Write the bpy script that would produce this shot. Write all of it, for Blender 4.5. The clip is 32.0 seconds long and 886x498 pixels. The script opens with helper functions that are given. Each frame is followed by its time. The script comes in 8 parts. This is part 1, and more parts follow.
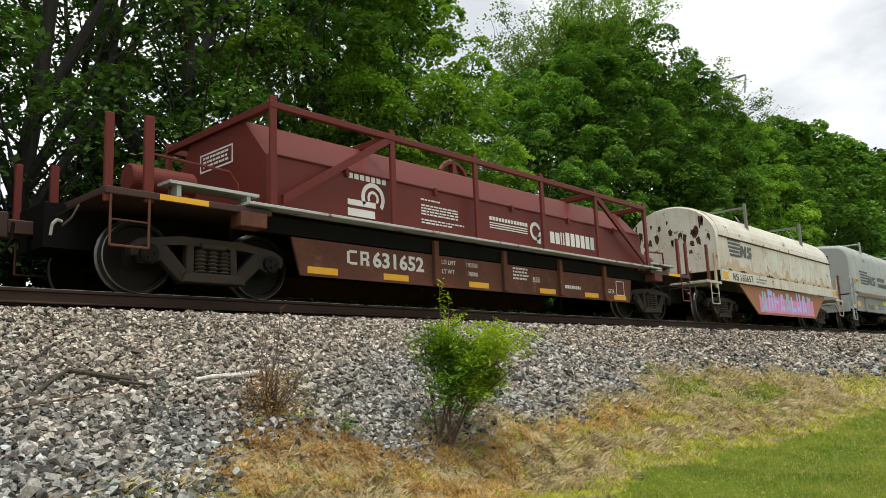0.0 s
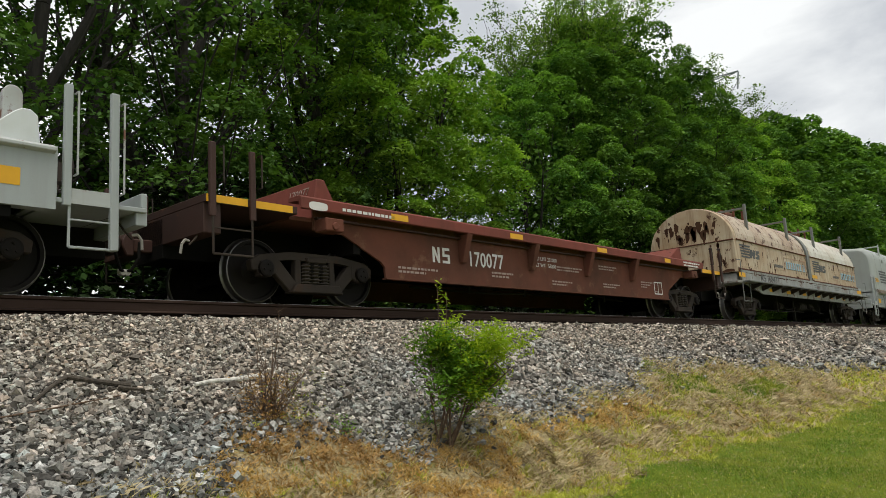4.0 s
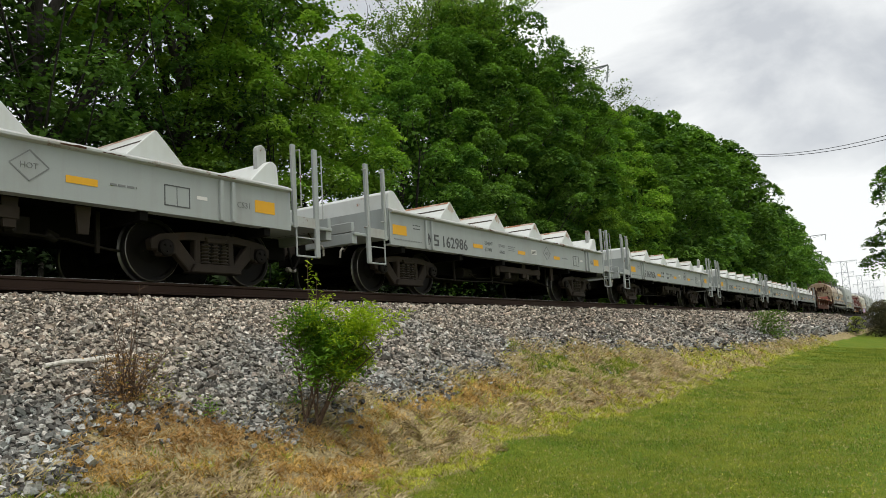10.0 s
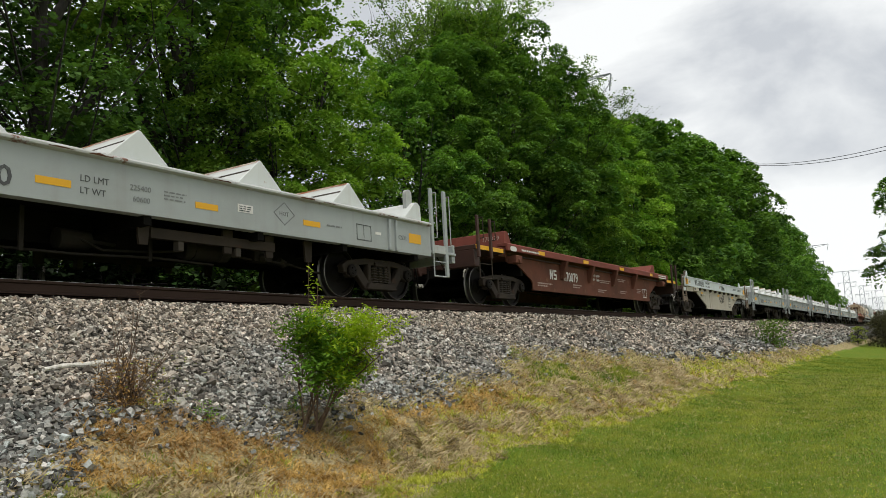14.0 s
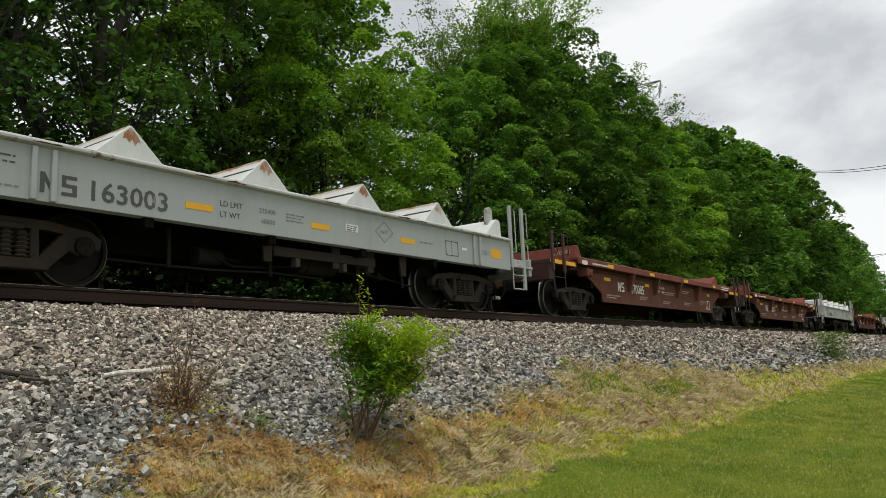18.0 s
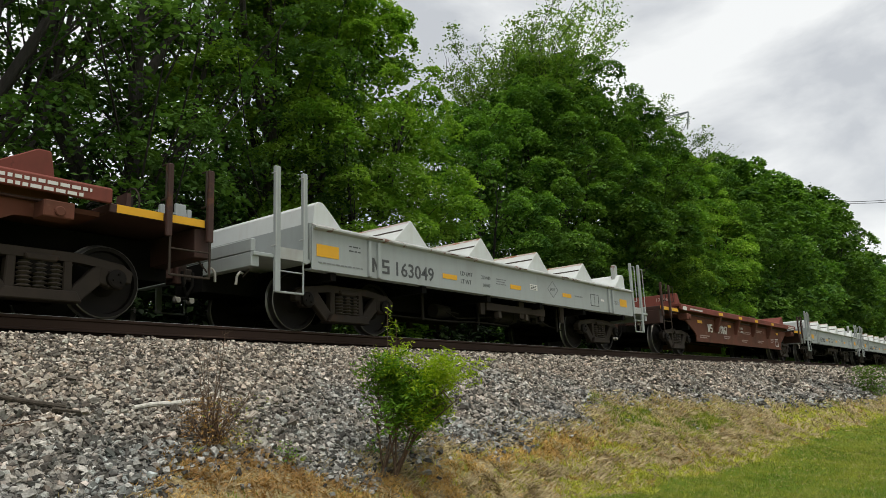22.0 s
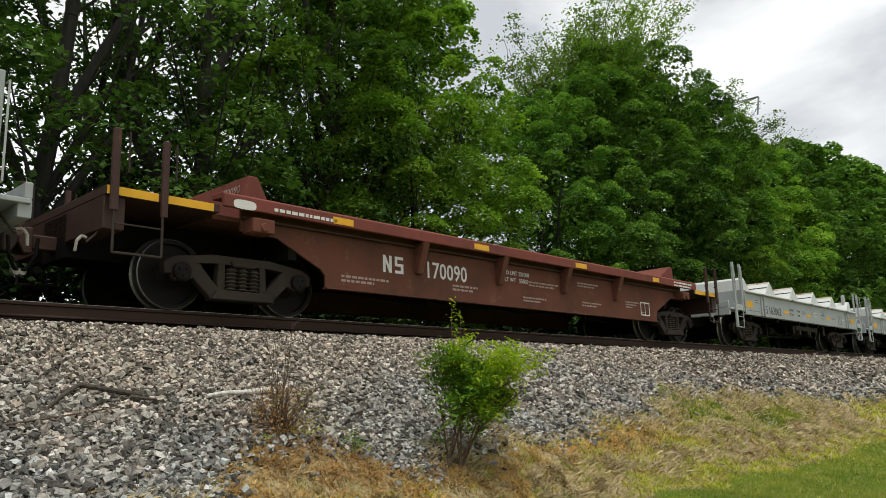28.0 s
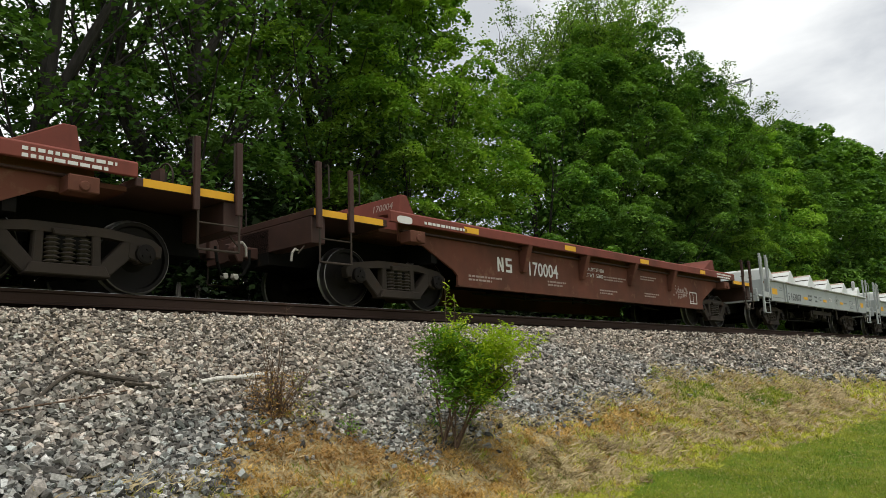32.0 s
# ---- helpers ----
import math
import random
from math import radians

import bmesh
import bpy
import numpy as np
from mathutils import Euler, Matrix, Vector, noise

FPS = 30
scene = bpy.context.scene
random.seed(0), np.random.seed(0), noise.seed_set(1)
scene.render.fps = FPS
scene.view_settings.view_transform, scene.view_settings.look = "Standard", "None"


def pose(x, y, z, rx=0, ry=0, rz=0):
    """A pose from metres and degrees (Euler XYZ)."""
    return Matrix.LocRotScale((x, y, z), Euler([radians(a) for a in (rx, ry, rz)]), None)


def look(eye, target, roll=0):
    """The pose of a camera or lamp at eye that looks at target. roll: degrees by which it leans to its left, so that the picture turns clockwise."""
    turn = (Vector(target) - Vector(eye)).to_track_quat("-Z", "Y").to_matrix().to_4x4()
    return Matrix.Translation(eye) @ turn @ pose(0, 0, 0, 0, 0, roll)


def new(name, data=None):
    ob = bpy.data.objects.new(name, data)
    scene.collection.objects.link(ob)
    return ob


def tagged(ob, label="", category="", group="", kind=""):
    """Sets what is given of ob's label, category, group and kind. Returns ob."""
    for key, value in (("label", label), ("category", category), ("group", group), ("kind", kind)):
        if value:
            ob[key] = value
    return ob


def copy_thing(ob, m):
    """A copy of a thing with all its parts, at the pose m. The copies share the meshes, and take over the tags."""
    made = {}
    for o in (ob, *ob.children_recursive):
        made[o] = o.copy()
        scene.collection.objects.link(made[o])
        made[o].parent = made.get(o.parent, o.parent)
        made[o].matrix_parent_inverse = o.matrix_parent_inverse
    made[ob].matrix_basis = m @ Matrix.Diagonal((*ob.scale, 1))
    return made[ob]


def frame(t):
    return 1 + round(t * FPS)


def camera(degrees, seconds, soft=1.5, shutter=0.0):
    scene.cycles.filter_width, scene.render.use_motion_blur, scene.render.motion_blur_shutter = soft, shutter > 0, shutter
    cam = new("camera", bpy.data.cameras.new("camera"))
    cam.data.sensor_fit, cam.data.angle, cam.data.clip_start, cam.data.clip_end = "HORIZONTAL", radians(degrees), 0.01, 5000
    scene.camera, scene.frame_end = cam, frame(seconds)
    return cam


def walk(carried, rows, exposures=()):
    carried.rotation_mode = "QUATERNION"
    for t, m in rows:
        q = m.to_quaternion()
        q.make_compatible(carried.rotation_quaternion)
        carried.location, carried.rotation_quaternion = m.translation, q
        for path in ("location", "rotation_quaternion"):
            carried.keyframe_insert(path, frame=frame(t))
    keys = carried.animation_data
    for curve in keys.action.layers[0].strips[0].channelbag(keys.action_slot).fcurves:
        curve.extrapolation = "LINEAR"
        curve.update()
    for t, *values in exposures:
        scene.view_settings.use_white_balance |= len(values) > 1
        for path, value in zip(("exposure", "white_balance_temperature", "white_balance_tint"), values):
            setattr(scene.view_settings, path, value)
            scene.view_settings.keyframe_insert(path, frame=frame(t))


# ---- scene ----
cam = camera(61.0, 32.0, soft=0.75)
PATH = [
    (0, (0.001, 0.001, -0.001), (7.368, 6.563, 1.631), -2.49),
    (0.5, (0.002, 0.002, -0.006), (7.594, 6.317, 1.570), -1.94),
    (1, (-0.002, 0.022, 0.004), (7.621, 6.281, 1.654), -1.92),
    (1.5, (0.001, 0.024, 0.006), (7.569, 6.343, 1.677), -2.21),
    (2, (0.000, 0.032, -0.000), (7.479, 6.460, 1.660), -2.95),
    (2.5, (-0.003, 0.030, 0.003), (7.399, 6.554, 1.629), -3.16),
    (4.5, (-0.004, 0.006, -0.002), (7.392, 6.526, 1.670), -3.64),
    (5, (-0.009, 0.002, -0.001), (7.266, 6.610, 1.842), -3.36),
    (5.5, (-0.002, 0.008, -0.004), (7.200, 6.656, 1.979), -3.22),
    (6, (-0.008, 0.001, 0.006), (7.175, 6.638, 2.092), -3.28),
    (6.5, (-0.013, -0.015, 0.006), (7.170, 6.611, 2.129), -3.36),
    (7, (-0.014, -0.005, 0.008), (7.034, 6.758, 2.147), -3.22),
    (7.5, (-0.015, 0.002, 0.003), (7.138, 6.669, 2.096), -3.46),
    (8, (-0.010, 0.001, 0.006), (7.415, 6.420, 1.916), -3.66),
    (8.5, (-0.014, -0.011, 0.003), (7.770, 6.040, 1.671), -3.72),
    (9, (-0.028, -0.052, 0.001), (8.068, 5.653, 1.383), -3.69),
    (9.5, (-0.027, -0.075, 0.002), (8.293, 5.333, 1.236), -3.57),
    (10, (-0.034, -0.079, 0.004), (8.377, 5.176, 1.283), -3.43),
    (10.5, (-0.029, -0.083, 0.004), (8.399, 5.136, 1.321), -3.42),
    (11, (-0.028, -0.081, 0.003), (8.403, 5.136, 1.302), -3.26),
    (11.5, (-0.031, -0.087, -0.000), (8.387, 5.161, 1.258), -3.18),
    (12, (-0.028, -0.077, -0.001), (8.348, 5.241, 1.253), -3.06),
    (12.5, (-0.022, -0.063, -0.002), (8.341, 5.271, 1.266), -3.15),
    (13, (-0.021, -0.066, 0.002), (8.358, 5.230, 1.319), -3.15),
    (13.5, (-0.024, -0.071, 0.004), (8.367, 5.203, 1.336), -3.24),
    (14, (-0.018, -0.073, -0.002), (8.373, 5.190, 1.372), -3.01),
    (14.5, (-0.007, -0.049, 0.003), (8.244, 5.382, 1.560), -2.65),
    (15, (0.003, -0.033, 0.000), (8.162, 5.513, 1.636), -2.56),
    (15.5, (-0.008, -0.035, 0.005), (8.081, 5.597, 1.693), -2.43),
    (17.5, (-0.009, -0.032, 0.002), (8.037, 5.680, 1.623), -2.51),
    (18, (-0.002, -0.016, -0.000), (8.028, 5.745, 1.529), -2.51),
    (18.5, (-0.006, -0.016, -0.000), (8.047, 5.720, 1.502), -2.48),
    (19, (-0.004, -0.014, -0.003), (8.059, 5.703, 1.515), -2.62),
    (19.5, (-0.002, -0.017, -0.001), (8.043, 5.721, 1.534), -2.80),
    (20, (0.009, -0.009, -0.003), (7.991, 5.806, 1.567), -2.98),
    (20.5, (0.003, -0.005, 0.003), (7.926, 5.855, 1.698), -2.89),
    (21, (0.003, -0.010, -0.001), (7.829, 5.927, 1.870), -2.49),
    (21.5, (-0.007, -0.015, 0.003), (7.813, 5.925, 1.888), -2.34),
    (22, (-0.002, -0.005, 0.003), (7.759, 5.987, 1.967), -2.25),
    (22.5, (0.003, 0.001, 0.007), (7.648, 6.138, 1.981), -1.92),
    (23, (0.005, -0.008, 0.003), (7.490, 6.325, 1.971), -1.99),
    (23.5, (0.004, 0.009, -0.001), (7.287, 6.571, 1.972), -2.09),
    (24, (0.001, 0.001, 0.004), (7.165, 6.687, 1.996), -2.21),
    (24.5, (-0.005, 0.003, 0.001), (7.072, 6.786, 1.977), -1.90),
    (25, (-0.004, -0.001, -0.002), (7.025, 6.822, 2.005), -1.80),
    (25.5, (-0.007, 0.005, 0.005), (7.042, 6.811, 2.000), -1.69),
    (26, (-0.005, 0.030, -0.001), (7.107, 6.795, 1.913), -1.56),
    (26.5, (0.014, 0.039, -0.004), (7.239, 6.715, 1.790), -1.63),
    (28.5, (-0.000, 0.017, -0.004), (7.242, 6.646, 1.900), -1.83),
    (29, (0.001, 0.025, -0.001), (7.221, 6.682, 1.884), -1.83),
    (29.5, (-0.004, 0.016, -0.003), (7.187, 6.692, 1.926), -1.96),
    (30, (-0.005, 0.014, -0.004), (7.153, 6.712, 1.968), -1.94),
    (30.5, (-0.003, 0.013, -0.004), (7.135, 6.730, 1.979), -1.87),
    (31, (-0.004, 0.014, -0.003), (7.126, 6.748, 1.951), -1.87),
    (31.5, (-0.003, 0.023, -0.005), (7.149, 6.750, 1.893), -1.88),
    (32, (0.004, 0.022, -0.011), (7.326, 6.621, 1.672), -2.28),
]
walk(cam, [(t, look(eye, target, roll)) for t, eye, target, roll in PATH],
     [(0.0, 0.34), (0.6, 0.15), (1.2, 0.0), (3.5, 0.0), (5.0, 0.20), (6.2, 0.18), (8.0, 0.04), (14.0, 0.05), (20.0, -0.04), (22.0, -0.03), (26.0, 0.08), (32.0, 0.09)])

# ---- world and light: a bright overcast afternoon ----
world = bpy.data.worlds.new("overcast_sky")
scene.world = world
world.use_nodes = True
wn, wl = world.node_tree.nodes, world.node_tree.links
wn.clear()
w_out = wn.new("ShaderNodeOutputWorld")
w_bg = wn.new("ShaderNodeBackground")
w_sky = wn.new("ShaderNodeTexSky")
w_sky.sky_type, w_sky.sun_disc = "NISHITA", False
w_sky.sun_elevation, w_sky.sun_rotation = radians(74), radians(213)
w_co = wn.new("ShaderNodeTexCoord")
w_map = wn.new("ShaderNodeMapping")
w_map.inputs["Scale"].default_value = (1.15, 1.15, 2.7)
w_no = wn.new("ShaderNodeTexNoise")
w_no.inputs["Scale"].default_value, w_no.inputs["Detail"].default_value = 2.1, 7.0
w_no.inputs["Roughness"].default_value = 0.52
w_no.inputs["Distortion"].default_value = 0.35
w_ramp = wn.new("ShaderNodeValToRGB")
w_ramp.color_ramp.elements[0].position, w_ramp.color_ramp.elements[0].color = 0.40, (0.61, 0.635, 0.665, 1)
w_ramp.color_ramp.elements[1].position, w_ramp.color_ramp.elements[1].color = 0.555, (1.0, 1.015, 1.005, 1)
w_scale = wn.new("ShaderNodeMix")
w_scale.data_type, w_scale.blend_type = "RGBA", "MULTIPLY"
w_scale.inputs["Factor"].default_value = 1.0
w_scale.inputs["B"].default_value = (0.12, 0.12, 0.12, 1)
w_mix = wn.new("ShaderNodeMix")
w_mix.data_type = "RGBA"
w_mix.inputs["Factor"].default_value = 0.93
wl.new(w_co.outputs["Generated"], w_map.inputs["Vector"])
wl.new(w_map.outputs["Vector"], w_no.inputs["Vector"])
wl.new(w_no.outputs["Fac"], w_ramp.inputs["Fac"])
wl.new(w_sky.outputs["Color"], w_scale.inputs["A"])
wl.new(w_scale.outputs["Result"], w_mix.inputs["A"])
wl.new(w_ramp.outputs["Color"], w_mix.inputs["B"])
wl.new(w_mix.outputs["Result"], w_bg.inputs["Color"])
w_bg.inputs["Strength"].default_value = 1.0
wl.new(w_bg.outputs["Background"], w_out.inputs["Surface"])

sun = new("sun", bpy.data.lights.new("sun", "SUN"))
sun.data.energy, sun.data.angle, sun.data.color = 2.3, radians(35), (0.98, 0.96, 0.85)
sun.matrix_world = look((0, 0, 60), (9, 14, 0))


# ---- materials ----
def material(name, base, rough=0.7, metal=0.0, spec=0.5):
    m = bpy.data.materials.new(name)
    m.use_nodes = True
    n = m.node_tree.nodes
    b = n["Principled BSDF"]
    b.inputs["Base Color"].default_value = (*base, 1)
    b.inputs["Roughness"].default_value, b.inputs["Metallic"].default_value = rough, metal
    b.inputs["Specular IOR Level"].default_value = spec
    return m, n, m.node_tree.links, b


def node(n, kind, **vals):
    k = n.new(kind)
    for key, v in vals.items():
        k.inputs[key.replace("_", " ")].default_value = v
    return k


def ramp(n, stops):
    r = n.new("ShaderNodeValToRGB")
    e = r.color_ramp.elements
    while len(e) < len(stops):
        e.new(0.5)
    for k, (p, c) in zip(e, stops):
        k.position, k.color = p, (*c, 1)
    return r


def mixer(n, l, fac, a, b, blend="MIX"):
    k = n.new("ShaderNodeMix")
    k.data_type, k.blend_type = "RGBA", blend
    for sock, v in (("Factor", fac), ("A", a), ("B", b)):
        if isinstance(v, (int, float)):
            k.inputs[sock].default_value = v
        elif isinstance(v, tuple):
            k.inputs[sock].default_value = (*v, 1)
        else:
            l.new(v, k.inputs[sock])
    return k.outputs["Result"]


def bump(n, l, b, height, strength=0.3, distance=0.01):
    k = node(n, "ShaderNodeBump", Strength=strength, Distance=distance)
    l.new(height, k.inputs["Height"])
    l.new(k.outputs["Normal"], b.inputs["Normal"])


def painted(name, base, dirt=(0.09, 0.07, 0.05), dirt_low=0.42, dirt_high=0.75, rust=(0.16, 0.055, 0.025),
            rust_low=0.66, rust_high=0.72, rough=0.55, streak=0.25, fade=0.15, spec=0.3, grime=0.55):
    """Weathered paint: dust clouds, vertical rain streaks and rust chips."""
    m, n, l, b = material(name, base, rough, 0.0, spec)
    co = n.new("ShaderNodeTexCoord")
    info = n.new("ShaderNodeObjectInfo")
    off = n.new("ShaderNodeVectorMath")
    l.new(co.outputs["Object"], off.inputs[0])
    l.new(info.outputs["Random"], off.inputs[1])
    big = node(n, "ShaderNodeTexNoise", Scale=0.9, Detail=6.0, Roughness=0.62)
    l.new(off.outputs[0], big.inputs["Vector"])
    mp = n.new("ShaderNodeMapping")
    mp.inputs["Scale"].default_value = (7.0, 7.0, 0.55)
    l.new(off.outputs[0], mp.inputs["Vector"])
    st = node(n, "ShaderNodeTexNoise", Scale=1.0, Detail=4.0, Roughness=0.55)
    l.new(mp.outputs["Vector"], st.inputs["Vector"])
    fine = node(n, "ShaderNodeTexNoise", Scale=3.1, Detail=9.0, Roughness=0.7)
    l.new(off.outputs[0], fine.inputs["Vector"])
    grain = node(n, "ShaderNodeTexNoise", Scale=60.0, Detail=3.0)
    l.new(co.outputs["Object"], grain.inputs["Vector"])
    r1 = ramp(n, [(dirt_low, (0, 0, 0)), (dirt_high, (1, 1, 1))])
    l.new(big.outputs["Fac"], r1.inputs["Fac"])
    r2 = ramp(n, [(0.5, (0, 0, 0)), (0.78, (1, 1, 1))])
    l.new(st.outputs["Fac"], r2.inputs["Fac"])
    r3 = ramp(n, [(rust_low, (0, 0, 0)), (rust_high, (1, 1, 1))])
    l.new(fine.outputs["Fac"], r3.inputs["Fac"])
    faded = tuple(c * (1 - fade) + fade * 0.5 for c in base)
    c = mixer(n, l, grain.outputs["Fac"], base, faded)
    k1 = n.new("ShaderNodeMath")
    k1.operation = "MULTIPLY"
    l.new(r1.outputs["Color"], k1.inputs[0])
    k1.inputs[1].default_value = grime
    c = mixer(n, l, k1.outputs[0], c, dirt)
    k2 = n.new("ShaderNodeMath")
    k2.operation = "MULTIPLY"
    l.new(r2.outputs["Color"], k2.inputs[0])
    k2.inputs[1].default_value = streak
    c = mixer(n, l, k2.outputs[0], c, tuple(0.5 * (a + d) for a, d in zip(rust, dirt)))
    c = mixer(n, l, r3.outputs["Color"], c, rust)
    l.new(c, b.inputs["Base Color"])
    bump(n, l, b, fine.outputs["Fac"], 0.12, 0.01)
    return m


GREY = painted("grey_car_paint", (0.32, 0.345, 0.345), dirt=(0.22, 0.21, 0.19), dirt_low=0.5, dirt_high=0.85, rust_low=0.70, rust_high=0.76, streak=0.16)
# hooded cars' sills: grime, plus the skirt's shade put in as darker grey
GREY_SKIRT_SHADE = painted("grimy_shade_grey", (0.235, 0.25, 0.245), dirt=(0.14, 0.125, 0.105), dirt_low=0.42, dirt_high=0.8, rust_low=0.68, rust_high=0.75, streak=0.35)
GREY_TOP = painted("grey_scuffed_top", (0.40, 0.415, 0.41), dirt=(0.22, 0.17, 0.13), rust=(0.15, 0.07, 0.045), rust_low=0.57, rust_high=0.64, streak=0.2)
DIRTY_GREY = painted("rust_stained_grey", (0.31, 0.325, 0.32), dirt=(0.13, 0.105, 0.08), dirt_low=0.40, dirt_high=0.68, rust=(0.10, 0.045, 0.025), rust_low=0.57, rust_high=0.63, streak=0.5, grime=0.8)
BAND = painted("dark_grey_band", (0.13, 0.135, 0.13), dirt=(0.10, 0.08, 0.06), rust=(0.08, 0.035, 0.02), rust_low=0.62, rust_high=0.7)
HOOD = painted("pale_cradle_paint", (0.60, 0.62, 0.62), dirt=(0.3, 0.28, 0.25), dirt_low=0.5, dirt_high=0.9, rust=(0.30, 0.13, 0.06), rust_low=0.66, rust_high=0.74, streak=0.14)
RIDGE = painted("rusty_worn_ridge", (0.50, 0.47, 0.43), dirt=(0.36, 0.19, 0.10), dirt_low=0.35, dirt_high=0.6, rust=(0.28, 0.11, 0.05), rust_low=0.50, rust_high=0.6, streak=0.4)
SKIRT = painted("rust_brown_skirt", (0.17, 0.125, 0.09), dirt=(0.24, 0.22, 0.20), dirt_low=0.45, dirt_high=0.8, rust=(0.10, 0.05, 0.03), rust_low=0.52, rust_high=0.62, streak=0.5, fade=0.0)
COVER = painted("grey_cover_paint", (0.33, 0.35, 0.34), dirt=(0.26, 0.25, 0.22), dirt_low=0.5, dirt_high=0.9, rust_low=0.78, rust_high=0.84, streak=0.12, rough=0.45)
OXIDE = painted("brown_oxide_paint", (0.150, 0.056, 0.038), dirt=(0.058, 0.033, 0.023), dirt_low=0.36, dirt_high=0.7, rust=(0.19, 0.10, 0.066), rust_low=0.58, rust_high=0.70, streak=0.3, fade=0.0, spec=0.12, grime=0.85, rough=0.8)
OXIDE_TOP = painted("red_oxide_flange", (0.195, 0.056, 0.043), dirt=(0.07, 0.034, 0.026), rust=(0.06, 0.03, 0.02), rust_low=0.62, rust_high=0.72, streak=0.25, fade=0.0, spec=0.15, grime=0.75, rough=0.75)
TUSCAN = painted("dark_red_paint", (0.122, 0.020, 0.015), dirt=(0.070, 0.026, 0.018), dirt_low=0.5, dirt_high=0.9, rust=(0.06, 0.02, 0.015), rust_low=0.68, rust_high=0.76, streak=0.2, fade=0.0, rough=0.5, spec=0.2, grime=0.7)
CREAM = painted("rust_streaked_cream", (0.53, 0.435, 0.31), dirt=(0.35, 0.195, 0.095), dirt_low=0.34, dirt_high=0.66, rust=(0.075, 0.028, 0.015), rust_low=0.60, rust_high=0.64, streak=0.95, grime=0.7)
CREAM_ROOF = painted("rust_eaten_cream", (0.50, 0.42, 0.32), dirt=(0.30, 0.17, 0.10), dirt_low=0.34, dirt_high=0.62, rust=(0.085, 0.032, 0.018), rust_low=0.545, rust_high=0.585, streak=0.6)
RUST = painted("flaking_dark_rust", (0.060, 0.028, 0.018), dirt=(0.12, 0.058, 0.032), dirt_low=0.4, dirt_high=0.7, rust=(0.035, 0.017, 0.012), rust_low=0.55, rust_high=0.66, streak=0.2, rough=0.85, fade=0.0, spec=0.1)
RUST_WASH = painted("orange_rust_wash", (0.47, 0.37, 0.26), dirt=(0.30, 0.17, 0.09), dirt_low=0.45, dirt_high=0.7, rust=(0.48, 0.40, 0.30), rust_low=0.52, rust_high=0.60, streak=0.3, rough=0.8, fade=0.0)
CREAM_WHITE = painted("chalky_white_paint", (0.60, 0.58, 0.52), dirt=(0.40, 0.29, 0.19), dirt_low=0.40, dirt_high=0.7, rust=(0.10, 0.042, 0.022), rust_low=0.60, rust_high=0.64, streak=0.45)
WHITE_BEAM = painted("pale_grey_beam", (0.56, 0.60, 0.62), dirt=(0.40, 0.38, 0.34), dirt_low=0.5, dirt_high=0.9, rust_low=0.74, rust_high=0.8, streak=0.2)
TAN = painted("dirty_tan_side", (0.42, 0.38, 0.31), dirt=(0.30, 0.24, 0.18), dirt_low=0.4, dirt_high=0.8, rust_low=0.7, rust_high=0.78, streak=0.45)
OXIDE_END = painted("grimy_brown_end_paint", (0.055, 0.022, 0.016), dirt=(0.022, 0.016, 0.013), dirt_low=0.36, dirt_high=0.66, rust=(0.10, 0.045, 0.026), rust_low=0.60, rust_high=0.68, streak=0.4, fade=0.04, spec=0.2)
WORN_METAL = painted("bare_worn_metal", (0.34, 0.32, 0.29), dirt=(0.12, 0.09, 0.07), rust=(0.12, 0.06, 0.035), fade=0.0)
STEEL = painted("grimy_truck_steel", (0.030, 0.024, 0.020), dirt=(0.075, 0.055, 0.042), dirt_low=0.35, dirt_high=0.7, rust=(0.055, 0.028, 0.016), rust_low=0.58, rust_high=0.72, streak=0.2, rough=0.75, fade=0.0, spec=0.15)
SPRING = painted("dusty_spring_steel", (0.065, 0.055, 0.047), dirt=(0.10, 0.075, 0.055), rust=(0.08, 0.04, 0.025), fade=0.0, spec=0.15, rough=0.7)
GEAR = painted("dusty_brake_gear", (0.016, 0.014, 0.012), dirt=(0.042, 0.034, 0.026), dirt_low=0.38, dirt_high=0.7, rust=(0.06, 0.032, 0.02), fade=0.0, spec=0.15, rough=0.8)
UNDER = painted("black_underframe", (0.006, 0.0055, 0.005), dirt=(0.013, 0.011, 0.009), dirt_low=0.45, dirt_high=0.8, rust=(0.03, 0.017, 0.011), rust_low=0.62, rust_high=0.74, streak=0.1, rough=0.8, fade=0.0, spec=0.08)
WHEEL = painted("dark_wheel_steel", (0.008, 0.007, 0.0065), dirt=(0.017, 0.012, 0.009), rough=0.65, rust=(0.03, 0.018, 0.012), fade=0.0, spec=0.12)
TREAD, _, _, _ = material("polished_wheel_tread", (0.20, 0.19, 0.18), 0.48, 1.0)
RAIL = painted("rusty_rail_web", (0.045, 0.024, 0.016), dirt=(0.028, 0.018, 0.013), rust=(0.06, 0.03, 0.018), rough=0.8, streak=0.1, fade=0.03, spec=0.15)
RAILHEAD, _, _, _ = material("polished_rail_head", (0.40, 0.39, 0.38), 0.35, 1.0)
YELLOW = painted("yellow_reflector", (0.72, 0.37, 0.02), dirt=(0.36, 0.20, 0.04), dirt_low=0.55, dirt_high=0.95, rust=(0.3, 0.17, 0.05), rust_low=0.72, rust_high=0.8, streak=0.1, fade=0.0)
STENCIL = painted("grey_black_stencil", (0.05, 0.052, 0.055), dirt=(0.16, 0.16, 0.16), dirt_low=0.45, dirt_high=0.9, rust=(0.26, 0.27, 0.27), rust_low=0.62, rust_high=0.70, streak=0.0, fade=0.08)
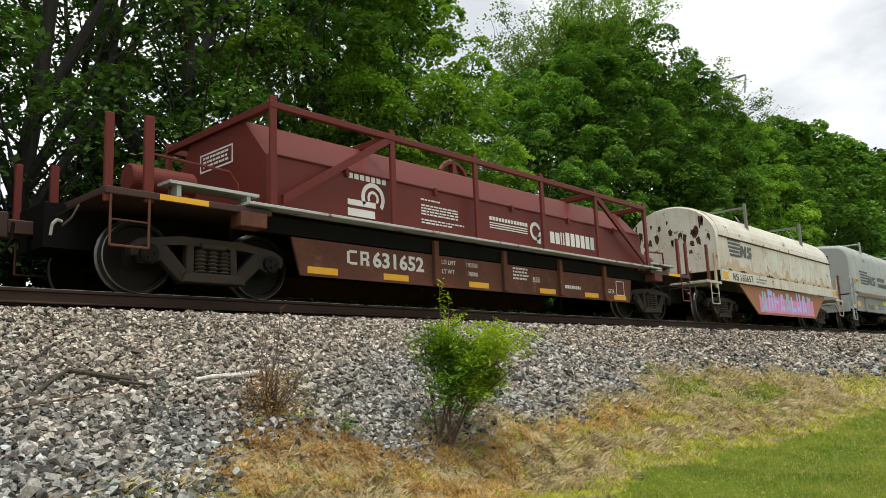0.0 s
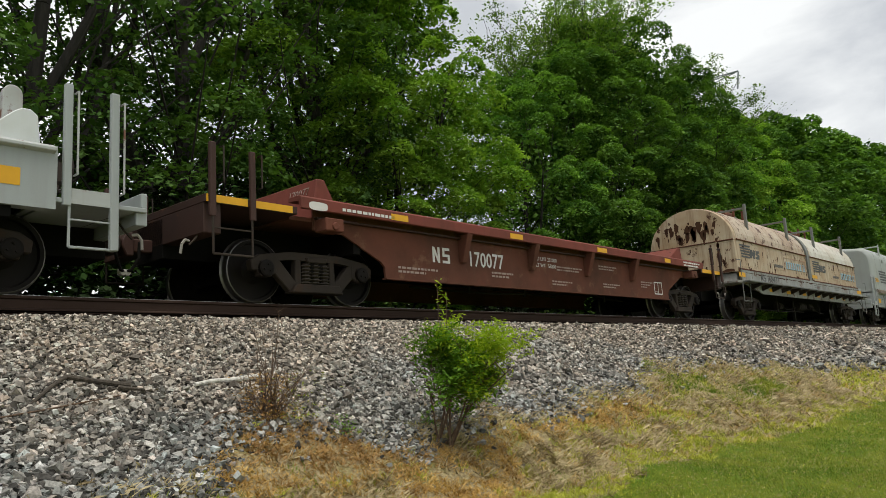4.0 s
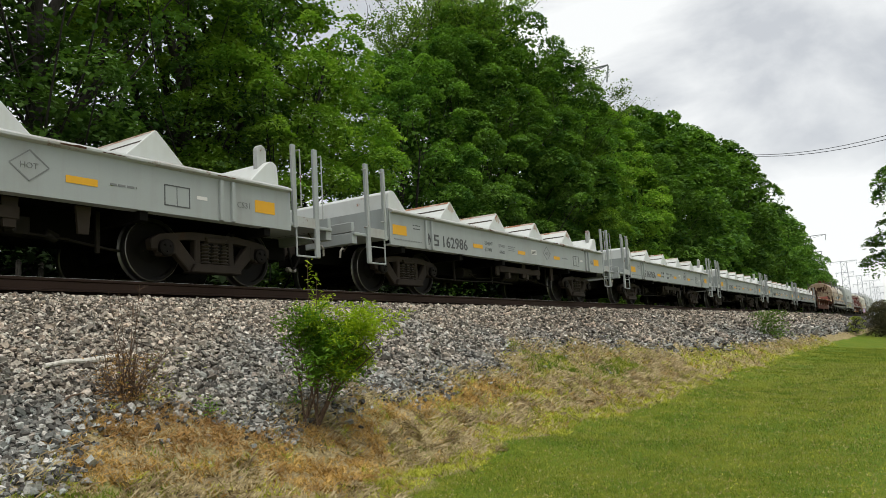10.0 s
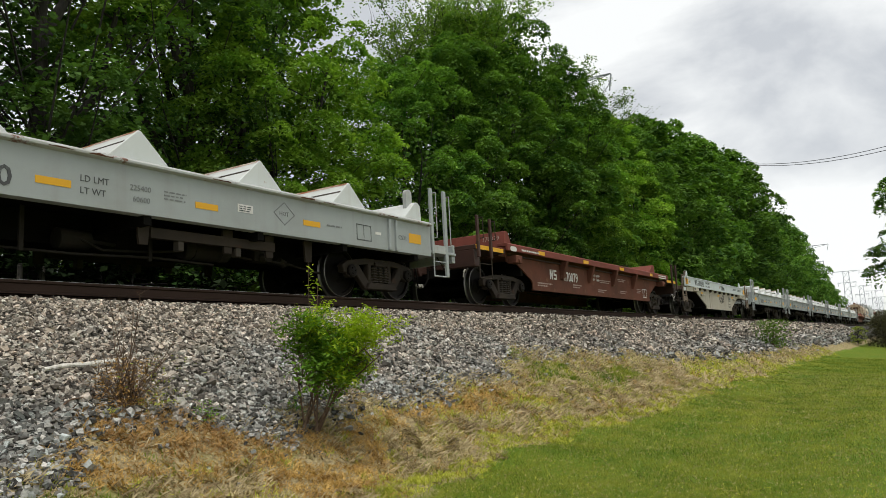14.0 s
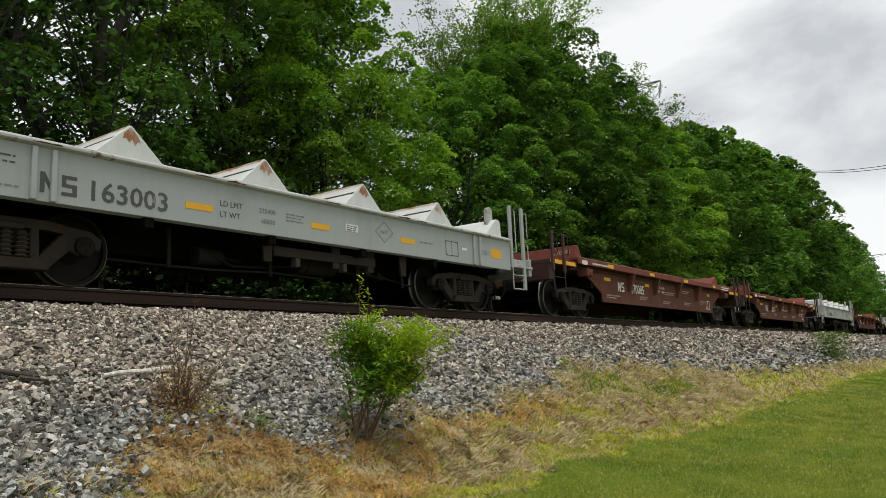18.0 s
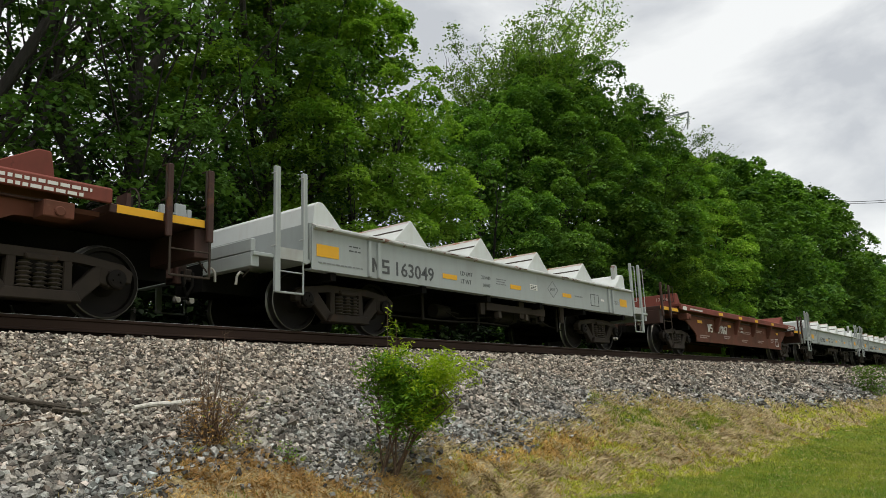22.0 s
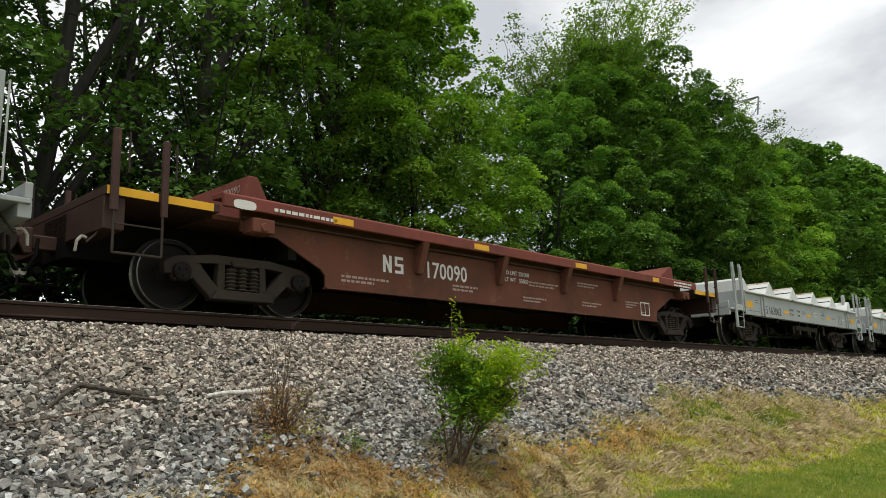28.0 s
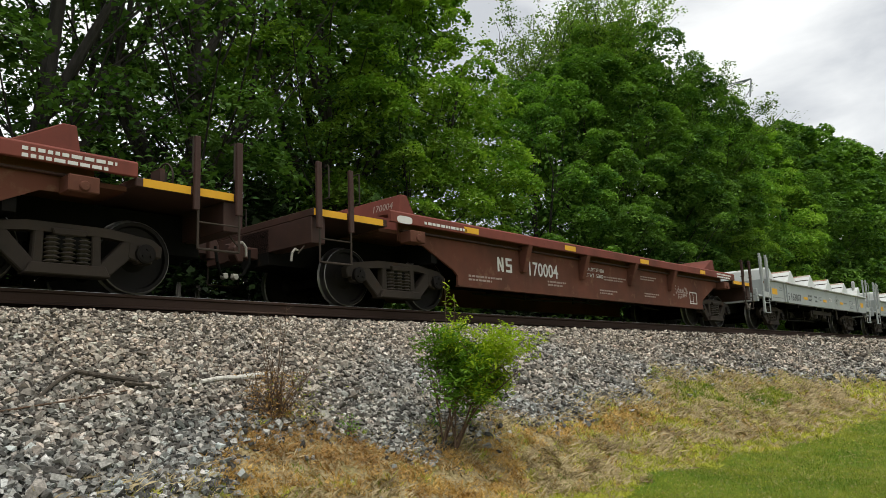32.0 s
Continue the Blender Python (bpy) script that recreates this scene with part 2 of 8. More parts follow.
FAINT = painted("faded_grey_stencil", (0.16, 0.165, 0.17), dirt=(0.3, 0.3, 0.3), dirt_low=0.45, dirt_high=0.9, rust=(0.33, 0.34, 0.34), rust_low=0.60, rust_high=0.68, streak=0.0, fade=0.08)
WHITE = painted("worn_white_lettering", (0.66, 0.64, 0.62), dirt=(0.45, 0.38, 0.34), dirt_low=0.5, dirt_high=0.95, rust=(0.2, 0.1, 0.08), rust_low=0.66, rust_high=0.74, streak=0.05, fade=0.0)
DUSTY = painted("dusty_pink_lettering", (0.34, 0.25, 0.22), dirt=(0.2, 0.12, 0.1), dirt_low=0.5, dirt_high=0.95, rust=(0.14, 0.07, 0.05), rust_low=0.6, rust_high=0.68, streak=0.0, fade=0.0)
SKYBLUE = painted("faded_blue_lettering", (0.28, 0.48, 0.62), dirt=(0.40, 0.42, 0.40), dirt_low=0.4, dirt_high=0.7, rust=(0.09, 0.06, 0.05), rust_low=0.60, rust_high=0.65, fade=0.0)
ORANGE_LINE = painted("faded_red_line", (0.38, 0.15, 0.10), dirt=(0.46, 0.36, 0.26), dirt_low=0.4, dirt_high=0.6, rust=(0.46, 0.38, 0.28), rust_low=0.5, rust_high=0.6)
SPRAY_A, _, _, _ = material("spray_lilac", (0.42, 0.42, 0.75), 0.5)
SPRAY_B, _, _, _ = material("spray_pink", (0.62, 0.20, 0.42), 0.5)
SPRAY_Y, _, _, _ = material("spray_yellow", (0.60, 0.60, 0.10), 0.5)
SPRAY_K, _, _, _ = material("spray_dark", (0.13, 0.12, 0.11), 0.6)
BROWN_SPRAY, _, _, _ = material("rust_orange_panel", (0.30, 0.12, 0.05), 0.7)


def leaf_material(name, dark, mid, light, trans=0.35, patches=0.45, share=0.45, rough=0.6):
    m, n, l, b = material(name, mid, rough, 0.0, 0.16)
    geo = n.new("ShaderNodeNewGeometry")
    info = n.new("ShaderNodeObjectInfo")
    co = n.new("ShaderNodeTexCoord")
    big = node(n, "ShaderNodeTexNoise", Scale=patches, Detail=2.0)
    l.new(co.outputs["Object"], big.inputs["Vector"])
    r = ramp(n, [(0.0, dark), (0.55, mid), (1.0, light)])
    l.new(geo.outputs["Random Per Island"], r.inputs["Fac"])
    r2 = ramp(n, [(0.36, dark), (0.66, light)])
    l.new(big.outputs["Fac"], r2.inputs["Fac"])
    c = mixer(n, l, share, r.outputs["Color"], r2.outputs["Color"])
    hue = n.new("ShaderNodeHueSaturation")
    k = n.new("ShaderNodeMath")
    k.operation = "MULTIPLY_ADD"
    l.new(info.outputs["Random"], k.inputs[0])
    k.inputs[1].default_value, k.inputs[2].default_value = 0.5, 0.75
    l.new(k.outputs[0], hue.inputs["Value"])
    l.new(c, hue.inputs["Color"])
    c = hue.outputs["Color"]
    l.new(c, b.inputs["Base Color"])
    tr = n.new("ShaderNodeBsdfTranslucent")
    bright = mixer(n, l, 1.0, c, (1.0, 1.15, 0.45), "MULTIPLY")
    l.new(bright, tr.inputs["Color"])
    mx = n.new("ShaderNodeMixShader")
    mx.inputs["Fac"].default_value = trans
    l.new(b.outputs["BSDF"], mx.inputs[1])
    l.new(tr.outputs["BSDF"], mx.inputs[2])
    l.new(mx.outputs["Shader"], n["Material Output"].inputs["Surface"])
    return m


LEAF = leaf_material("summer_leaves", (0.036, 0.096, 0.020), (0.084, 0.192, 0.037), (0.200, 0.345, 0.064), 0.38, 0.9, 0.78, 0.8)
# sunlit and shaded copies of the leaves, with the light put into their colour
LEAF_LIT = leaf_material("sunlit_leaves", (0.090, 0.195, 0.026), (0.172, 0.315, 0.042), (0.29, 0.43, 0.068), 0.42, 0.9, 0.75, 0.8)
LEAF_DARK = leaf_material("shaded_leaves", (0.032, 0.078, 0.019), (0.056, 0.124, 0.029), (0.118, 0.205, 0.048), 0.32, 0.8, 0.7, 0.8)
# near-black leaves: the deep shade of the wood is put into their colour
LEAF_SHADE = leaf_material("shade_toned_undergrowth_leaves", (0.005, 0.012, 0.003), (0.010, 0.025, 0.005), (0.026, 0.050, 0.009), 0.10)
HEDGE = leaf_material("brown_green_hedge", (0.040, 0.038, 0.020), (0.078, 0.074, 0.036), (0.13, 0.12, 0.055), 0.2)
LEAF_PALE = leaf_material("pale_young_leaves", (0.07, 0.14, 0.022), (0.13, 0.225, 0.04), (0.24, 0.34, 0.075), 0.45)
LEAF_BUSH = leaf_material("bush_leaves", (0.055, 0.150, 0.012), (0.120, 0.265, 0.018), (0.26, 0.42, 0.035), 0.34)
LEAF_YELLOW_GREEN = leaf_material("yellow_green_bush_leaves", (0.16, 0.26, 0.012), (0.29, 0.40, 0.02), (0.46, 0.52, 0.04), 0.42)
GRASS = leaf_material("lawn_grass", (0.065, 0.125, 0.010), (0.150, 0.225, 0.020), (0.36, 0.34, 0.07), 0.35, 1.3, 0.5)
TUFT = leaf_material("bank_grass_tufts", (0.15, 0.20, 0.03), (0.25, 0.30, 0.05), (0.40, 0.42, 0.10), 0.35)
STRAW = leaf_material("dry_straw", (0.13, 0.088, 0.047), (0.45, 0.34, 0.19), (0.78, 0.64, 0.40), 0.2, 4.0, 0.5)
GOLD = leaf_material("golden_grass", (0.17, 0.085, 0.025), (0.41, 0.235, 0.070), (0.60, 0.40, 0.15), 0.25, 5.0, 0.6)
LIME = leaf_material("yellowing_grass", (0.15, 0.18, 0.015), (0.34, 0.355, 0.038), (0.55, 0.52, 0.10), 0.3, 4.0, 0.55)
RUSSET = leaf_material("dead_russet_leaves", (0.16, 0.080, 0.028), (0.33, 0.180, 0.070), (0.50, 0.315, 0.13), 0.25, 6.0, 0.5)


def bark_material(name, a, c, scale=9.0):
    m, n, l, b = material(name, a, 0.9)
    co = n.new("ShaderNodeTexCoord")
    mp = n.new("ShaderNodeMapping")
    mp.inputs["Scale"].default_value = (scale, scale, scale * 0.2)
    l.new(co.outputs["Object"], mp.inputs["Vector"])
    no = node(n, "ShaderNodeTexNoise", Scale=1.0, Detail=6.0, Roughness=0.65)
    l.new(mp.outputs["Vector"], no.inputs["Vector"])
    r = ramp(n, [(0.35, a), (0.7, c)])
    l.new(no.outputs["Fac"], r.inputs["Fac"])
    l.new(r.outputs["Color"], b.inputs["Base Color"])
    bump(n, l, b, no.outputs["Fac"], 0.6, 0.03)
    return m


BARK = bark_material("grey_brown_bark", (0.014, 0.012, 0.010), (0.040, 0.034, 0.028))
TWIG = bark_material("brown_twig", (0.07, 0.04, 0.025), (0.16, 0.10, 0.06), 40)
POST_WOOD = bark_material("weathered_post_wood", (0.07, 0.062, 0.052), (0.20, 0.18, 0.155), 30)
BLEACHED = bark_material("bleached_wood", (0.42, 0.39, 0.34), (0.80, 0.77, 0.71), 30)
DARKWOOD = bark_material("dark_dead_wood", (0.03, 0.024, 0.018), (0.09, 0.07, 0.052), 30)
PYLON, _, _, _ = material("galvanised_pylon", (0.30, 0.32, 0.34), 0.6, 0.3)
WIRE, _, _, _ = material("dark_cable", (0.05, 0.05, 0.055), 0.6)


def stone_material():
    m, n, l, b = material("crushed_ballast_stone", (0.3, 0.29, 0.28), 0.85)
    geo = n.new("ShaderNodeNewGeometry")
    co = n.new("ShaderNodeTexCoord")
    info = n.new("ShaderNodeObjectInfo")
    add = n.new("ShaderNodeMath")
    add.operation = "ADD"
    l.new(geo.outputs["Random Per Island"], add.inputs[0])
    l.new(info.outputs["Random"], add.inputs[1])
    fr = n.new("ShaderNodeMath")
    fr.operation = "FRACT"
    l.new(add.outputs[0], fr.inputs[0])
    r = ramp(n, [(0.0, (0.042, 0.038, 0.034)), (0.25, (0.108, 0.100, 0.091)), (0.5, (0.235, 0.222, 0.203)),
                 (0.75, (0.375, 0.354, 0.328)), (0.93, (0.53, 0.51, 0.48)), (1.0, (0.68, 0.66, 0.64))])
    l.new(fr.outputs[0], r.inputs["Fac"])
    big = node(n, "ShaderNodeTexNoise", Scale=0.7, Detail=4.0)
    l.new(geo.outputs["Position"], big.inputs["Vector"])
    sep = n.new("ShaderNodeSeparateXYZ")
    l.new(geo.outputs["Position"], sep.inputs[0])
    add = n.new("ShaderNodeMath")
    add.operation = "MULTIPLY_ADD"
    l.new(sep.outputs["Z"], add.inputs[0])
    add.inputs[1].default_value = 0.35
    l.new(big.outputs["Fac"], add.inputs[2])
    rb = ramp(n, [(0.36, (0.76, 0.78, 0.79)), (0.66, (1.03, 0.94, 0.85))])
    l.new(add.outputs[0], rb.inputs["Fac"])
    c = mixer(n, l, 1.0, r.outputs["Color"], rb.outputs["Color"], "MULTIPLY")
    fine = node(n, "ShaderNodeTexNoise", Scale=55.0, Detail=4.0)
    l.new(geo.outputs["Position"], fine.inputs["Vector"])
    rf = ramp(n, [(0.3, (0.66, 0.66, 0.66)), (0.7, (1.30, 1.30, 1.30))])
    l.new(fine.outputs["Fac"], rf.inputs["Fac"])
    c = mixer(n, l, 1.0, c, rf.outputs["Color"], "MULTIPLY")
    hue = n.new("ShaderNodeMath")
    hue.operation = "MULTIPLY"
    l.new(fr.outputs[0], hue.inputs[0])
    hue.inputs[1].default_value = 17.3
    hf = n.new("ShaderNodeMath")
    hf.operation = "FRACT"
    l.new(hue.outputs[0], hf.inputs[0])
    rh = ramp(n, [(0.0, (1.13, 1.0, 0.93)), (0.2, (1.06, 1.03, 1.0)), (0.7, (1.03, 1.04, 1.04)), (1.0, (0.96, 1.05, 1.06))])
    l.new(hf.outputs[0], rh.inputs["Fac"])
    c = mixer(n, l, 1.0, c, rh.outputs["Color"], "MULTIPLY")
    l.new(c, b.inputs["Base Color"])
    bump(n, l, b, fine.outputs["Fac"], 0.35, 0.01)
    return m


STONE = stone_material()


def ground_material():
    """Lawn, straw bank and ballast by the zones stored on the sheet, with ragged borders."""
    m, n, l, b = material("ground_cover", (0.1, 0.15, 0.04), 0.95, 0.0, 0.15)
    geo = n.new("ShaderNodeNewGeometry")
    fine = node(n, "ShaderNodeTexNoise", Scale=24.0, Detail=6.0, Roughness=0.7)
    med = node(n, "ShaderNodeTexNoise", Scale=2.2, Detail=6.0, Roughness=0.6)
    wide = node(n, "ShaderNodeTexNoise", Scale=0.35, Detail=4.0, Roughness=0.6)
    for k in (fine, med, wide):
        l.new(geo.outputs["Position"], k.inputs["Vector"])
    lawn = ramp(n, [(0.3, (0.06, 0.10, 0.008)), (0.52, (0.115, 0.165, 0.015)), (0.75, (0.24, 0.24, 0.045))])
    l.new(fine.outputs["Fac"], lawn.inputs["Fac"])
    tone = ramp(n, [(0.35, (0.80, 0.95, 0.8)), (0.65, (1.2, 1.05, 1.0))])
    l.new(med.outputs["Fac"], tone.inputs["Fac"])
    lc = mixer(n, l, 1.0, lawn.outputs["Color"], tone.outputs["Color"], "MULTIPLY")
    tone2 = ramp(n, [(0.35, (0.86, 1.0, 0.9)), (0.65, (1.18, 1.02, 1.0))])
    l.new(wide.outputs["Fac"], tone2.inputs["Fac"])
    lc = mixer(n, l, 1.0, lc, tone2.outputs["Color"], "MULTIPLY")
    bank = ramp(n, [(0.3, (0.11, 0.080, 0.042)), (0.5, (0.29, 0.225, 0.12)), (0.72, (0.50, 0.42, 0.24))])
    l.new(fine.outputs["Fac"], bank.inputs["Fac"])
    bk = ramp(n, [(0.50, (0.0, 0.0, 0.0)), (0.64, (0.55, 0.55, 0.55))])
    l.new(med.outputs["Fac"], bk.inputs["Fac"])
    bc = mixer(n, l, bk.outputs["Color"], bank.outputs["Color"], (0.15, 0.18, 0.025))
    vor = node(n, "ShaderNodeTexVoronoi", Scale=15.0)
    l.new(geo.outputs["Position"], vor.inputs["Vector"])
    # near-black stone bed: the shade in the gaps between stones is put into it
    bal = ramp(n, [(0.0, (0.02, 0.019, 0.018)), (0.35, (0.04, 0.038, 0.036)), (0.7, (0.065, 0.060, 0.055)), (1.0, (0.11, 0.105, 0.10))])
    vs = n.new("ShaderNodeSeparateColor")
    l.new(vor.outputs["Color"], vs.inputs[0])
    l.new(vs.outputs[0], bal.inputs["Fac"])
    edge = []
    for name in ("bank_zone", "stone_zone", "wood_zone"):
        at = n.new("ShaderNodeAttribute")
        at.attribute_name = name
        k = n.new("ShaderNodeMath")
        k.operation = "MULTIPLY_ADD"
        l.new(med.outputs["Fac"], k.inputs[0])
        k.inputs[1].default_value = 0.9
        l.new(at.outputs["Fac"], k.inputs[2])
        e = n.new("ShaderNodeMapRange")
        e.inputs["From Min"].default_value, e.inputs["From Max"].default_value = 0.88, 1.02
        l.new(k.outputs[0], e.inputs["Value"])
        edge.append(e.outputs[0])
    c = mixer(n, l, edge[0], lc, bc)
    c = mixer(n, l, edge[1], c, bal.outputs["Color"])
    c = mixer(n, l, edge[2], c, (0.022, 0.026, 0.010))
    l.new(c, b.inputs["Base Color"])
    bump(n, l, b, fine.outputs["Fac"], 0.7, 0.04)
    return m


GROUND = ground_material()


# ---- helpers for building ----
def np_mesh(name, verts, faces):
    verts, faces = np.asarray(verts, np.float32), np.asarray(faces, np.int32)
    me, k = bpy.data.meshes.new(name), faces.shape[1]
    me.vertices.add(len(verts))
    me.vertices.foreach_set("co", verts.ravel())
    me.loops.add(faces.size)
    me.loops.foreach_set("vertex_index", faces.ravel())
    me.polygons.add(len(faces))
    me.polygons.foreach_set("loop_start", np.arange(0, faces.size, k, dtype=np.int32))
    me.update(calc_edges=True)
    return me


def mesh_of(name, bm, mat, smooth=False):
    me = bpy.data.meshes.new(name)
    bmesh.ops.recalc_face_normals(bm, faces=bm.faces)
    bm.to_mesh(me)
    bm.free()
    for m in mat if isinstance(mat, (list, tuple)) else [mat]:
        me.materials.append(m)
    if smooth:
        me.polygons.foreach_set("use_smooth", [True] * len(me.polygons))
    return me


def part(name, bm, mat, parent, label="", at=None, smooth=False):
    """Links a bmesh as one mesh object under a thing or a part."""
    ob = new(name, mesh_of(name, bm, mat, smooth))
    ob.parent = parent
    if at is not None:
        ob.matrix_basis = at
    if label:
        ob["label"] = label
    return ob


def box(bm, x0, x1, y0, y1, z0, z1):
    v = [bm.verts.new(p) for p in ((x0, y0, z0), (x1, y0, z0), (x1, y1, z0), (x0, y1, z0), (x0, y0, z1), (x1, y0, z1), (x1, y1, z1), (x0, y1, z1))]
    for f in ((0, 3, 2, 1), (4, 5, 6, 7), (0, 1, 5, 4), (1, 2, 6, 5), (2, 3, 7, 6), (3, 0, 4, 7)):
        bm.faces.new([v[i] for i in f])
    return bm


def prism_y(bm, outline, y0, y1):
    """An outline of (x, z) drawn out along y."""
    a = [bm.verts.new((x, y0, z)) for x, z in outline]
    b = [bm.verts.new((x, y1, z)) for x, z in outline]
    bm.faces.new(a)
    bm.faces.new(b[::-1])
    for i in range(len(a)):
        j = (i + 1) % len(a)
        bm.faces.new((a[j], a[i], b[i], b[j]))
    return bm


def prism_x(bm, outline, x0, x1):
    """An outline of (y, z) drawn out along x."""
    a = [bm.verts.new((x0, y, z)) for y, z in outline]
    b = [bm.verts.new((x1, y, z)) for y, z in outline]
    bm.faces.new(a)
    bm.faces.new(b[::-1])
    for i in range(len(a)):
        j = (i + 1) % len(a)
        bm.faces.new((a[j], a[i], b[i], b[j]))
    return bm


def rod(bm, p, q, r, r2=None, seg=8):
    p, q = Vector(p), Vector(q)
    d = q - p
    m = Matrix.Translation((p + q) / 2) @ d.to_track_quat("Z", "Y").to_matrix().to_4x4()
    bmesh.ops.create_cone(bm, cap_ends=True, segments=seg, radius1=r, radius2=r if r2 is None else r2, depth=d.length, matrix=m)
    return bm


def bar_path(bm, pts, r, seg=6):
    for a, b in zip(pts, pts[1:]):
        rod(bm, a, b, r, seg=seg)
    return bm


def bevelled(bm, w=0.012, seg=1):
    bmesh.ops.bevel(bm, geom=list(bm.edges), offset=w, segments=seg, affect="EDGES", clamp_overlap=True)
    return bm


def B():
    return bmesh.new()


TEXTS = {}


def text_mesh(words, size, mat, spread=1.0, offset=0.0):
    """Flat lettering from the built-in font, as a mesh in the x-z plane that faces -y."""
    key = (words, size, mat.name, spread)
    if key not in TEXTS:
        cu = bpy.data.curves.new("lettering", "FONT")
        cu.body, cu.size, cu.space_character, cu.offset, cu.extrude = words, size, spread, offset, 0.0015
        cu.resolution_u = 2
        ob = new("lettering", cu)
        bpy.context.view_layer.update()
        me = bpy.data.meshes.new_from_object(ob.evaluated_get(bpy.context.evaluated_depsgraph_get()))
        bpy.data.objects.remove(ob)
        me.transform(Matrix.Rotation(radians(90), 4, "X"))
        me.materials.clear()
        me.materials.append(mat)
        TEXTS[key] = me
    return TEXTS[key]


def lettering(name, words, x, y, z, size, mat, parent, wide=1.0, label="", spread=1.0, turn=0.0, offset=0.0):
    ob = new(name, text_mesh(words, size, mat, spread, offset))
    ob.parent = parent
    ob.matrix_basis = pose(x, y, z, 0, 0, turn) @ Matrix.Diagonal((wide, 1, 1, 1))
    if label:
        ob["label"] = label
    return ob


def patch(bm, x0, x1, y, z0, z1, lean=0.0):
    """A thin painted plate that faces -y."""
    prism_y(bm, [(x0, z0), (x1, z0), (x1 + lean, z1), (x0 + lean, z1)], y - 0.003, y + 0.001)
    return bm


def bars(bm, x, y, z, lines, h=0.035, gap=0.03, seed=0):
    """Unreadable small print: rows of short bars."""
    rnd = random.Random(seed)
    for i, w in enumerate(lines):
        px, zz = x, z - i * (h + gap)
        while px < x + w:
            k = rnd.uniform(0.04, 0.12)
            patch(bm, px, min(px + k, x + w), y, zz - h, zz)
            px += k + 0.025
    return bm


# ---- ground: lawn, bank, ballast bed and the far side as one sheet ----
RAIL_Z, TRACK_Y = 1.142, 9.80
PROFILE = [(-400, -1.5), (-40, -1.5), (-8, -1.52), (0, -1.5), (1.5, -1.49), (2.6, -1.44), (3.4, -1.38), (4.0, -1.30), (4.5, -1.22), (5.0, -1.0),
           (5.6, -0.62), (6.4, -0.14), (7.2, 0.34), (7.9, 0.74), (8.15, 0.81), (8.5, 0.83), (9.8, 0.84), (11.1, 0.83), (11.5, 0.80), (12.6, 0.1), (13.8, -0.6), (16, -0.9), (24, -1.0), (60, -1.0), (400, -1.0)]


def ground_z(x, y):
    z = np.interp(y, [p[0] for p in PROFILE], [p[1] for p in PROFILE])
    k = np.clip(1 - np.abs(y - 5.0) / 2.6, 0, 1)
    return z + k * (0.05 * np.sin(x * 0.9) + 0.04 * np.sin(x * 2.3 + y * 1.7) + 0.03 * np.sin(x * 0.37 + 1.0))


def stone_edge(x):
    """Where the stones give way to the bank."""
    y = np.interp(x, [0, 2.5, 3.3, 3.8, 4.3, 4.8, 5.4, 6.2, 8, 10, 12, 13.6, 15.5, 18.5, 22, 29, 42, 54, 80], [5.3, 5.3, 5.45, 5.85, 6.05, 5.95, 5.65, 5.70, 5.74, 5.85, 6.30, 6.55, 6.30, 6.2, 5.80, 5.66, 5.55, 5.5, 5.4])
    return y + 0.10 * np.sin(x * 2.1) + 0.07 * np.sin(x * 5.3 + 1)


def lawn_edge(x):
    """Where the bank gives way to the lawn."""
    y = np.interp(x, [4, 6.2, 7.7, 11.5, 14.5, 18, 22, 40], [3.95, 4.05, 4.25, 4.44, 4.12, 4.35, 4.52, 4.6])
    return y + 0.06 * np.sin(x * 2.9 + 2) + 0.04 * np.sin(x * 7.0)


def make_ground():
    xs = np.concatenate([[-900, -400, -150, -60, -30, -14], np.arange(-8, 40, 0.25), np.arange(40, 120, 2.0), np.arange(120, 400, 20), [500, 800, 1400, 2400]])
    ys = np.concatenate([[-1500, -700, -400, -200, -80, -40, -20, -10, -5, -2, 0, 1], np.arange(1.6, 3.6, 0.25), np.arange(3.6, 7.2, 0.1), np.arange(7.2, 12, 0.2), [12.6, 13.2, 13.8, 15, 17, 20, 24, 30, 45, 80, 160, 400, 900, 1500]])
    gx, gy = np.meshgrid(xs, ys, indexing="ij")
    gz = ground_z(gx, gy)
    nx, ny = gx.shape
    i = np.arange(nx * ny).reshape(nx, ny)
    f = np.stack([i[:-1, :-1], i[1:, :-1], i[1:, 1:], i[:-1, 1:]], -1).reshape(-1, 4)
    me = np_mesh("ground", np.stack([gx, gy, gz], -1).reshape(-1, 3), f)
    me.materials.append(GROUND)
    fx, fy = gx.ravel(), gy.ravel()
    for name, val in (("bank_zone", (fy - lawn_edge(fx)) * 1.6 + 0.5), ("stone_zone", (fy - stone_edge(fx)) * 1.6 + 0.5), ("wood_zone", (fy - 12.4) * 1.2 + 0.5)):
        me.attributes.new(name, "FLOAT", "POINT").data.foreach_set("value", np.clip(val, -2, 3).astype(np.float32))
    me.polygons.foreach_set("use_smooth", [True] * len(me.polygons))
    return tagged(new("ground", me), "mown lawn rising to a straw-covered bank and stone bed", "ground", kind="structure")


make_ground()


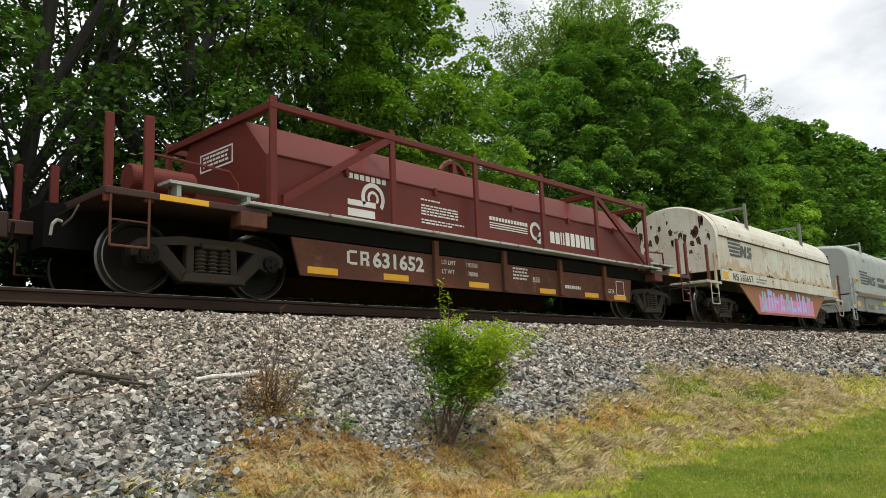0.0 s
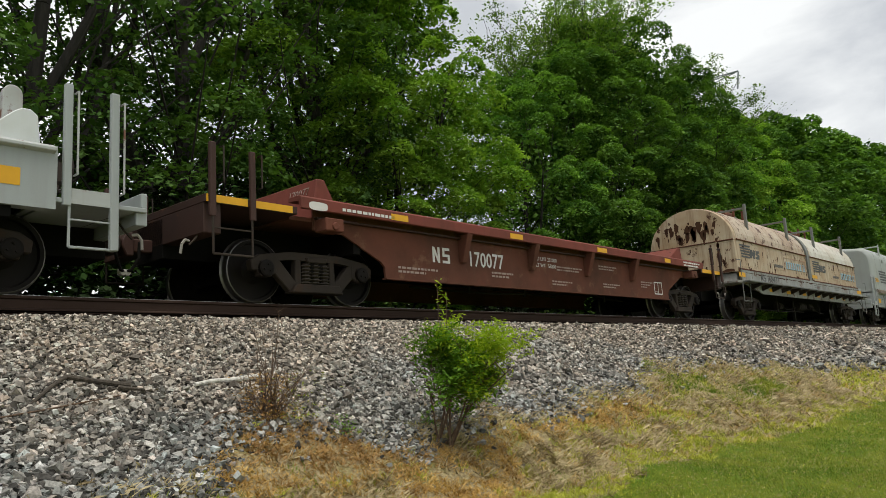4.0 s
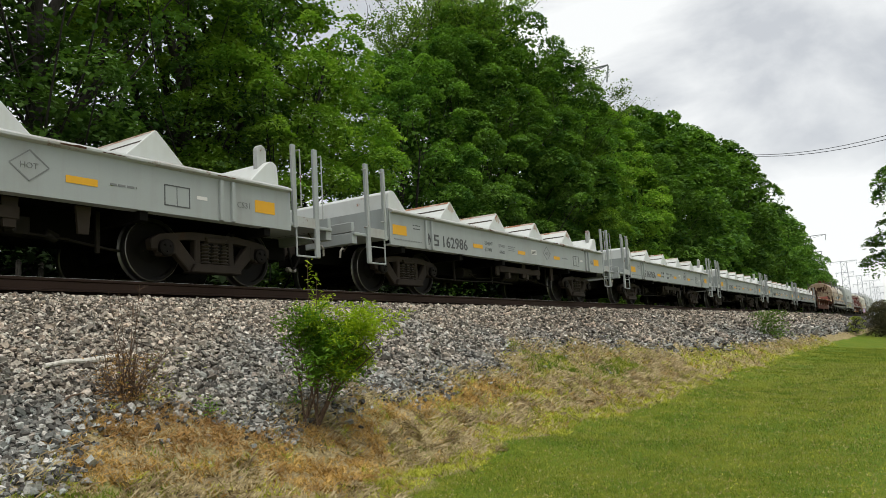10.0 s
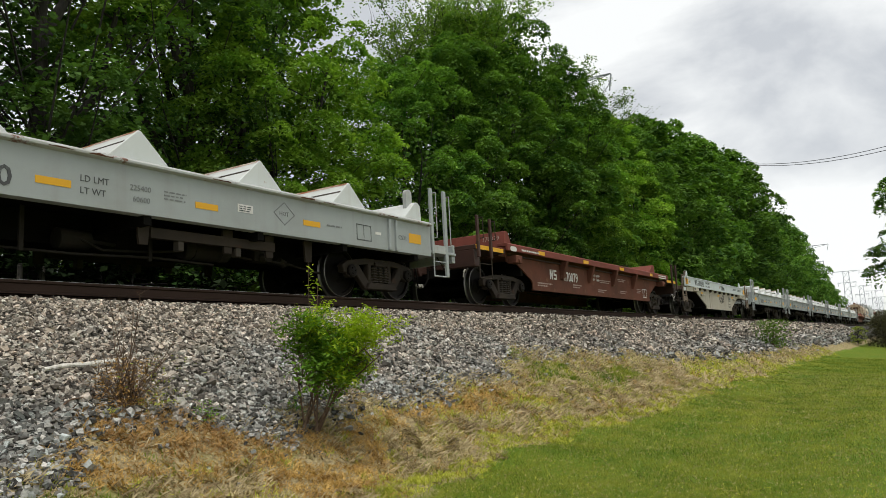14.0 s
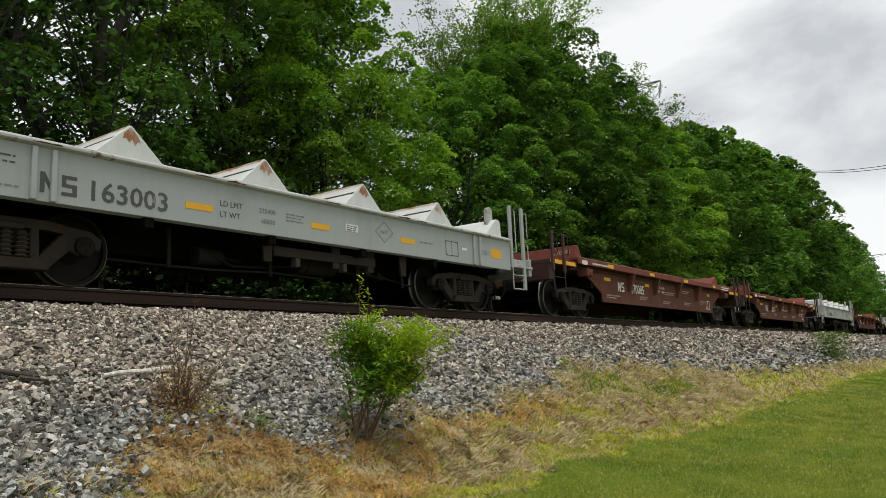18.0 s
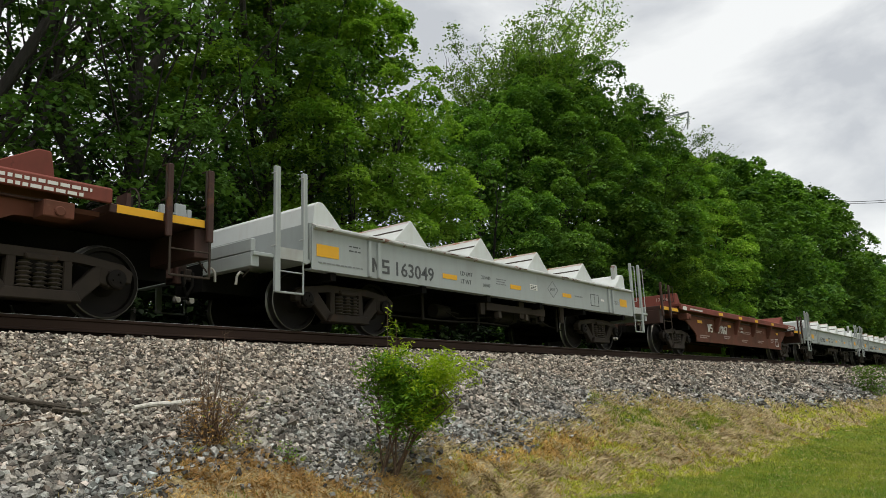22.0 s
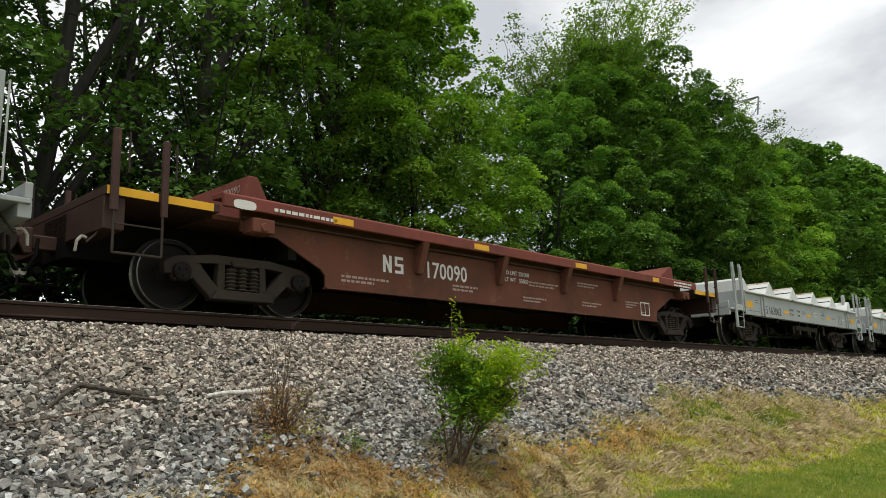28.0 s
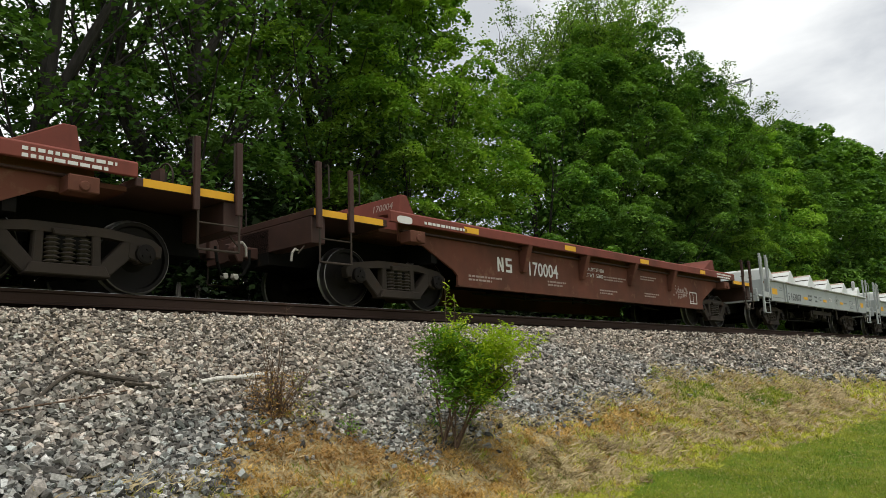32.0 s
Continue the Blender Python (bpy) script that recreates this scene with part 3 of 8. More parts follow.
# ---- track ----
def make_track():
    prof = [(-0.075, -0.172), (0.075, -0.172), (0.075, -0.160), (0.012, -0.140), (0.010, -0.045), (0.036, -0.034), (0.037, -0.006), (0.030, 0.0), (-0.030, 0.0), (-0.037, -0.006), (-0.036, -0.034), (-0.010, -0.045), (-0.012, -0.140), (-0.075, -0.160)]
    for side in (-1, 1):
        bm = prism_x(B(), prof, -540, 700)
        rail = tagged(new("rail", mesh_of("rail", bm, RAIL)), "rusty brown steel rail with a worn bright head", "rail", "rails of the track", "structure")
        rail.location = (0, TRACK_Y + side * 0.753, RAIL_Z)
        bm = box(B(), -540, 700, -0.026, 0.026, 0.0005, 0.003)
        part("running_surface", bm, RAILHEAD, rail, "polished running surface")
    bm = box(B(), -0.115, 0.115, -1.3, 1.3, -0.16, 0.0)
    bevelled(bm, 0.01)
    me = mesh_of("sleeper", bm, DARKWOOD)
    for i in range(200):
        ob = tagged(new("sleeper", me), "dark weathered timber sleeper in the ballast", "sleeper", "sleepers of the track", "structure")
        ob.location = (-8 + i * 0.53 + 0.02 * math.sin(i * 7.1), TRACK_Y + 0.03 * math.sin(i * 3.3), RAIL_Z - 0.29)


make_track()


# ---- rolling stock: x along the train, -y to the lawn, z from the rail head ----
CACHE = {}


def lathe(bm, profile, seg=32, axis="Y"):
    """A closed profile of (along, radius) turned about an axis."""
    rings = []
    for a, r in profile:
        ring = []
        for i in range(seg):
            c, s = math.cos(2 * math.pi * i / seg) * r, math.sin(2 * math.pi * i / seg) * r
            ring.append(bm.verts.new((c, a, s) if axis == "Y" else (c, s, a) if axis == "Z" else (a, c, s)))
        rings.append(ring)
    made = []
    for p, q in zip(rings, rings[1:]):
        made.append([bm.faces.new((p[i], p[(i + 1) % seg], q[(i + 1) % seg], q[i])) for i in range(seg)])
    bm.faces.new(rings[0])
    bm.faces.new(rings[-1])
    return made


def wheelset_mesh():
    if "wheelset" not in CACHE:
        bm = B()
        half = [(0.0, 0.075), (0.60, 0.08), (0.66, 0.13), (0.70, 0.14), (0.715, 0.35), (0.70, 0.40), (0.685, 0.47), (0.700, 0.487), (0.722, 0.462), (0.735, 0.458), (0.828, 0.453), (0.834, 0.440), (0.830, 0.395), (0.775, 0.385), (0.765, 0.18), (0.80, 0.13), (0.84, 0.085), (1.03, 0.08), (1.035, 0.118), (1.14, 0.118), (1.152, 0.095), (1.158, 0.02)]
        prof = [(-a, r) for a, r in half[:0:-1]] + half
        made = lathe(bm, prof, 32)
        n = len(half) - 1
        for k in range(len(made)):
            a0, r0 = prof[k]
            a1, r1 = prof[k + 1]
            if min(r0, r1) > 0.43:
                for f in made[k]:
                    f.material_index = 1
        for s in (-1, 1):
            for i in range(3):
                a = i * 2.094
                rod(bm, (0.055 * math.cos(a), s * 1.15, 0.055 * math.sin(a)), (0.055 * math.cos(a), s * 1.175, 0.055 * math.sin(a)), 0.017, seg=6)
        me = mesh_of("wheelset", bm, [WHEEL, TREAD])
        CACHE["wheelset"] = me
    return CACHE["wheelset"]


def side_frame_mesh():
    if "side_frame" not in CACHE:
        bm = B()
        top = [(-1.10, 0.42), (-1.12, 0.56), (-0.98, 0.65), (-0.45, 0.72), (0.45, 0.72), (0.98, 0.65), (1.12, 0.56), (1.10, 0.42), (0.99, 0.42), (0.99, 0.51), (0.90, 0.57), (0.45, 0.61), (-0.45, 0.61), (-0.90, 0.57), (-0.99, 0.51), (-0.99, 0.42)]
        prism_y(bm, top, -0.07, 0.07)
        for s in (-1, 1):
            prism_y(bm, [(s * 0.80, 0.36), (s * 0.68, 0.40), (s * 0.70, 0.62), (s * 0.84, 0.62), (s * 0.79, 0.50)], -0.065, 0.065)
            prism_y(bm, [(s * 0.84, 0.50), (s * 0.66, 0.62), (s * 0.33, 0.26), (s * 0.46, 0.14)], -0.06, 0.06)
            prism_y(bm, [(s * 0.26, 0.24), (s * 0.38, 0.24), (s * 0.36, 0.68), (s * 0.26, 0.68)], -0.062, 0.062)
            prism_y(bm, [(s * 0.98, 0.34), (s * 0.98, 0.56), (s * 0.79, 0.56), (s * 0.79, 0.34)], -0.09, 0.05)
            prism_y(bm, [(s * 0.889 + 0.14 * math.cos(q * math.pi / 6), 0.47 + 0.14 * math.sin(q * math.pi / 6)) for q in range(12)], -0.06, 0.045)
        prism_y(bm, [(-0.47, 0.13), (0.47, 0.13), (0.40, 0.26), (-0.40, 0.26)], -0.13, 0.10)
        prism_y(bm, [(-0.20, 0.66), (0.20, 0.66), (0.17, 0.58), (-0.17, 0.58)], -0.11, 0.05)
        CACHE["side_frame"] = mesh_of("side_frame", bevelled(bm, 0.014), STEEL)
    return CACHE["side_frame"]


def spring_mesh():
    if "spring" not in CACHE:
        prof = [(0.27 + 0.30 * i / 24, 0.070 + 0.022 * math.sin(i * math.pi / 2)) for i in range(25)]
        bm = B()
        lathe(bm, prof, 8, "Z")
        CACHE["spring"] = mesh_of("spring", bm, SPRING)
    return CACHE["spring"]


def under(name, me, parent, at, label=""):
    ob = new(name, me)
    ob.parent, ob.matrix_basis = parent, at
    if label:
        ob["label"] = label
    return ob


def add_truck(car, x):
    bm = B()
    prism_x(bm, [(-1.10, 0.44), (1.10, 0.44), (1.10, 0.58), (0.5, 0.72), (-0.5, 0.72), (-1.10, 0.58)], -0.19, 0.19)
    for s in (-1, 1):
        box(bm, s * 0.46 - 0.03, s * 0.46 + 0.03, -0.70, 0.70, 0.30, 0.40)
        box(bm, s * 0.44 - 0.05, s * 0.44 + 0.05, -0.82, -0.66, 0.32, 0.56)
        box(bm, s * 0.44 - 0.05, s * 0.44 + 0.05, 0.66, 0.82, 0.32, 0.56)
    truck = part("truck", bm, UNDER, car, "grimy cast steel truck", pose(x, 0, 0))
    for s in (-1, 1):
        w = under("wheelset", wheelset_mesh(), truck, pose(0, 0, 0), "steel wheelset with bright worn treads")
        w.matrix_parent_inverse = pose(s * 0.889, 0, 0.455)
        under("side_frame", side_frame_mesh(), truck, pose(0, s * 1.02, 0, 0, 0, 0 if s < 0 else 180), "dusty cast side frame")
        for q in (-0.17, 0.0, 0.17):
            under("spring", spring_mesh(), truck, pose(q, s * 1.06, 0), "steel coil spring")
    return truck


def add_coupler(car, x, s, mat=STEEL):
    bm = B()
    box(bm, min(0, s * -0.75), max(0, s * -0.75), -0.08, 0.08, -0.09, 0.09)
    prism_y(bm, [(0, -0.16), (s * 0.10, -0.16), (s * 0.16, -0.05), (s * 0.16, 0.05), (s * 0.10, 0.16), (0, 0.16)], -0.15, 0.05)
    prism_y(bm, [(s * 0.02, -0.14), (s * 0.14, -0.14), (s * 0.14, 0.14), (s * 0.02, 0.14)], 0.05, 0.16)
    c = part("coupler", bevelled(bm, 0.015), mat, car, "rusty knuckle coupler", pose(x - s * 0.12, 0, 0.82))
    bm = B()
    bar_path(bm, [(0, -0.30, 0.0), (s * 0.02, -0.32, -0.22), (s * 0.10, -0.28, -0.38), (s * 0.20, -0.22, -0.40)], 0.022)
    part("air_hose", bm, UNDER, c, "black rubber air hose")
    bm = box(B(), -0.05, 0.05, -0.03, 0.03, -0.035, 0.035)
    rod(bm, (0, -0.05, -0.01), (0, 0.05, -0.01), 0.045, seg=10)
    part("hose_coupling", bevelled(bm, 0.008), WORN_METAL, c, "pale worn metal hose coupling", pose(s * 0.20, -0.22, -0.40))
    bm = B()
    bar_path(bm, [(0, 0, 0.05), (s * 0.06, -0.02, 0.06), (s * 0.11, -0.02, 0.0), (s * 0.12, -0.01, -0.12)], 0.018)
    part("lever_handle", bm, WORN_METAL, c, "bare metal lever handle", pose(-s * 0.2, -1.2, -0.16))
    bm = B()
    bar_path(bm, [(-s * 0.45, -0.1, 0.12), (-s * 0.40, -1.15, 0.12), (-s * 0.30, -1.2, -0.06), (-s * 0.2, -1.2, -0.16)], 0.013)
    part("uncoupling_lever", bm, STEEL, c)
    return c


def post(car, name, x, y, z0, z1, w, mat, rounded=False):
    bm = B()
    if rounded:
        o = [(-w, z0), (w, z0)] + [(w * math.cos(a), z1 - w + w * math.sin(a)) for a in [i * math.pi / 6 for i in range(7)]]
        prism_y(bm, o, -0.05, 0.05)
    else:
        box(bm, -w, w, -0.03, 0.03, z0, z1)
    return part(name, bevelled(bm, 0.01), mat, car, at=pose(x, y, 0))


def grab(car, x, y, z0, z1, mat, d=0.06, name="grab_iron"):
    bm = B()
    bar_path(bm, [(0, 0.04, z0), (0, -0.06, z0), (0, -0.06, z1), (0, 0.04, z1)], 0.012)
    return part(name, bm, mat, car, at=pose(x, y, 0))


def stirrup(car, x0, x1, y, z0, z1, mat, rungs=1):
    bm = B()
    bar_path(bm, [(x0, y, z1), (x0, y, z0), (x1, y, z0), (x1, y, z1)], 0.016)
    for i in range(1, rungs + 1):
        z = z0 + (z1 - z0) * i / (rungs + 1)
        rod(bm, (x0, y, z), (x1, y, z), 0.011, seg=6)
    return part("ladder", bm, mat, car)


def handwheel(car, x, y, z, mat):
    bm = B()
    n = 18
    pts = [(0.0, 0.27 * math.cos(2 * math.pi * i / n), 0.27 * math.sin(2 * math.pi * i / n)) for i in range(n + 1)]
    bar_path(bm, pts, 0.016, 5)
    for i in range(4):
        a = i * math.pi / 4
        rod(bm, (0, 0.27 * math.cos(a), 0.27 * math.sin(a)), (0, -0.27 * math.cos(a), -0.27 * math.sin(a)), 0.010, seg=5)
    box(bm, -0.12, -0.01, -0.1, 0.1, -0.14, 0.12)
    return part("handbrake_wheel", bm, mat, car, "spoked handbrake wheel", pose(x, y, z))


def yellow(car, x0, x1, y, z0, z1):
    return part("reflector_strip", patch(B(), x0, x1, y, z0, z1), YELLOW, car, "yellow reflective strip")


def brake_gear(car, y=-0.75):
    bm = rod(B(), (0.1, y, 0.60), (0.95, y, 0.60), 0.17, seg=16)
    bevelled(bm, 0.02)
    tank = part("air_reservoir", bm, GEAR, car, "dusty brake air reservoir")
    for q in (0.28, 0.78):
        bm = B()
        lathe(bm, [(q - 0.025, 0.178), (q + 0.025, 0.178)], 16, "X")
        part("strap", bm, GEAR, tank, "", pose(0, y, 0.60))
    bm = box(B(), 1.45, 1.85, y - 0.12, y + 0.12, 0.50, 0.72)
    rod(bm, (1.1, y - 0.05, 0.55), (1.5, y - 0.05, 0.52), 0.02)
    rod(bm, (1.8, y - 0.05, 0.53), (2.4, y - 0.05, 0.50), 0.02)
    rod(bm, (1.55, y - 0.12, 0.55), (1.62, y - 0.2, 0.55), 0.06)
    rod(bm, (2.1, y, 0.56), (2.25, y, 0.5), 0.07)
    bevelled(bm, 0.008)
    part("brake_valve", bm, GEAR, car)
    bm = rod(B(), (-1.75, y + 0.1, 0.58), (-1.30, y + 0.1, 0.58), 0.14, 0.12, 14)
    rod(bm, (-1.30, y + 0.1, 0.58), (-0.9, y + 0.1, 0.56), 0.025)
    part("brake_cylinder", bevelled(bm, 0.012), GEAR, car, "dusty brake cylinder")
    for pts in ([(-1.6, y, 0.62), (-1.2, y - 0.05, 0.45), (-0.6, y, 0.48), (0.1, y, 0.55)], [(2.4, y, 0.5), (3.0, y, 0.42), (4.0, y + 0.1, 0.40)],
                [(-3.6, y + 0.2, 0.44), (-2.4, y + 0.1, 0.40), (-1.6, y - 0.1, 0.36), (-0.4, y - 0.1, 0.40), (0.6, y - 0.12, 0.37)]):
        part("brake_pipe", bar_path(B(), pts, 0.019), GEAR, car)
    for q in (-2.3, -0.5, 2.75):
        part("pipe_hanger", bevelled(box(B(), q - 0.03, q + 0.03, y - 0.12, y - 0.08, 0.34, 0.90), 0.006), GEAR, car)


def bar_logo(name, parent, x, y, z, w, h, mat, turn=0.0):
    """Five tapering speed lines and two block shapes, with no lettering."""
    bm = B()
    step = h / 9.0
    for i in range(5):
        z1 = h - i * 2 * step
        prism_y(bm, [(0.012 * w * i, z1 - step * 1.25), (w * (0.50 - 0.008 * i), z1 - step * 1.25), (w * (0.535 - 0.008 * i), z1), (0.012 * w * i, z1)], -0.003, 0.001)
    prism_y(bm, [(w * 0.46, h * 0.02), (w * 0.56, h * 0.02), (w * 0.60, h * 0.30), (w * 0.66, h * 0.02), (w * 0.73, h * 0.02), (w * 0.78, h * 0.72), (w * 0.70, h * 0.72), (w * 0.67, h * 0.44), (w * 0.62, h * 0.72), (w * 0.53, h * 0.72)], -0.003, 0.001)
    prism_y(bm, [(w * 0.77, h * 0.02), (w * 0.95, h * 0.02), (w * 1.0, h * 0.36), (w * 0.86, h * 0.50), (w * 1.0, h * 0.54), (w * 1.0, h * 0.72), (w * 0.82, h * 0.72), (w * 0.79, h * 0.40), (w * 0.91, h * 0.26), (w * 0.78, h * 0.20)], -0.003, 0.001)
    return part(name, bm, mat, parent, "dark striped emblem", pose(x, y, z, 0, 0, turn))


def mark(name, parent, x, y, z, w, h, mat, turn=0.0):
    """The owner's mark as two plain block shapes."""
    t, at = w * 0.12, pose(x, y, z, 0, 0, turn)
    q = w * 0.42
    o = [(0, 0), (t, 0), (t, h * 0.62), (q - t, 0), (q, 0), (q, h), (q - t, h), (q - t, h * 0.38), (t, h), (0, h)]
    part(name, prism_y(B(), o, -0.003, 0.001), mat, parent, "", at)
    a, b = w * 0.58, w
    o = [(a, 0), (b, 0), (b, h * 0.58), (a + t, h * 0.58), (a + t, h * 0.83), (b, h * 0.83), (b, h), (a, h), (a, h * 0.42), (b - t, h * 0.42), (b - t, h * 0.17), (a, h * 0.17)]
    return part(name, prism_y(B(), o, -0.003, 0.001), mat, parent, "", at)


def slabs(bm, count, x, y, z, w, h, gap, foot=0.0, lean=0.0):
    """A row of plain slabs; with foot they widen at head and base."""
    b = 0.16 * h
    for k in range(count):
        rows = [(0, w, 0, h)] if not foot else [(0, w, 0, b), (0, w, h - b, h), (foot, w - foot, b, h - b)]
        for x0, x1, z0, z1 in rows:
            prism_y(bm, [(x + x0 + lean * z0, z + z0), (x + x1 + lean * z0, z + z0), (x + x1 + lean * z1, z + z1), (x + x0 + lean * z1, z + z1)], y - 0.003, y + 0.001)
        x += w + gap
    return bm


def number_on(car, digits, x, y, z, h, mat, total, mat2=None):
    """Owner's mark and running number, total metres wide."""
    mark("owner_mark", car, x, y, z, total * 0.26, h, mat)
    size = h / 0.70
    me = text_mesh(digits, size, mat, 1.0, 0.004)
    have = max(v.co.x for v in me.vertices)
    lettering("running_number", digits, x + total * 0.325, y - 0.0025, z, size, mat, car, wide=total * 0.675 / have, offset=0.004)


def grey_base(name):
    """Open coil gondola underneath: sills, platforms, ladders, trucks and markings."""
    car = new(name)
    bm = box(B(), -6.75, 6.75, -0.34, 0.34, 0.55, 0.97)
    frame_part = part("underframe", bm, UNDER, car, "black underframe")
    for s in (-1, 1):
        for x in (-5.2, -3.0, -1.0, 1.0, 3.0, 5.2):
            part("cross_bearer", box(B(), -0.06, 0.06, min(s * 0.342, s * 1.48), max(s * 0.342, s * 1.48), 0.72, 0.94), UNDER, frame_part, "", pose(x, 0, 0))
    for s in (-1, 1):
        o = [(s * 1.53, 0.84), (s * 1.53, 1.49), (s * 1.505, 1.49), (s * 1.505, 0.865), (s * 1.36, 0.865), (s * 1.36, 0.84)]
        bm = prism_x(B(), o, -5.68, 5.68)
        sill = part("side_sill", bm, GREY, car, "grey painted side sill")
        o = [(s * 1.50, 1.44), (s * 1.60, 1.47), (s * 1.60, 1.505), (s * 1.50, 1.555), (s * 1.40, 1.555), (s * 1.40, 1.49), (s * 1.50, 1.49)]
        part("top_chord", bevelled(prism_x(B(), o, -5.66, 5.66), 0.006), GREY_TOP, car, "scuffed grey top chord with rust marks")
        for x in (-4.46, -4.24, 4.24, 4.46):
            bm = prism_y(B(), [(-0.035, 0.84), (0.035, 0.84), (0.03, 1.44), (-0.03, 1.44)], s * 1.53 - 0.05, s * 1.53 + 0.05)
            part("stiffener", bevelled(bm, 0.01), GREY, car, "", pose(x, 0, 0))
        for q in (-0.3, 0.75):
            part("pipe_clip", bevelled(box(B(), q - 0.05, q + 0.05, s * 1.20 - 0.07, s * 1.20 + 0.05, 0.46, 0.60), 0.01), SPRING, car)
        rail = part("equipment_rail", box(B(), -0.8, 1.5, s * 1.23 - 0.05, s * 1.23 + 0.05, 0.60, 0.74), STEEL, car)
        for x in (-0.9, 0.55, 1.4, 2.3):
            bm = prism_y(B(), [(-0.07, 0.50), (0.07, 0.50), (0.10, 0.85), (-0.10, 0.85)], s * 1.22, s * 1.26)
            part("hanger", bm, STEEL, rail, "", pose(x, 0, 0))
    # unseen black plate, added to block light falling between cradles and sills
    part("floor_plate", box(B(), -5.60, 5.60, -1.504, 1.504, 0.975, 1.005), UNDER, car)
    for s in (-1, 1):
        bm = box(B(), min(s * 5.68, s * 6.72), max(s * 5.68, s * 6.72), -1.50, 1.50, 0.93, 0.985)
        box(bm, min(s * 6.60, s * 6.74), max(s * 6.60, s * 6.74), -1.46, 1.46, 0.78, 0.98)
        part("end_platform", bevelled(bm, 0.008), GREY, car)
        bm = box(B(), s * 6.70 - 0.04, s * 6.70 + 0.04, -1.46, 1.46, 0.99, 1.17)
        part("end_beam", bevelled(bm, 0.01), GREY, car)
        bm = prism_y(B(), [(s * 5.60, 0.95), (s * 5.70, 0.95), (s * 5.70, 1.55), (s * 5.60, 1.55)], -1.50, 1.50)
        part("end_plate", bm, GREY, car)
        for w in (-1, 1):
            post(car, "corner_post", s * 5.80, w * 1.50, 0.90, 2.29, 0.045, GREY)
            post(car, "corner_post", s * 6.32, w * 1.50, 0.44, 2.30, 0.05, GREY)
            if s > 0:
                post(car, "stake", 5.30, w * 1.26, 1.0, 2.22, 0.10, GREY_TOP, True)
            elif w > 0:
                stake = post(car, "stake", -6.10, 1.30, 0.95, 2.30, 0.10, GREY)
                for z in (1.35, 1.75, 2.1):
                    part("gusset", box(B(), -0.17, -0.10, -0.06, 0.06, z, z + 0.02), GREY, stake)
            grab(car, s * 5.88, w * 1.52, 1.25, 2.20, GREY_TOP)
            grab(car, s * 6.40, w * 1.52, 1.10, 2.18, GREY_TOP)
            stirrup(car, s * 5.83, s * 6.30, w * 1.50, 0.45, 1.06, GREY)
            bm = box(B(), min(s * 5.80, s * 6.36), max(s * 5.80, s * 6.36), w * 1.49 - 0.03, w * 1.49 + 0.03, 0.93, 1.10)
            part("step_plate", bm, GREY_TOP, car)
        add_coupler(car, s * 7.0, s)
        add_truck(car, s * 4.51)
    brake_gear(car)
    handwheel(car, 6.58, 0.55, 1.85, STEEL)
    y = -1.532
    for x0, x1, z0, z1 in ((-5.59, -5.13, 1.05, 1.24), (-2.52, -2.09, 1.03, 1.12), (-0.27, 0.13, 1.04, 1.13), (1.90, 2.31, 1.05, 1.14), (4.91, 5.32, 1.05, 1.24)):
        yellow(car, x0, x1, y, z0, z1)
    lettering("load_limit", "LD LMT", -1.98, y - 0.002, 1.14, 0.115, STENCIL, car)
    lettering("load_limit", "LT WT", -1.98, y - 0.002, 0.99, 0.115, STENCIL, car)
    lettering("load_limit", "225400", -1.30, y - 0.002, 1.14, 0.105, FAINT, car)
    lettering("load_limit", "60600", -1.26, y - 0.002, 0.99, 0.105, FAINT, car)
    part("small_print", bars(B(), -0.78, y, 1.20, (0.36, 0.30, 0.34), 0.018, 0.03, 3), FAINT, car)
    part("small_print", bars(B(), 2.48, y, 1.13, (0.38,), 0.028, 0.03, 5), FAINT, car)
    part("small_print", bars(B(), -5.55, y, 0.97, (0.95,), 0.02, 0.03, 7), FAINT, car)
    part("small_print", bars(B(), -4.90, y, 1.30, (0.25, 0.25), 0.02, 0.05, 8), STENCIL, car)
    part("placard", patch(B(), 0.50, 0.80, y, 1.09, 1.21), WHITE, car, "small white placard")
    part("small_print", bars(B(), 0.53, y - 0.004, 1.185, (0.24, 0.24, 0.2), 0.014, 0.018, 4), STENCIL, car)
    bm = B()
    for a, b in (((1.47, 1.0), (1.70, 1.18)), ((1.70, 1.18), (1.47, 1.36)), ((1.47, 1.36), (1.24, 1.18)), ((1.24, 1.18), (1.47, 1.0))):
        dx, dz = b[0] - a[0], b[1] - a[1]
        k = 0.008 / math.hypot(dx, dz)
        prism_y(bm, [(a[0] - dz * k, a[1] + dx * k), (b[0] - dz * k, b[1] + dx * k), (b[0] + dz * k, b[1] - dx * k), (a[0] + dz * k, a[1] - dx * k)], y - 0.003, y)
    part("diamond_mark", bm, FAINT, car, "dark outlined diamond")
    lettering("diamond_word", "HOT", 1.355, y - 0.002, 1.145, 0.10, FAINT, car)
    bm = B()
    for q in ((3.28, 3.70, 0.95, 0.965), (3.28, 3.70, 1.225, 1.24), (3.28, 3.295, 0.95, 1.24), (3.685, 3.70, 0.95, 1.24), (3.48, 3.488, 0.95, 1.24)):
        patch(bm, q[0], q[1], y, q[2], q[3])
    part("test_panel", bm, STENCIL, car, "outlined lubrication panel")
    part("placard", patch(B(), 3.82, 4.0, y, 1.10, 1.15), WHITE, car, "small white placard")
    lettering("code", "CS31", 4.55, y - 0.002, 1.08, 0.13, FAINT, car)
    return car


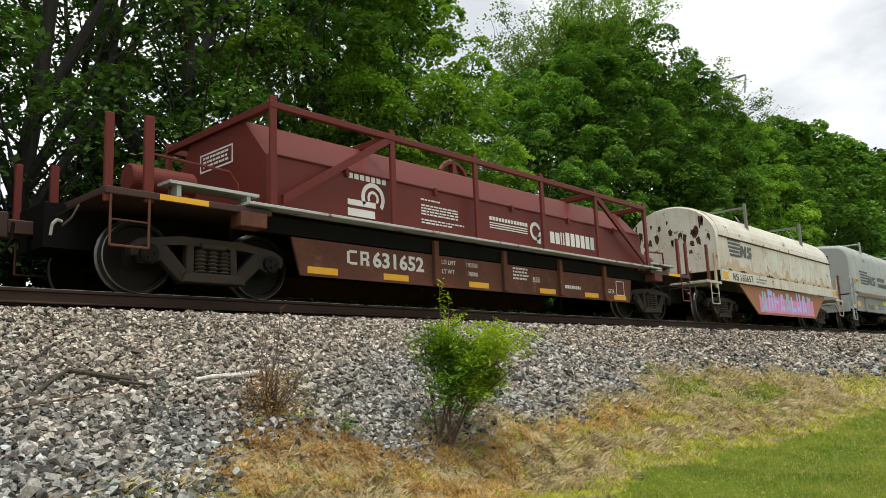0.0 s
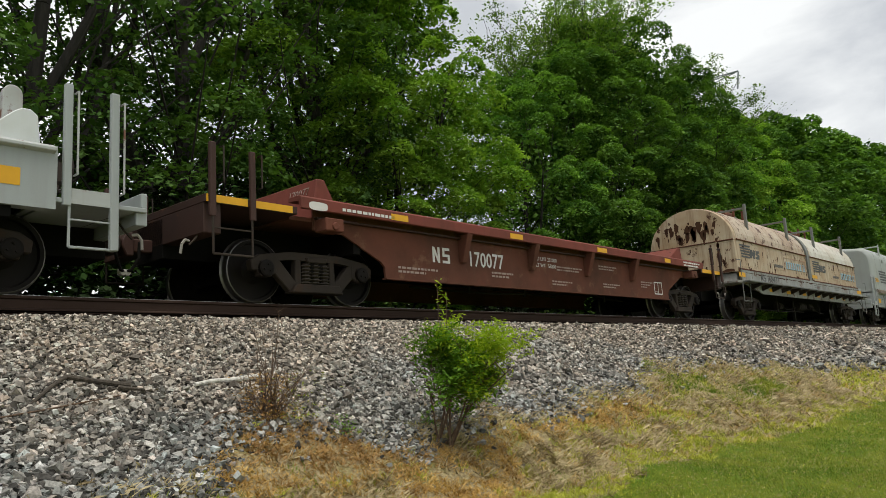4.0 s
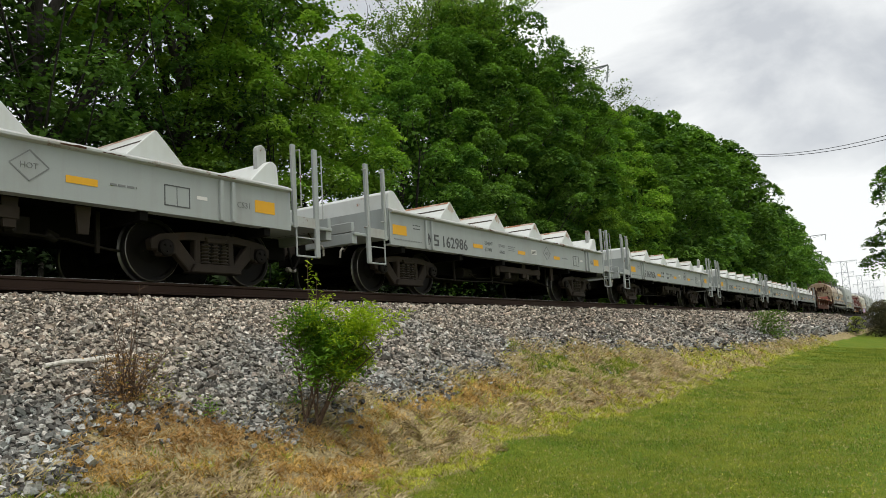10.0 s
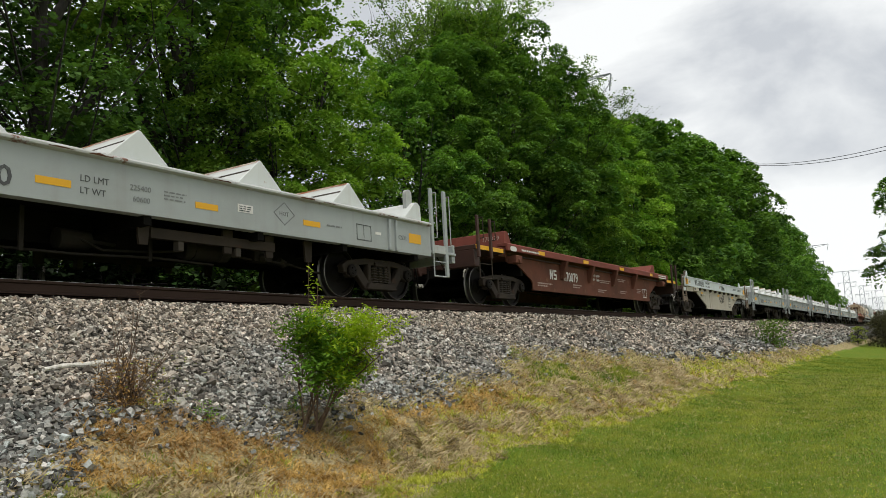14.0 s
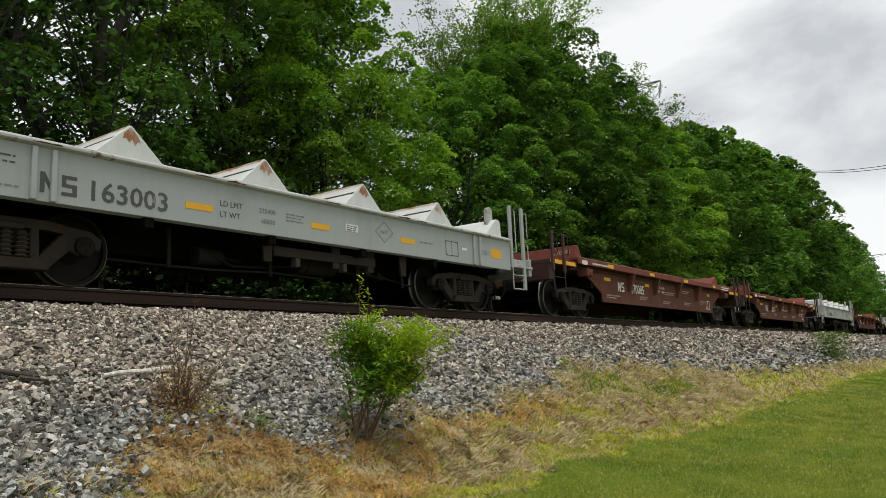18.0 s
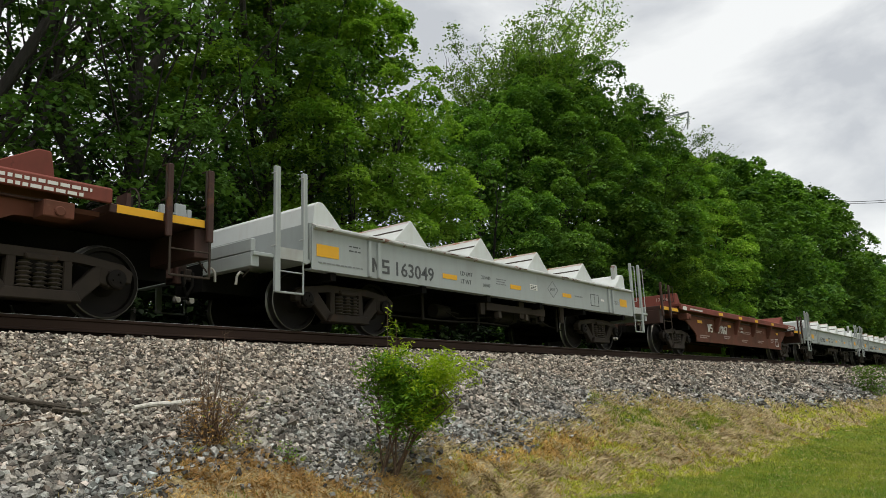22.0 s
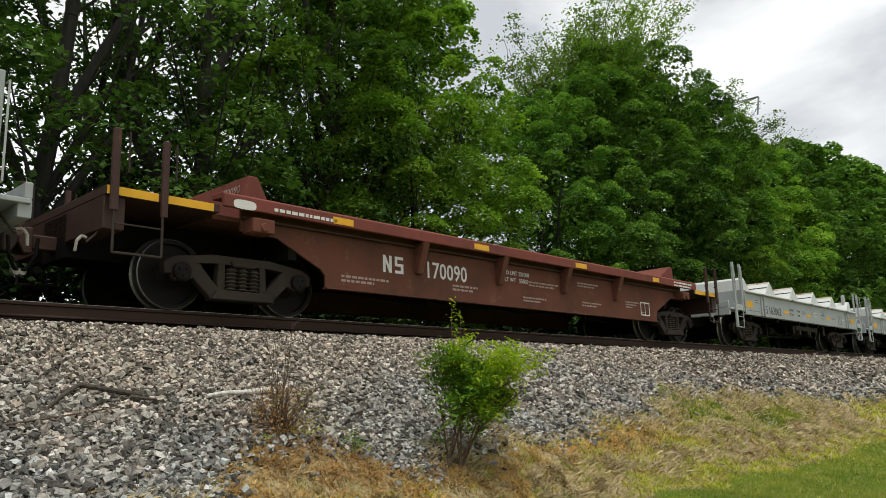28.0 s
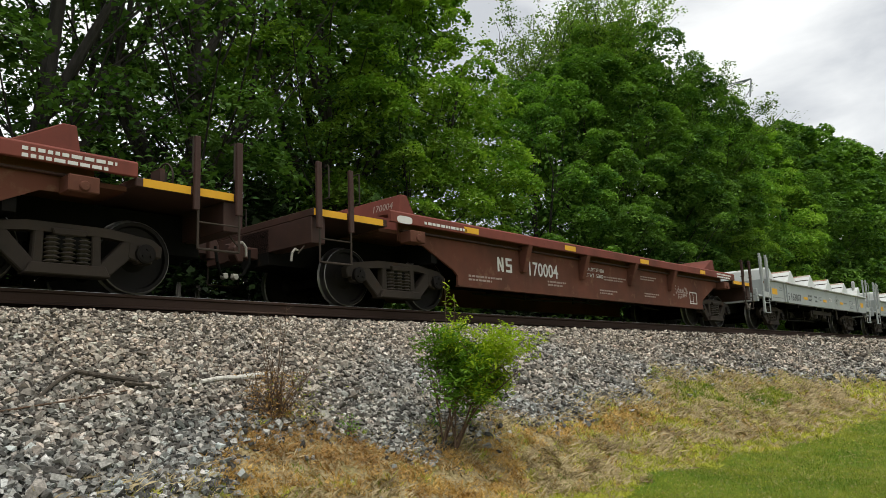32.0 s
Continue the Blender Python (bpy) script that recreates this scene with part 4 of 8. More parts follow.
def cradle(car, x, kind=0):
    """One tent-shaped cross ridge; its flanks run down into the coil wells."""
    bm = B()
    if kind == 0:
        o = [(-1.06, 1.02), (-0.03, 1.985), (0.0, 1.995), (0.03, 1.985), (1.06, 1.02)]
    else:
        o = [(-kind * 1.06, 1.02), (-kind * 0.12, 1.89), (-kind * 0.04, 1.94), (kind * 0.05, 1.94), (kind * 0.12, 1.88), (kind * 0.20, 1.02)]
    prism_y(bm, o, -1.42, 1.42)
    c = part("cradle_ridge", bevelled(bm, 0.01), HOOD, car, "pale grey tent-shaped coil cradle", pose(x, 0, 0))
    if kind == 0:
        bm = prism_y(B(), [(-0.075, 1.950), (-0.032, 1.990), (0.0, 2.001), (0.032, 1.990), (0.075, 1.950), (0.0, 1.98)], -1.40, 1.40)
        part("ridge_cap", bm, RIDGE, c, "rusty worn ridge")
        for s in (-1, 1):
            bm = prism_y(B(), [(s * 0.19, 1.812), (s * 0.23, 1.775), (s * 0.245, 1.785), (s * 0.205, 1.822)], -1.41, 1.41)
            part("wear_strip", bm, STEEL, c)
    return c


def trough_car():
    car = grey_base("coil_gondola")
    for k, x in enumerate((-3.24, -1.08, 1.08, 3.24)):
        ridge = cradle(car, x)
    for k, x in enumerate((-4.35, -2.25, -1.75, 0.15, 1.95, 2.5, 4.3)):
        rust_edge(car, x - 0.16, x + 0.17, -1.6025, 1.478, 0.004, 0.05, 100 + k, RUST, "chord_scuff")
    cradle(car, -5.40, -1)
    cradle(car, 5.40, 1)
    return tagged(car, "grey steel coil gondola with open tent-shaped cradles", "railway wagon", "wagons of the train")


def loft_cover(outline, x0, x1, inset, mat, name, car, label, at=None):
    """A cover with a cross outline of (y, z), drawn in a little at both ends."""
    bm = B()
    zb = min(z for _, z in outline)
    rings = []
    for x, k in ((x0, inset), (x0 + 0.05, inset * 0.45), (x0 + 0.16, inset * 0.12), (x0 + 0.32, 0), (x1 - 0.32, 0), (x1 - 0.16, inset * 0.12), (x1 - 0.05, inset * 0.45), (x1, inset)):
        rings.append([bm.verts.new((x, y * (1 - k / 1.5), zb + (z - zb) * (1 - k / (max(q for _, q in outline) - zb)))) for y, z in outline])
    for p, q in zip(rings, rings[1:]):
        for i in range(len(p) - 1):
            bm.faces.new((p[i], p[i + 1], q[i + 1], q[i]))
    bm.faces.new(rings[0])
    bm.faces.new(rings[-1][::-1])
    return part(name, bm, mat, car, label, at)


def covered_car():
    car = grey_base("covered_coil_car")
    for o in car.children:
        if not o.name.startswith("truck"):
            o.matrix_basis = pose(0, 0, -0.09) @ o.matrix_basis
        if o.name.startswith(("side_sill", "stiffener")):
            o.data = o.data.copy()
            o.data.materials[0] = GREY_SKIRT_SHADE
    pts = [(-1.49, 1.52), (-1.49, 3.05)] + [(-1.49 + 0.52 * (1 - math.cos(a)), 3.05 + 0.62 * math.sin(a)) for a in [math.radians(d) for d in (15, 30, 45, 60, 75, 90)]] + [(0.0, 3.76)]
    outline = pts + [(-y, z) for y, z in pts[-2::-1]]
    cover = loft_cover(outline, -5.56, 5.56, 0.16, COVER, "cover", car, "smooth pale grey steel hood")
    cover.data.polygons.foreach_set("use_smooth", [len(p.vertices) == 4 for p in cover.data.polygons])
    bm = B()
    for x in [-4.9 + 1.09 * i for i in range(10)]:
        o = [(y * 1.003, z + (0.006 if z > 2 else 0)) for y, z in outline] + [(y * 0.99, z - 0.01) for y, z in outline[::-1]]
        prism_x(bm, o, x - 0.018, x + 0.018)
    part("seam", bm, COVER, cover)
    for s in (-1, 1):
        bm = prism_x(B(), [(s * 1.625, 1.40), (s * 1.625, 1.545), (s * 1.55, 1.60), (s * 1.49, 1.61), (s * 1.49, 1.40)], -5.60, 5.60)
        part("skirt", bm, SKIRT, cover, "rusty brown lower skirt")
    for x in (-3.4, 3.4):
        for s in (-1, 1):
            bm = prism_y(B(), [(-0.13, 3.15), (0.13, 3.15), (0.03, 3.95), (-0.03, 3.95)], s * 1.40 - 0.03, s * 1.40 + 0.03)
            box(bm, -0.18, 0.18, s * 1.50 - 0.02, s * 1.50 + 0.02, 3.02, 3.16)
            part("lifting_bracket", bevelled(bm, 0.01), COVER, cover, "", pose(x, 0, 0))
        bm = rod(B(), (x, -1.40, 3.85), (x, 1.40, 3.85), 0.03)
        part("lifting_bar", bm, COVER, cover)
    bm = B()
    pts2 = [(0.25 + 0.45 * math.cos(a), 0, 3.74 + 0.22 * math.sin(a)) for a in [i * math.pi / 10 for i in range(11)]]
    bar_path(bm, pts2, 0.04)
    part("lifting_ring", bm, COVER, cover)
    y = -1.494
    bar_logo("emblem", cover, -4.50, y, 1.98, 2.70, 0.58, STENCIL)
    bm = B()
    slabs(bm, 7, -1.38, y, 2.25, 0.155, 0.185, 0.05, 0, 0.18)
    slabs(bm, 8, -1.38, y, 1.98, 0.165, 0.185, 0.05, 0, 0.18)
    part("name_bars", bm, STENCIL, cover, "dark lettering bars")
    yel = part("placard", patch(B(), -5.45, -4.80, y, 1.98, 2.15), YELLOW, cover, "yellow placard")
    part("small_print", bars(B(), -5.40, y - 0.004, 2.125, (0.55, 0.55, 0.5), 0.02, 0.025, 9), STENCIL, yel)
    e = pose(-5.565, 0, 0, 0, 0, -90)
    bm = B()
    bars(bm, -0.70, 0, 2.86, (1.25, 1.3), 0.10, 0.09, 11)
    part("end_lettering", bm, STENCIL, cover, "", e)
    bar_logo("end_emblem", cover, -5.568, 0.60, 3.02, 1.2, 0.30, STENCIL, -90)
    part("end_placard", patch(B(), -0.9, -0.6, 0, 1.75, 1.9), WHITE, cover, "", e)
    bm = B()
    rnd = random.Random(5)
    for q in range(9):
        x0, z0 = -1.1 + q * 0.13, 1.02 + rnd.uniform(0, 0.1)
        bar_path(bm, [(x0, y - 0.045, z0), (x0 + 0.08, y - 0.045, z0 + 0.25), (x0 + 0.14, y - 0.045, z0 + 0.06)], 0.012, 4)
    part("sprayed_tag", bm, SPRAY_Y, car, "yellow sprayed scrawl")
    return tagged(car, "grey coil car under a smooth grey steel hood", "railway wagon", "wagons of the train")


def red_car():
    car = new("flat_coil_car")
    bm = box(B(), -8.3, 8.3, -0.36, 0.36, 0.62, 1.16)
    frame_part = part("underframe", bm, UNDER, car, "dark underframe")
    for s in (-1, 1):
        for x in (-5.6, -3.2, -1.1, 1.0, 3.1, 5.6):
            part("cross_bearer", box(B(), -0.07, 0.07, min(s * 0.362, s * 1.25), max(s * 0.362, s * 1.25), 0.75, 1.15), UNDER, frame_part, "", pose(x, 0, 0))
        o = [(s * 1.53, 1.275), (s * 1.53, 1.44), (s * 1.48, 1.47), (s * 1.22, 1.47), (s * 1.22, 1.40), (s * 1.47, 1.40), (s * 1.47, 1.275)]
        part("top_flange", bevelled(prism_x(B(), o, -6.85, 6.85), 0.008), OXIDE_TOP, car, "dull red top flange")
        web = [(-6.45, 1.39), (-6.45, 1.04), (-5.88, 1.02), (-5.12, 0.66), (-5.04, 0.58), (-5.04, 0.41), (5.04, 0.41), (5.04, 0.58), (5.12, 0.66), (5.88, 1.02), (6.45, 1.04), (6.45, 1.39)]
        part("web_ledge", bevelled(box(B(), -6.45, 6.45, min(s * 1.282, s * 1.36), max(s * 1.282, s * 1.36), 1.195, 1.225), 0.006), OXIDE_END, car)
        part("side_web", prism_y(B(), web, s * 1.26 - 0.02, s * 1.26 + 0.02), OXIDE, car, "brown oxide side web with dust and chips")
        bm = box(B(), -5.04, 5.04, s * 1.26 - 0.05, s * 1.26 + 0.05, 0.390, 0.412)
        part("web_flange", bm, OXIDE, car)
        for x in (-3.15, -1.05, 1.05, 3.10):
            prof = [(-0.062, 0.775), (0.062, 0.775), (0.072, 1.275), (-0.072, 1.275)]
            bm = B()
            a = [bm.verts.new((px, s * (1.53 if pz > 1 else 1.36), pz)) for px, pz in prof]
            b = [bm.verts.new((px, s * 1.27, pz)) for px, pz in prof]
            bm.faces.new(a)
            bm.faces.new(b[::-1])
            for i in range(4):
                bm.faces.new((a[(i + 1) % 4], a[i], b[i], b[(i + 1) % 4]))
            part("side_bracket", bevelled(bm, 0.01), OXIDE, car, "", pose(x, 0, 0))
        for e in (-1, 1):
            bm = box(B(), e * 6.25 - 0.17, e * 6.25 + 0.17, s * 1.40 - 0.13, s * 1.40 + 0.13, 1.0, 1.19)
            rod(bm, (e * 6.25, s * 1.50, 1.07), (e * 6.25, s * 1.56, 1.07), 0.06, seg=12)
            part("jacking_pad", bevelled(bm, 0.012), OXIDE, car)
    part("deck", box(B(), -6.85, 6.85, -1.24, 1.24, 1.16, 1.22), OXIDE, car)
    for e in (-1, 1):
        bm = box(B(), min(e * 6.86, e * 8.30), max(e * 6.86, e * 8.30), -1.45, 1.45, 1.19, 1.30)
        box(bm, min(e * 8.05, e * 8.30), max(e * 8.05, e * 8.30), -1.40, 1.40, 0.80, 1.19)
        part("end_platform", bevelled(bm, 0.01), OXIDE_END, car, "grimy brown end platform")
        bm = B()
        run = 1.15 if e > 0 else 0.45
        o = [(-e * run, 1.22), (-e * (run - 0.05), 1.32), (-e * 0.12, 1.86), (e * 0.03, 1.86), (e * 0.14, 1.22)]
        prism_y(bm, o, -1.18, 1.18)
        part("end_bulkhead", bevelled(bm, 0.012), OXIDE_TOP, car, "low sloped end bulkhead", pose(e * 6.25, 0, 0))
        bm = box(B(), min(e * 6.5, e * 8.1), max(e * 6.5, e * 8.1), -0.40, 0.40, 1.30, 1.37)
        part("crossover_walk", bm, STEEL, car)
        for w in (-1, 1):
            post(car, "grab_post", e * 8.22, w * 1.48, 1.0, 1.98, 0.045, OXIDE_END)
            post(car, "grab_post", e * 7.62, w * 1.48, 1.0, 1.95, 0.04, OXIDE_END)
            grab(car, e * 8.10, w * 1.50, 1.45, 1.93, STEEL)
            grab(car, e * 7.52, w * 1.50, 1.45, 1.90, STEEL)
            stirrup(car, e * 8.22, e * 7.64, w * 1.49, 0.52, 1.19, STEEL, 1)
        for x0, x1 in ((8.29, 8.25), (8.16, 7.68), (7.56, 6.95)):
            yellow(car, min(e * x0, e * x1), max(e * x0, e * x1), -1.452, 1.195, 1.295)
        add_coupler(car, e * 8.71, e, OXIDE_END)
        add_truck(car, e * 6.28)
    handwheel(car, 8.34, 0.75, 1.95, STEEL)
    rod_bm = box(B(), 8.2, 8.27, 0.6, 0.9, 1.3, 2.1)
    part("brake_stand", rod_bm, OXIDE_END, car)
    y = -1.533
    part("small_print", bars(B(), -6.1, y, 1.36, (1.1,), 0.045, 0.03, 3), WHITE, car)
    part("small_print", bars(B(), 5.6, y, 1.40, (1.0, 0.9), 0.04, 0.035, 4), WHITE, car)
    w = -1.282
    part("small_print", bars(B(), -4.75, w, 0.62, (0.95, 0.65), 0.035, 0.03, 13), DUSTY, car)
    part("small_print", bars(B(), -2.30, w, 0.68, (0.66, 0.52), 0.035, 0.03, 14), DUSTY, car)
    part("small_print", bars(B(), -0.1, w, 0.93, (1.0, 0.85), 0.03, 0.03, 15), DUSTY, car)
    part("small_print", bars(B(), -0.3, w, 0.62, (0.75, 0.55), 0.03, 0.03, 16), DUSTY, car)
    part("small_print", bars(B(), 1.62, w, 1.06, (0.80, 0.66), 0.03, 0.03, 17), DUSTY, car)
    part("small_print", bars(B(), 1.76, w, 0.66, (0.75, 0.55), 0.03, 0.03, 18), DUSTY, car)
    part("small_print", bars(B(), 3.58, w, 0.80, (0.6, 0.5, 0.3), 0.03, 0.03, 19), DUSTY, car)
    lettering("load_limit", "LD LMT 231000", -0.85, w - 0.002, 1.0, 0.115, WHITE, car)
    lettering("load_limit", "LT WT   55800", -0.85, w - 0.002, 0.87, 0.115, WHITE, car)
    bm = B()
    for q in ((4.27, 4.70, 0.51, 0.535), (4.27, 4.70, 0.80, 0.825), (4.27, 4.295, 0.535, 0.80), (4.675, 4.70, 0.535, 0.80), (4.475, 4.49, 0.535, 0.80), (4.295, 4.475, 0.57, 0.58)):
        patch(bm, q[0], q[1], w, q[2], q[3])
    part("test_panel", bm, WHITE, car, "white outlined lubrication panel")
    for e in (-1,):
        bm = B()
        o = [(0.17 * math.copysign(abs(math.cos(a)) ** 0.6, math.cos(a)), 0.062 * math.copysign(abs(math.sin(a)) ** 0.6, math.sin(a))) for a in [2 * math.pi * i / 20 for i in range(20)]]
        bm.faces.new([bm.verts.new((px, y, pz)) for px, pz in o])
        part("placard", bm, WHITE, car, "oval white placard", pose(e * 6.55, -0.001, 1.33))
    brake_gear(car, -0.6)
    return tagged(car, "brown oxide low-sided coil flat car, dusty and chipped", "railway wagon", "wagons of the train")


def pale_car():
    car = new("pale_coil_car")
    bm = box(B(), -7.2, 7.2, -0.36, 0.36, 0.55, 1.12)
    part("underframe", bm, UNDER, car, "dark underframe")
    for s in (-1, 1):
        o = [(s * 1.53, 1.19), (s * 1.53, 1.56), (s * 1.56, 1.56), (s * 1.56, 1.60), (s * 1.40, 1.60), (s * 1.40, 1.56), (s * 1.46, 1.56), (s * 1.46, 1.19)]
        part("top_beam", bevelled(prism_x(B(), o, -6.62, 5.95), 0.006), WHITE_BEAM, car, "pale grey top beam")
        web = [(-5.7, 1.30), (-5.7, 1.02), (-4.40, 1.0), (-2.76, 0.43), (-2.66, 0.31), (2.66, 0.31), (2.76, 0.43), (4.40, 1.0), (5.7, 1.02), (5.7, 1.30)]
        part("side_web", prism_y(B(), web, s * 1.40 - 0.02, s * 1.40 + 0.02), TAN, car, "dirty tan drop-centre side")
        bm = box(B(), -2.66, 2.66, s * 1.40 - 0.05, s * 1.40 + 0.05, 0.288, 0.312)
        for x in (-2.0, 2.05):
            box(bm, x - 0.008, x + 0.008, s * 1.40 - 0.028, s * 1.40 + 0.028, 0.32, 1.16)
        part("web_edge", bm, TAN, car)
        for x in (-4.0, -3.0, -1.9, -0.9, 0.0, 1.0, 2.0, 3.0, 4.0):
            bm = box(B(), x - 0.05, x + 0.05, s * 1.46 - 0.06, s * 1.46 + 0.04, 1.08, 1.19)
            part("hinge_bracket", bevelled(bm, 0.01), STEEL, car)
    for e in (-1, 1):
        bm = box(B(), min(e * 6.1, e * 7.05), max(e * 6.1, e * 7.05), -1.40, 1.40, 1.00, 1.05)
        part("end_platform", bevelled(bm, 0.01), STEEL, car, "grimy end platform")
        for w in (-1, 1):
            o = [(e * 5.2, 1.0), (e * 6.42, 0.98), (e * 6.42, 1.19), (e * 5.2, 1.19)]
            part("end_sill", prism_y(B(), o, w * 1.44 - 0.05, w * 1.44 + 0.05), TAN, car, "rust-stained end sill")
            part("sill_lip", box(B(), min(e * 5.75, e * 6.42), max(e * 5.75, e * 6.42), w * 1.46 - 0.07, w * 1.46 + 0.07, 1.175, 1.20), SKIRT, car)
            o = [(e * 4.46, 1.01), (e * 4.46, 1.18), (e * 5.26, 1.18), (e * 5.26, 1.0)]
            part("jacking_pad", bevelled(prism_y(B(), o, w * 1.45 - 0.10, w * 1.45 + 0.10), 0.012), TAN, car)
            # black plate paints the slot's shade on the pad; no hole is cut
            part("pad_slot", box(B(), min(e * 5.02, e * 5.13), max(e * 5.02, e * 5.13), w * 1.551 - 0.003, w * 1.551 + 0.003, 1.06, 1.15), UNDER, car)
            part("web_pad", bevelled(box(B(), min(e * 3.12, e * 3.72), max(e * 3.12, e * 3.72), w * 1.44 - 0.05, w * 1.44 + 0.05, 0.86, 0.95), 0.012), TAN, car)
        bm = box(B(), e * 6.1 - 0.03, e * 6.1 + 0.03, -1.42, 1.42, 1.06, 1.24)
        part("end_beam", bevelled(bm, 0.01), SKIRT, car, "rusty end beam")
        bm = prism_y(B(), [(e * -0.13, 1.5), (e * 0.13, 1.5), (e * 0.09, 1.68), (e * 0.01, 1.90), (e * -0.05, 1.90)], -1.38, -1.30)
        part("stake", bevelled(bm, 0.01), WHITE_BEAM, car, "pale pointed stake", pose(e * 5.62, 0, 0))
        for w in (-1, 1):
            for x, top in ((6.42, 1.82), (6.92, 1.64)):
                post(car, "grab_post", e * x, w * 1.48, 0.50, top, 0.035, SKIRT)
                grab(car, e * (x + 0.05), w * 1.50, 1.25, top - 0.02, SKIRT)
            for z in (0.52, 0.80, 1.10):
                part("rung", rod(B(), (e * 6.42, w * 1.48, z), (e * 6.92, w * 1.48, z), 0.014, seg=6), SKIRT, car)
            bm = box(B(), min(e * 6.45, e * 6.90), max(e * 6.45, e * 6.90), w * 1.47 - 0.012, w * 1.47 + 0.012, 0.56, 0.74)
            part("step_plate", bm, SKIRT, car, "rusty step plate")
            part("placard", box(B(), min(e * 6.44, e * 6.90), max(e * 6.44, e * 6.90), w * 1.49 - 0.008, w * 1.49 + 0.008, 0.98, 1.12), WHITE_BEAM, car)
        bm = B()
        for q in (-1.1, -0.95, -0.6):
            box(bm, min(e * 5.95, e * 6.55), max(e * 5.95, e * 6.55), q - 0.03, q + 0.03, 0.62, 0.80)
        rod(bm, (e * 5.9, -1.2, 0.72), (e * 6.9, -1.2, 0.66), 0.03, seg=6)
        rod(bm, (e * 6.3, -1.25, 0.98), (e * 6.3, -1.25, 0.60), 0.04, seg=6)
        rod(bm, (e * 6.3, 0.2, 0.76), (e * 6.3, -1.3, 0.76), 0.035, seg=6)
        part("end_rigging", bm, GEAR, car, "rusty brake rigging under the end")
        yellow(car, -6.56 if e < 0 else 5.52, -6.12 if e < 0 else 5.92, -1.533, 1.26, 1.50)
        add_coupler(car, e * 7.58, e)
        add_truck(car, e * 4.93)
        # unseen black sheets and tub floor, added to hide the lit far side
        part("slope_sheet", prism_y(B(), [(e * 4.45, 1.10), (e * 2.70, 0.46), (e * 2.70, 0.40), (e * 4.45, 1.02)], -1.378, 1.378), UNDER, car)
    part("tub_floor", box(B(), -2.70, 2.70, -1.378, 1.378, 0.34, 0.38), UNDER, car)
    part("test_frame", patch(B(), -6.05, -5.72, -1.533, 1.30, 1.45), WHITE, car, "pale outlined notice")
    part("small_print", bars(B(), -6.02, -1.537, 1.43, (0.26, 0.26, 0.26), 0.018, 0.022, 25), STENCIL, car)
    handwheel(car, -7.0, 0.5, 1.75, STEEL)
    y, w = -1.533, -1.422
    for x in (-3.4, -0.11, 3.07):
        yellow(car, x - 0.18, x + 0.19, w, 0.94, 1.03)
    lettering("load_limit", "LD LMT 231000", -3.08, y - 0.002, 1.42, 0.12, STENCIL, car)
    lettering("load_limit", "LT WT   55000", -3.08, y - 0.002, 1.27, 0.12, STENCIL, car)
    bar_logo("emblem", car, 0.04, y, 1.27, 0.84, 0.22, STENCIL)
    part("red_triangle", prism_y(B(), [(-0.27, 1.34), (-0.11, 1.34), (-0.19, 1.47)], y - 0.003, y), ORANGE_LINE, car)
    part("small_print", bars(B(), 2.9, y, 1.45, (0.85, 0.75), 0.03, 0.03, 21), STENCIL, car)
    part("small_print", bars(B(), 4.1, y, 1.45, (1.0, 0.9), 0.03, 0.03, 22), STENCIL, car)
    part("small_print", bars(B(), 2.1, w, 0.62, (0.5, 0.4, 0.5), 0.03, 0.05, 23), STENCIL, car)
    lettering("code", "CS 2", 5.35, y - 0.002, 1.27, 0.14, STENCIL, car)
    part("test_panel", patch(B(), 2.15, 2.55, w, 0.77, 1.03), STENCIL, car, "black lubrication panel")
    part("small_print", bars(B(), 2.18, w - 0.004, 1.0, (0.34, 0.34, 0.34), 0.035, 0.035, 24), TAN, car)
    # loops and a tall stroke, one stroke to a part
    for q, (px, pz, rw, rh) in enumerate(((0.16, 0.80, 0.10, 0.13), (0.38, 0.78, 0.07, 0.16), (0.54, 0.78, 0.06, 0.14), (0.72, 0.84, 0.04, 0.22), (0.84, 0.78, 0.08, 0.10), (1.00, 0.88, 0.05, 0.16))):
        pts = [(px + rw * math.cos(k * 0.5 + 0.6), w - 0.004, pz + rh * math.sin(k * 0.5 + 0.6)) for k in range(12 if q % 2 == 0 else 9)]
        part("sprayed_letter", bar_path(B(), pts, 0.013, 4), SPRAY_K, car, "dark sprayed scrawl")
    number_on(car, "170242", -5.0, y, 1.275, 0.23, STENCIL, 1.60)
    brake_gear(car, -0.6)
    return tagged(car, "pale grey and tan drop-centre coil car with scrawl", "railway wagon", "wagons of the train")


def rust_edge(parent, x0, x1, y, z0, low, high, seed, mat=None, name="rust_edge", at=None):
    """A ragged band of rust along an edge, with drips and notches."""
    rnd = random.Random(seed)
    n = int((x1 - x0) / 0.045)
    bm = B()
    prev = None
    for i in range(n + 1):
        x = x0 + (x1 - x0) * i / n
        k = noise.noise(Vector((x * 1.7, seed * 3.1, 0))) * 0.6 + noise.noise(Vector((x * 7.0, seed, 4))) * 0.4
        h = low + (high - low) * max(0.0, k + 0.1) ** 1.2 + rnd.uniform(0, 0.012)
        pair = bm.verts.new((x, y, z0)), bm.verts.new((x, y, z0 + h))
        if prev:
            bm.faces.new((prev[0], pair[0], pair[1], prev[1]))
        prev = pair
    return part(name, bm, mat or RUST, parent, "flaking brown rust", at)


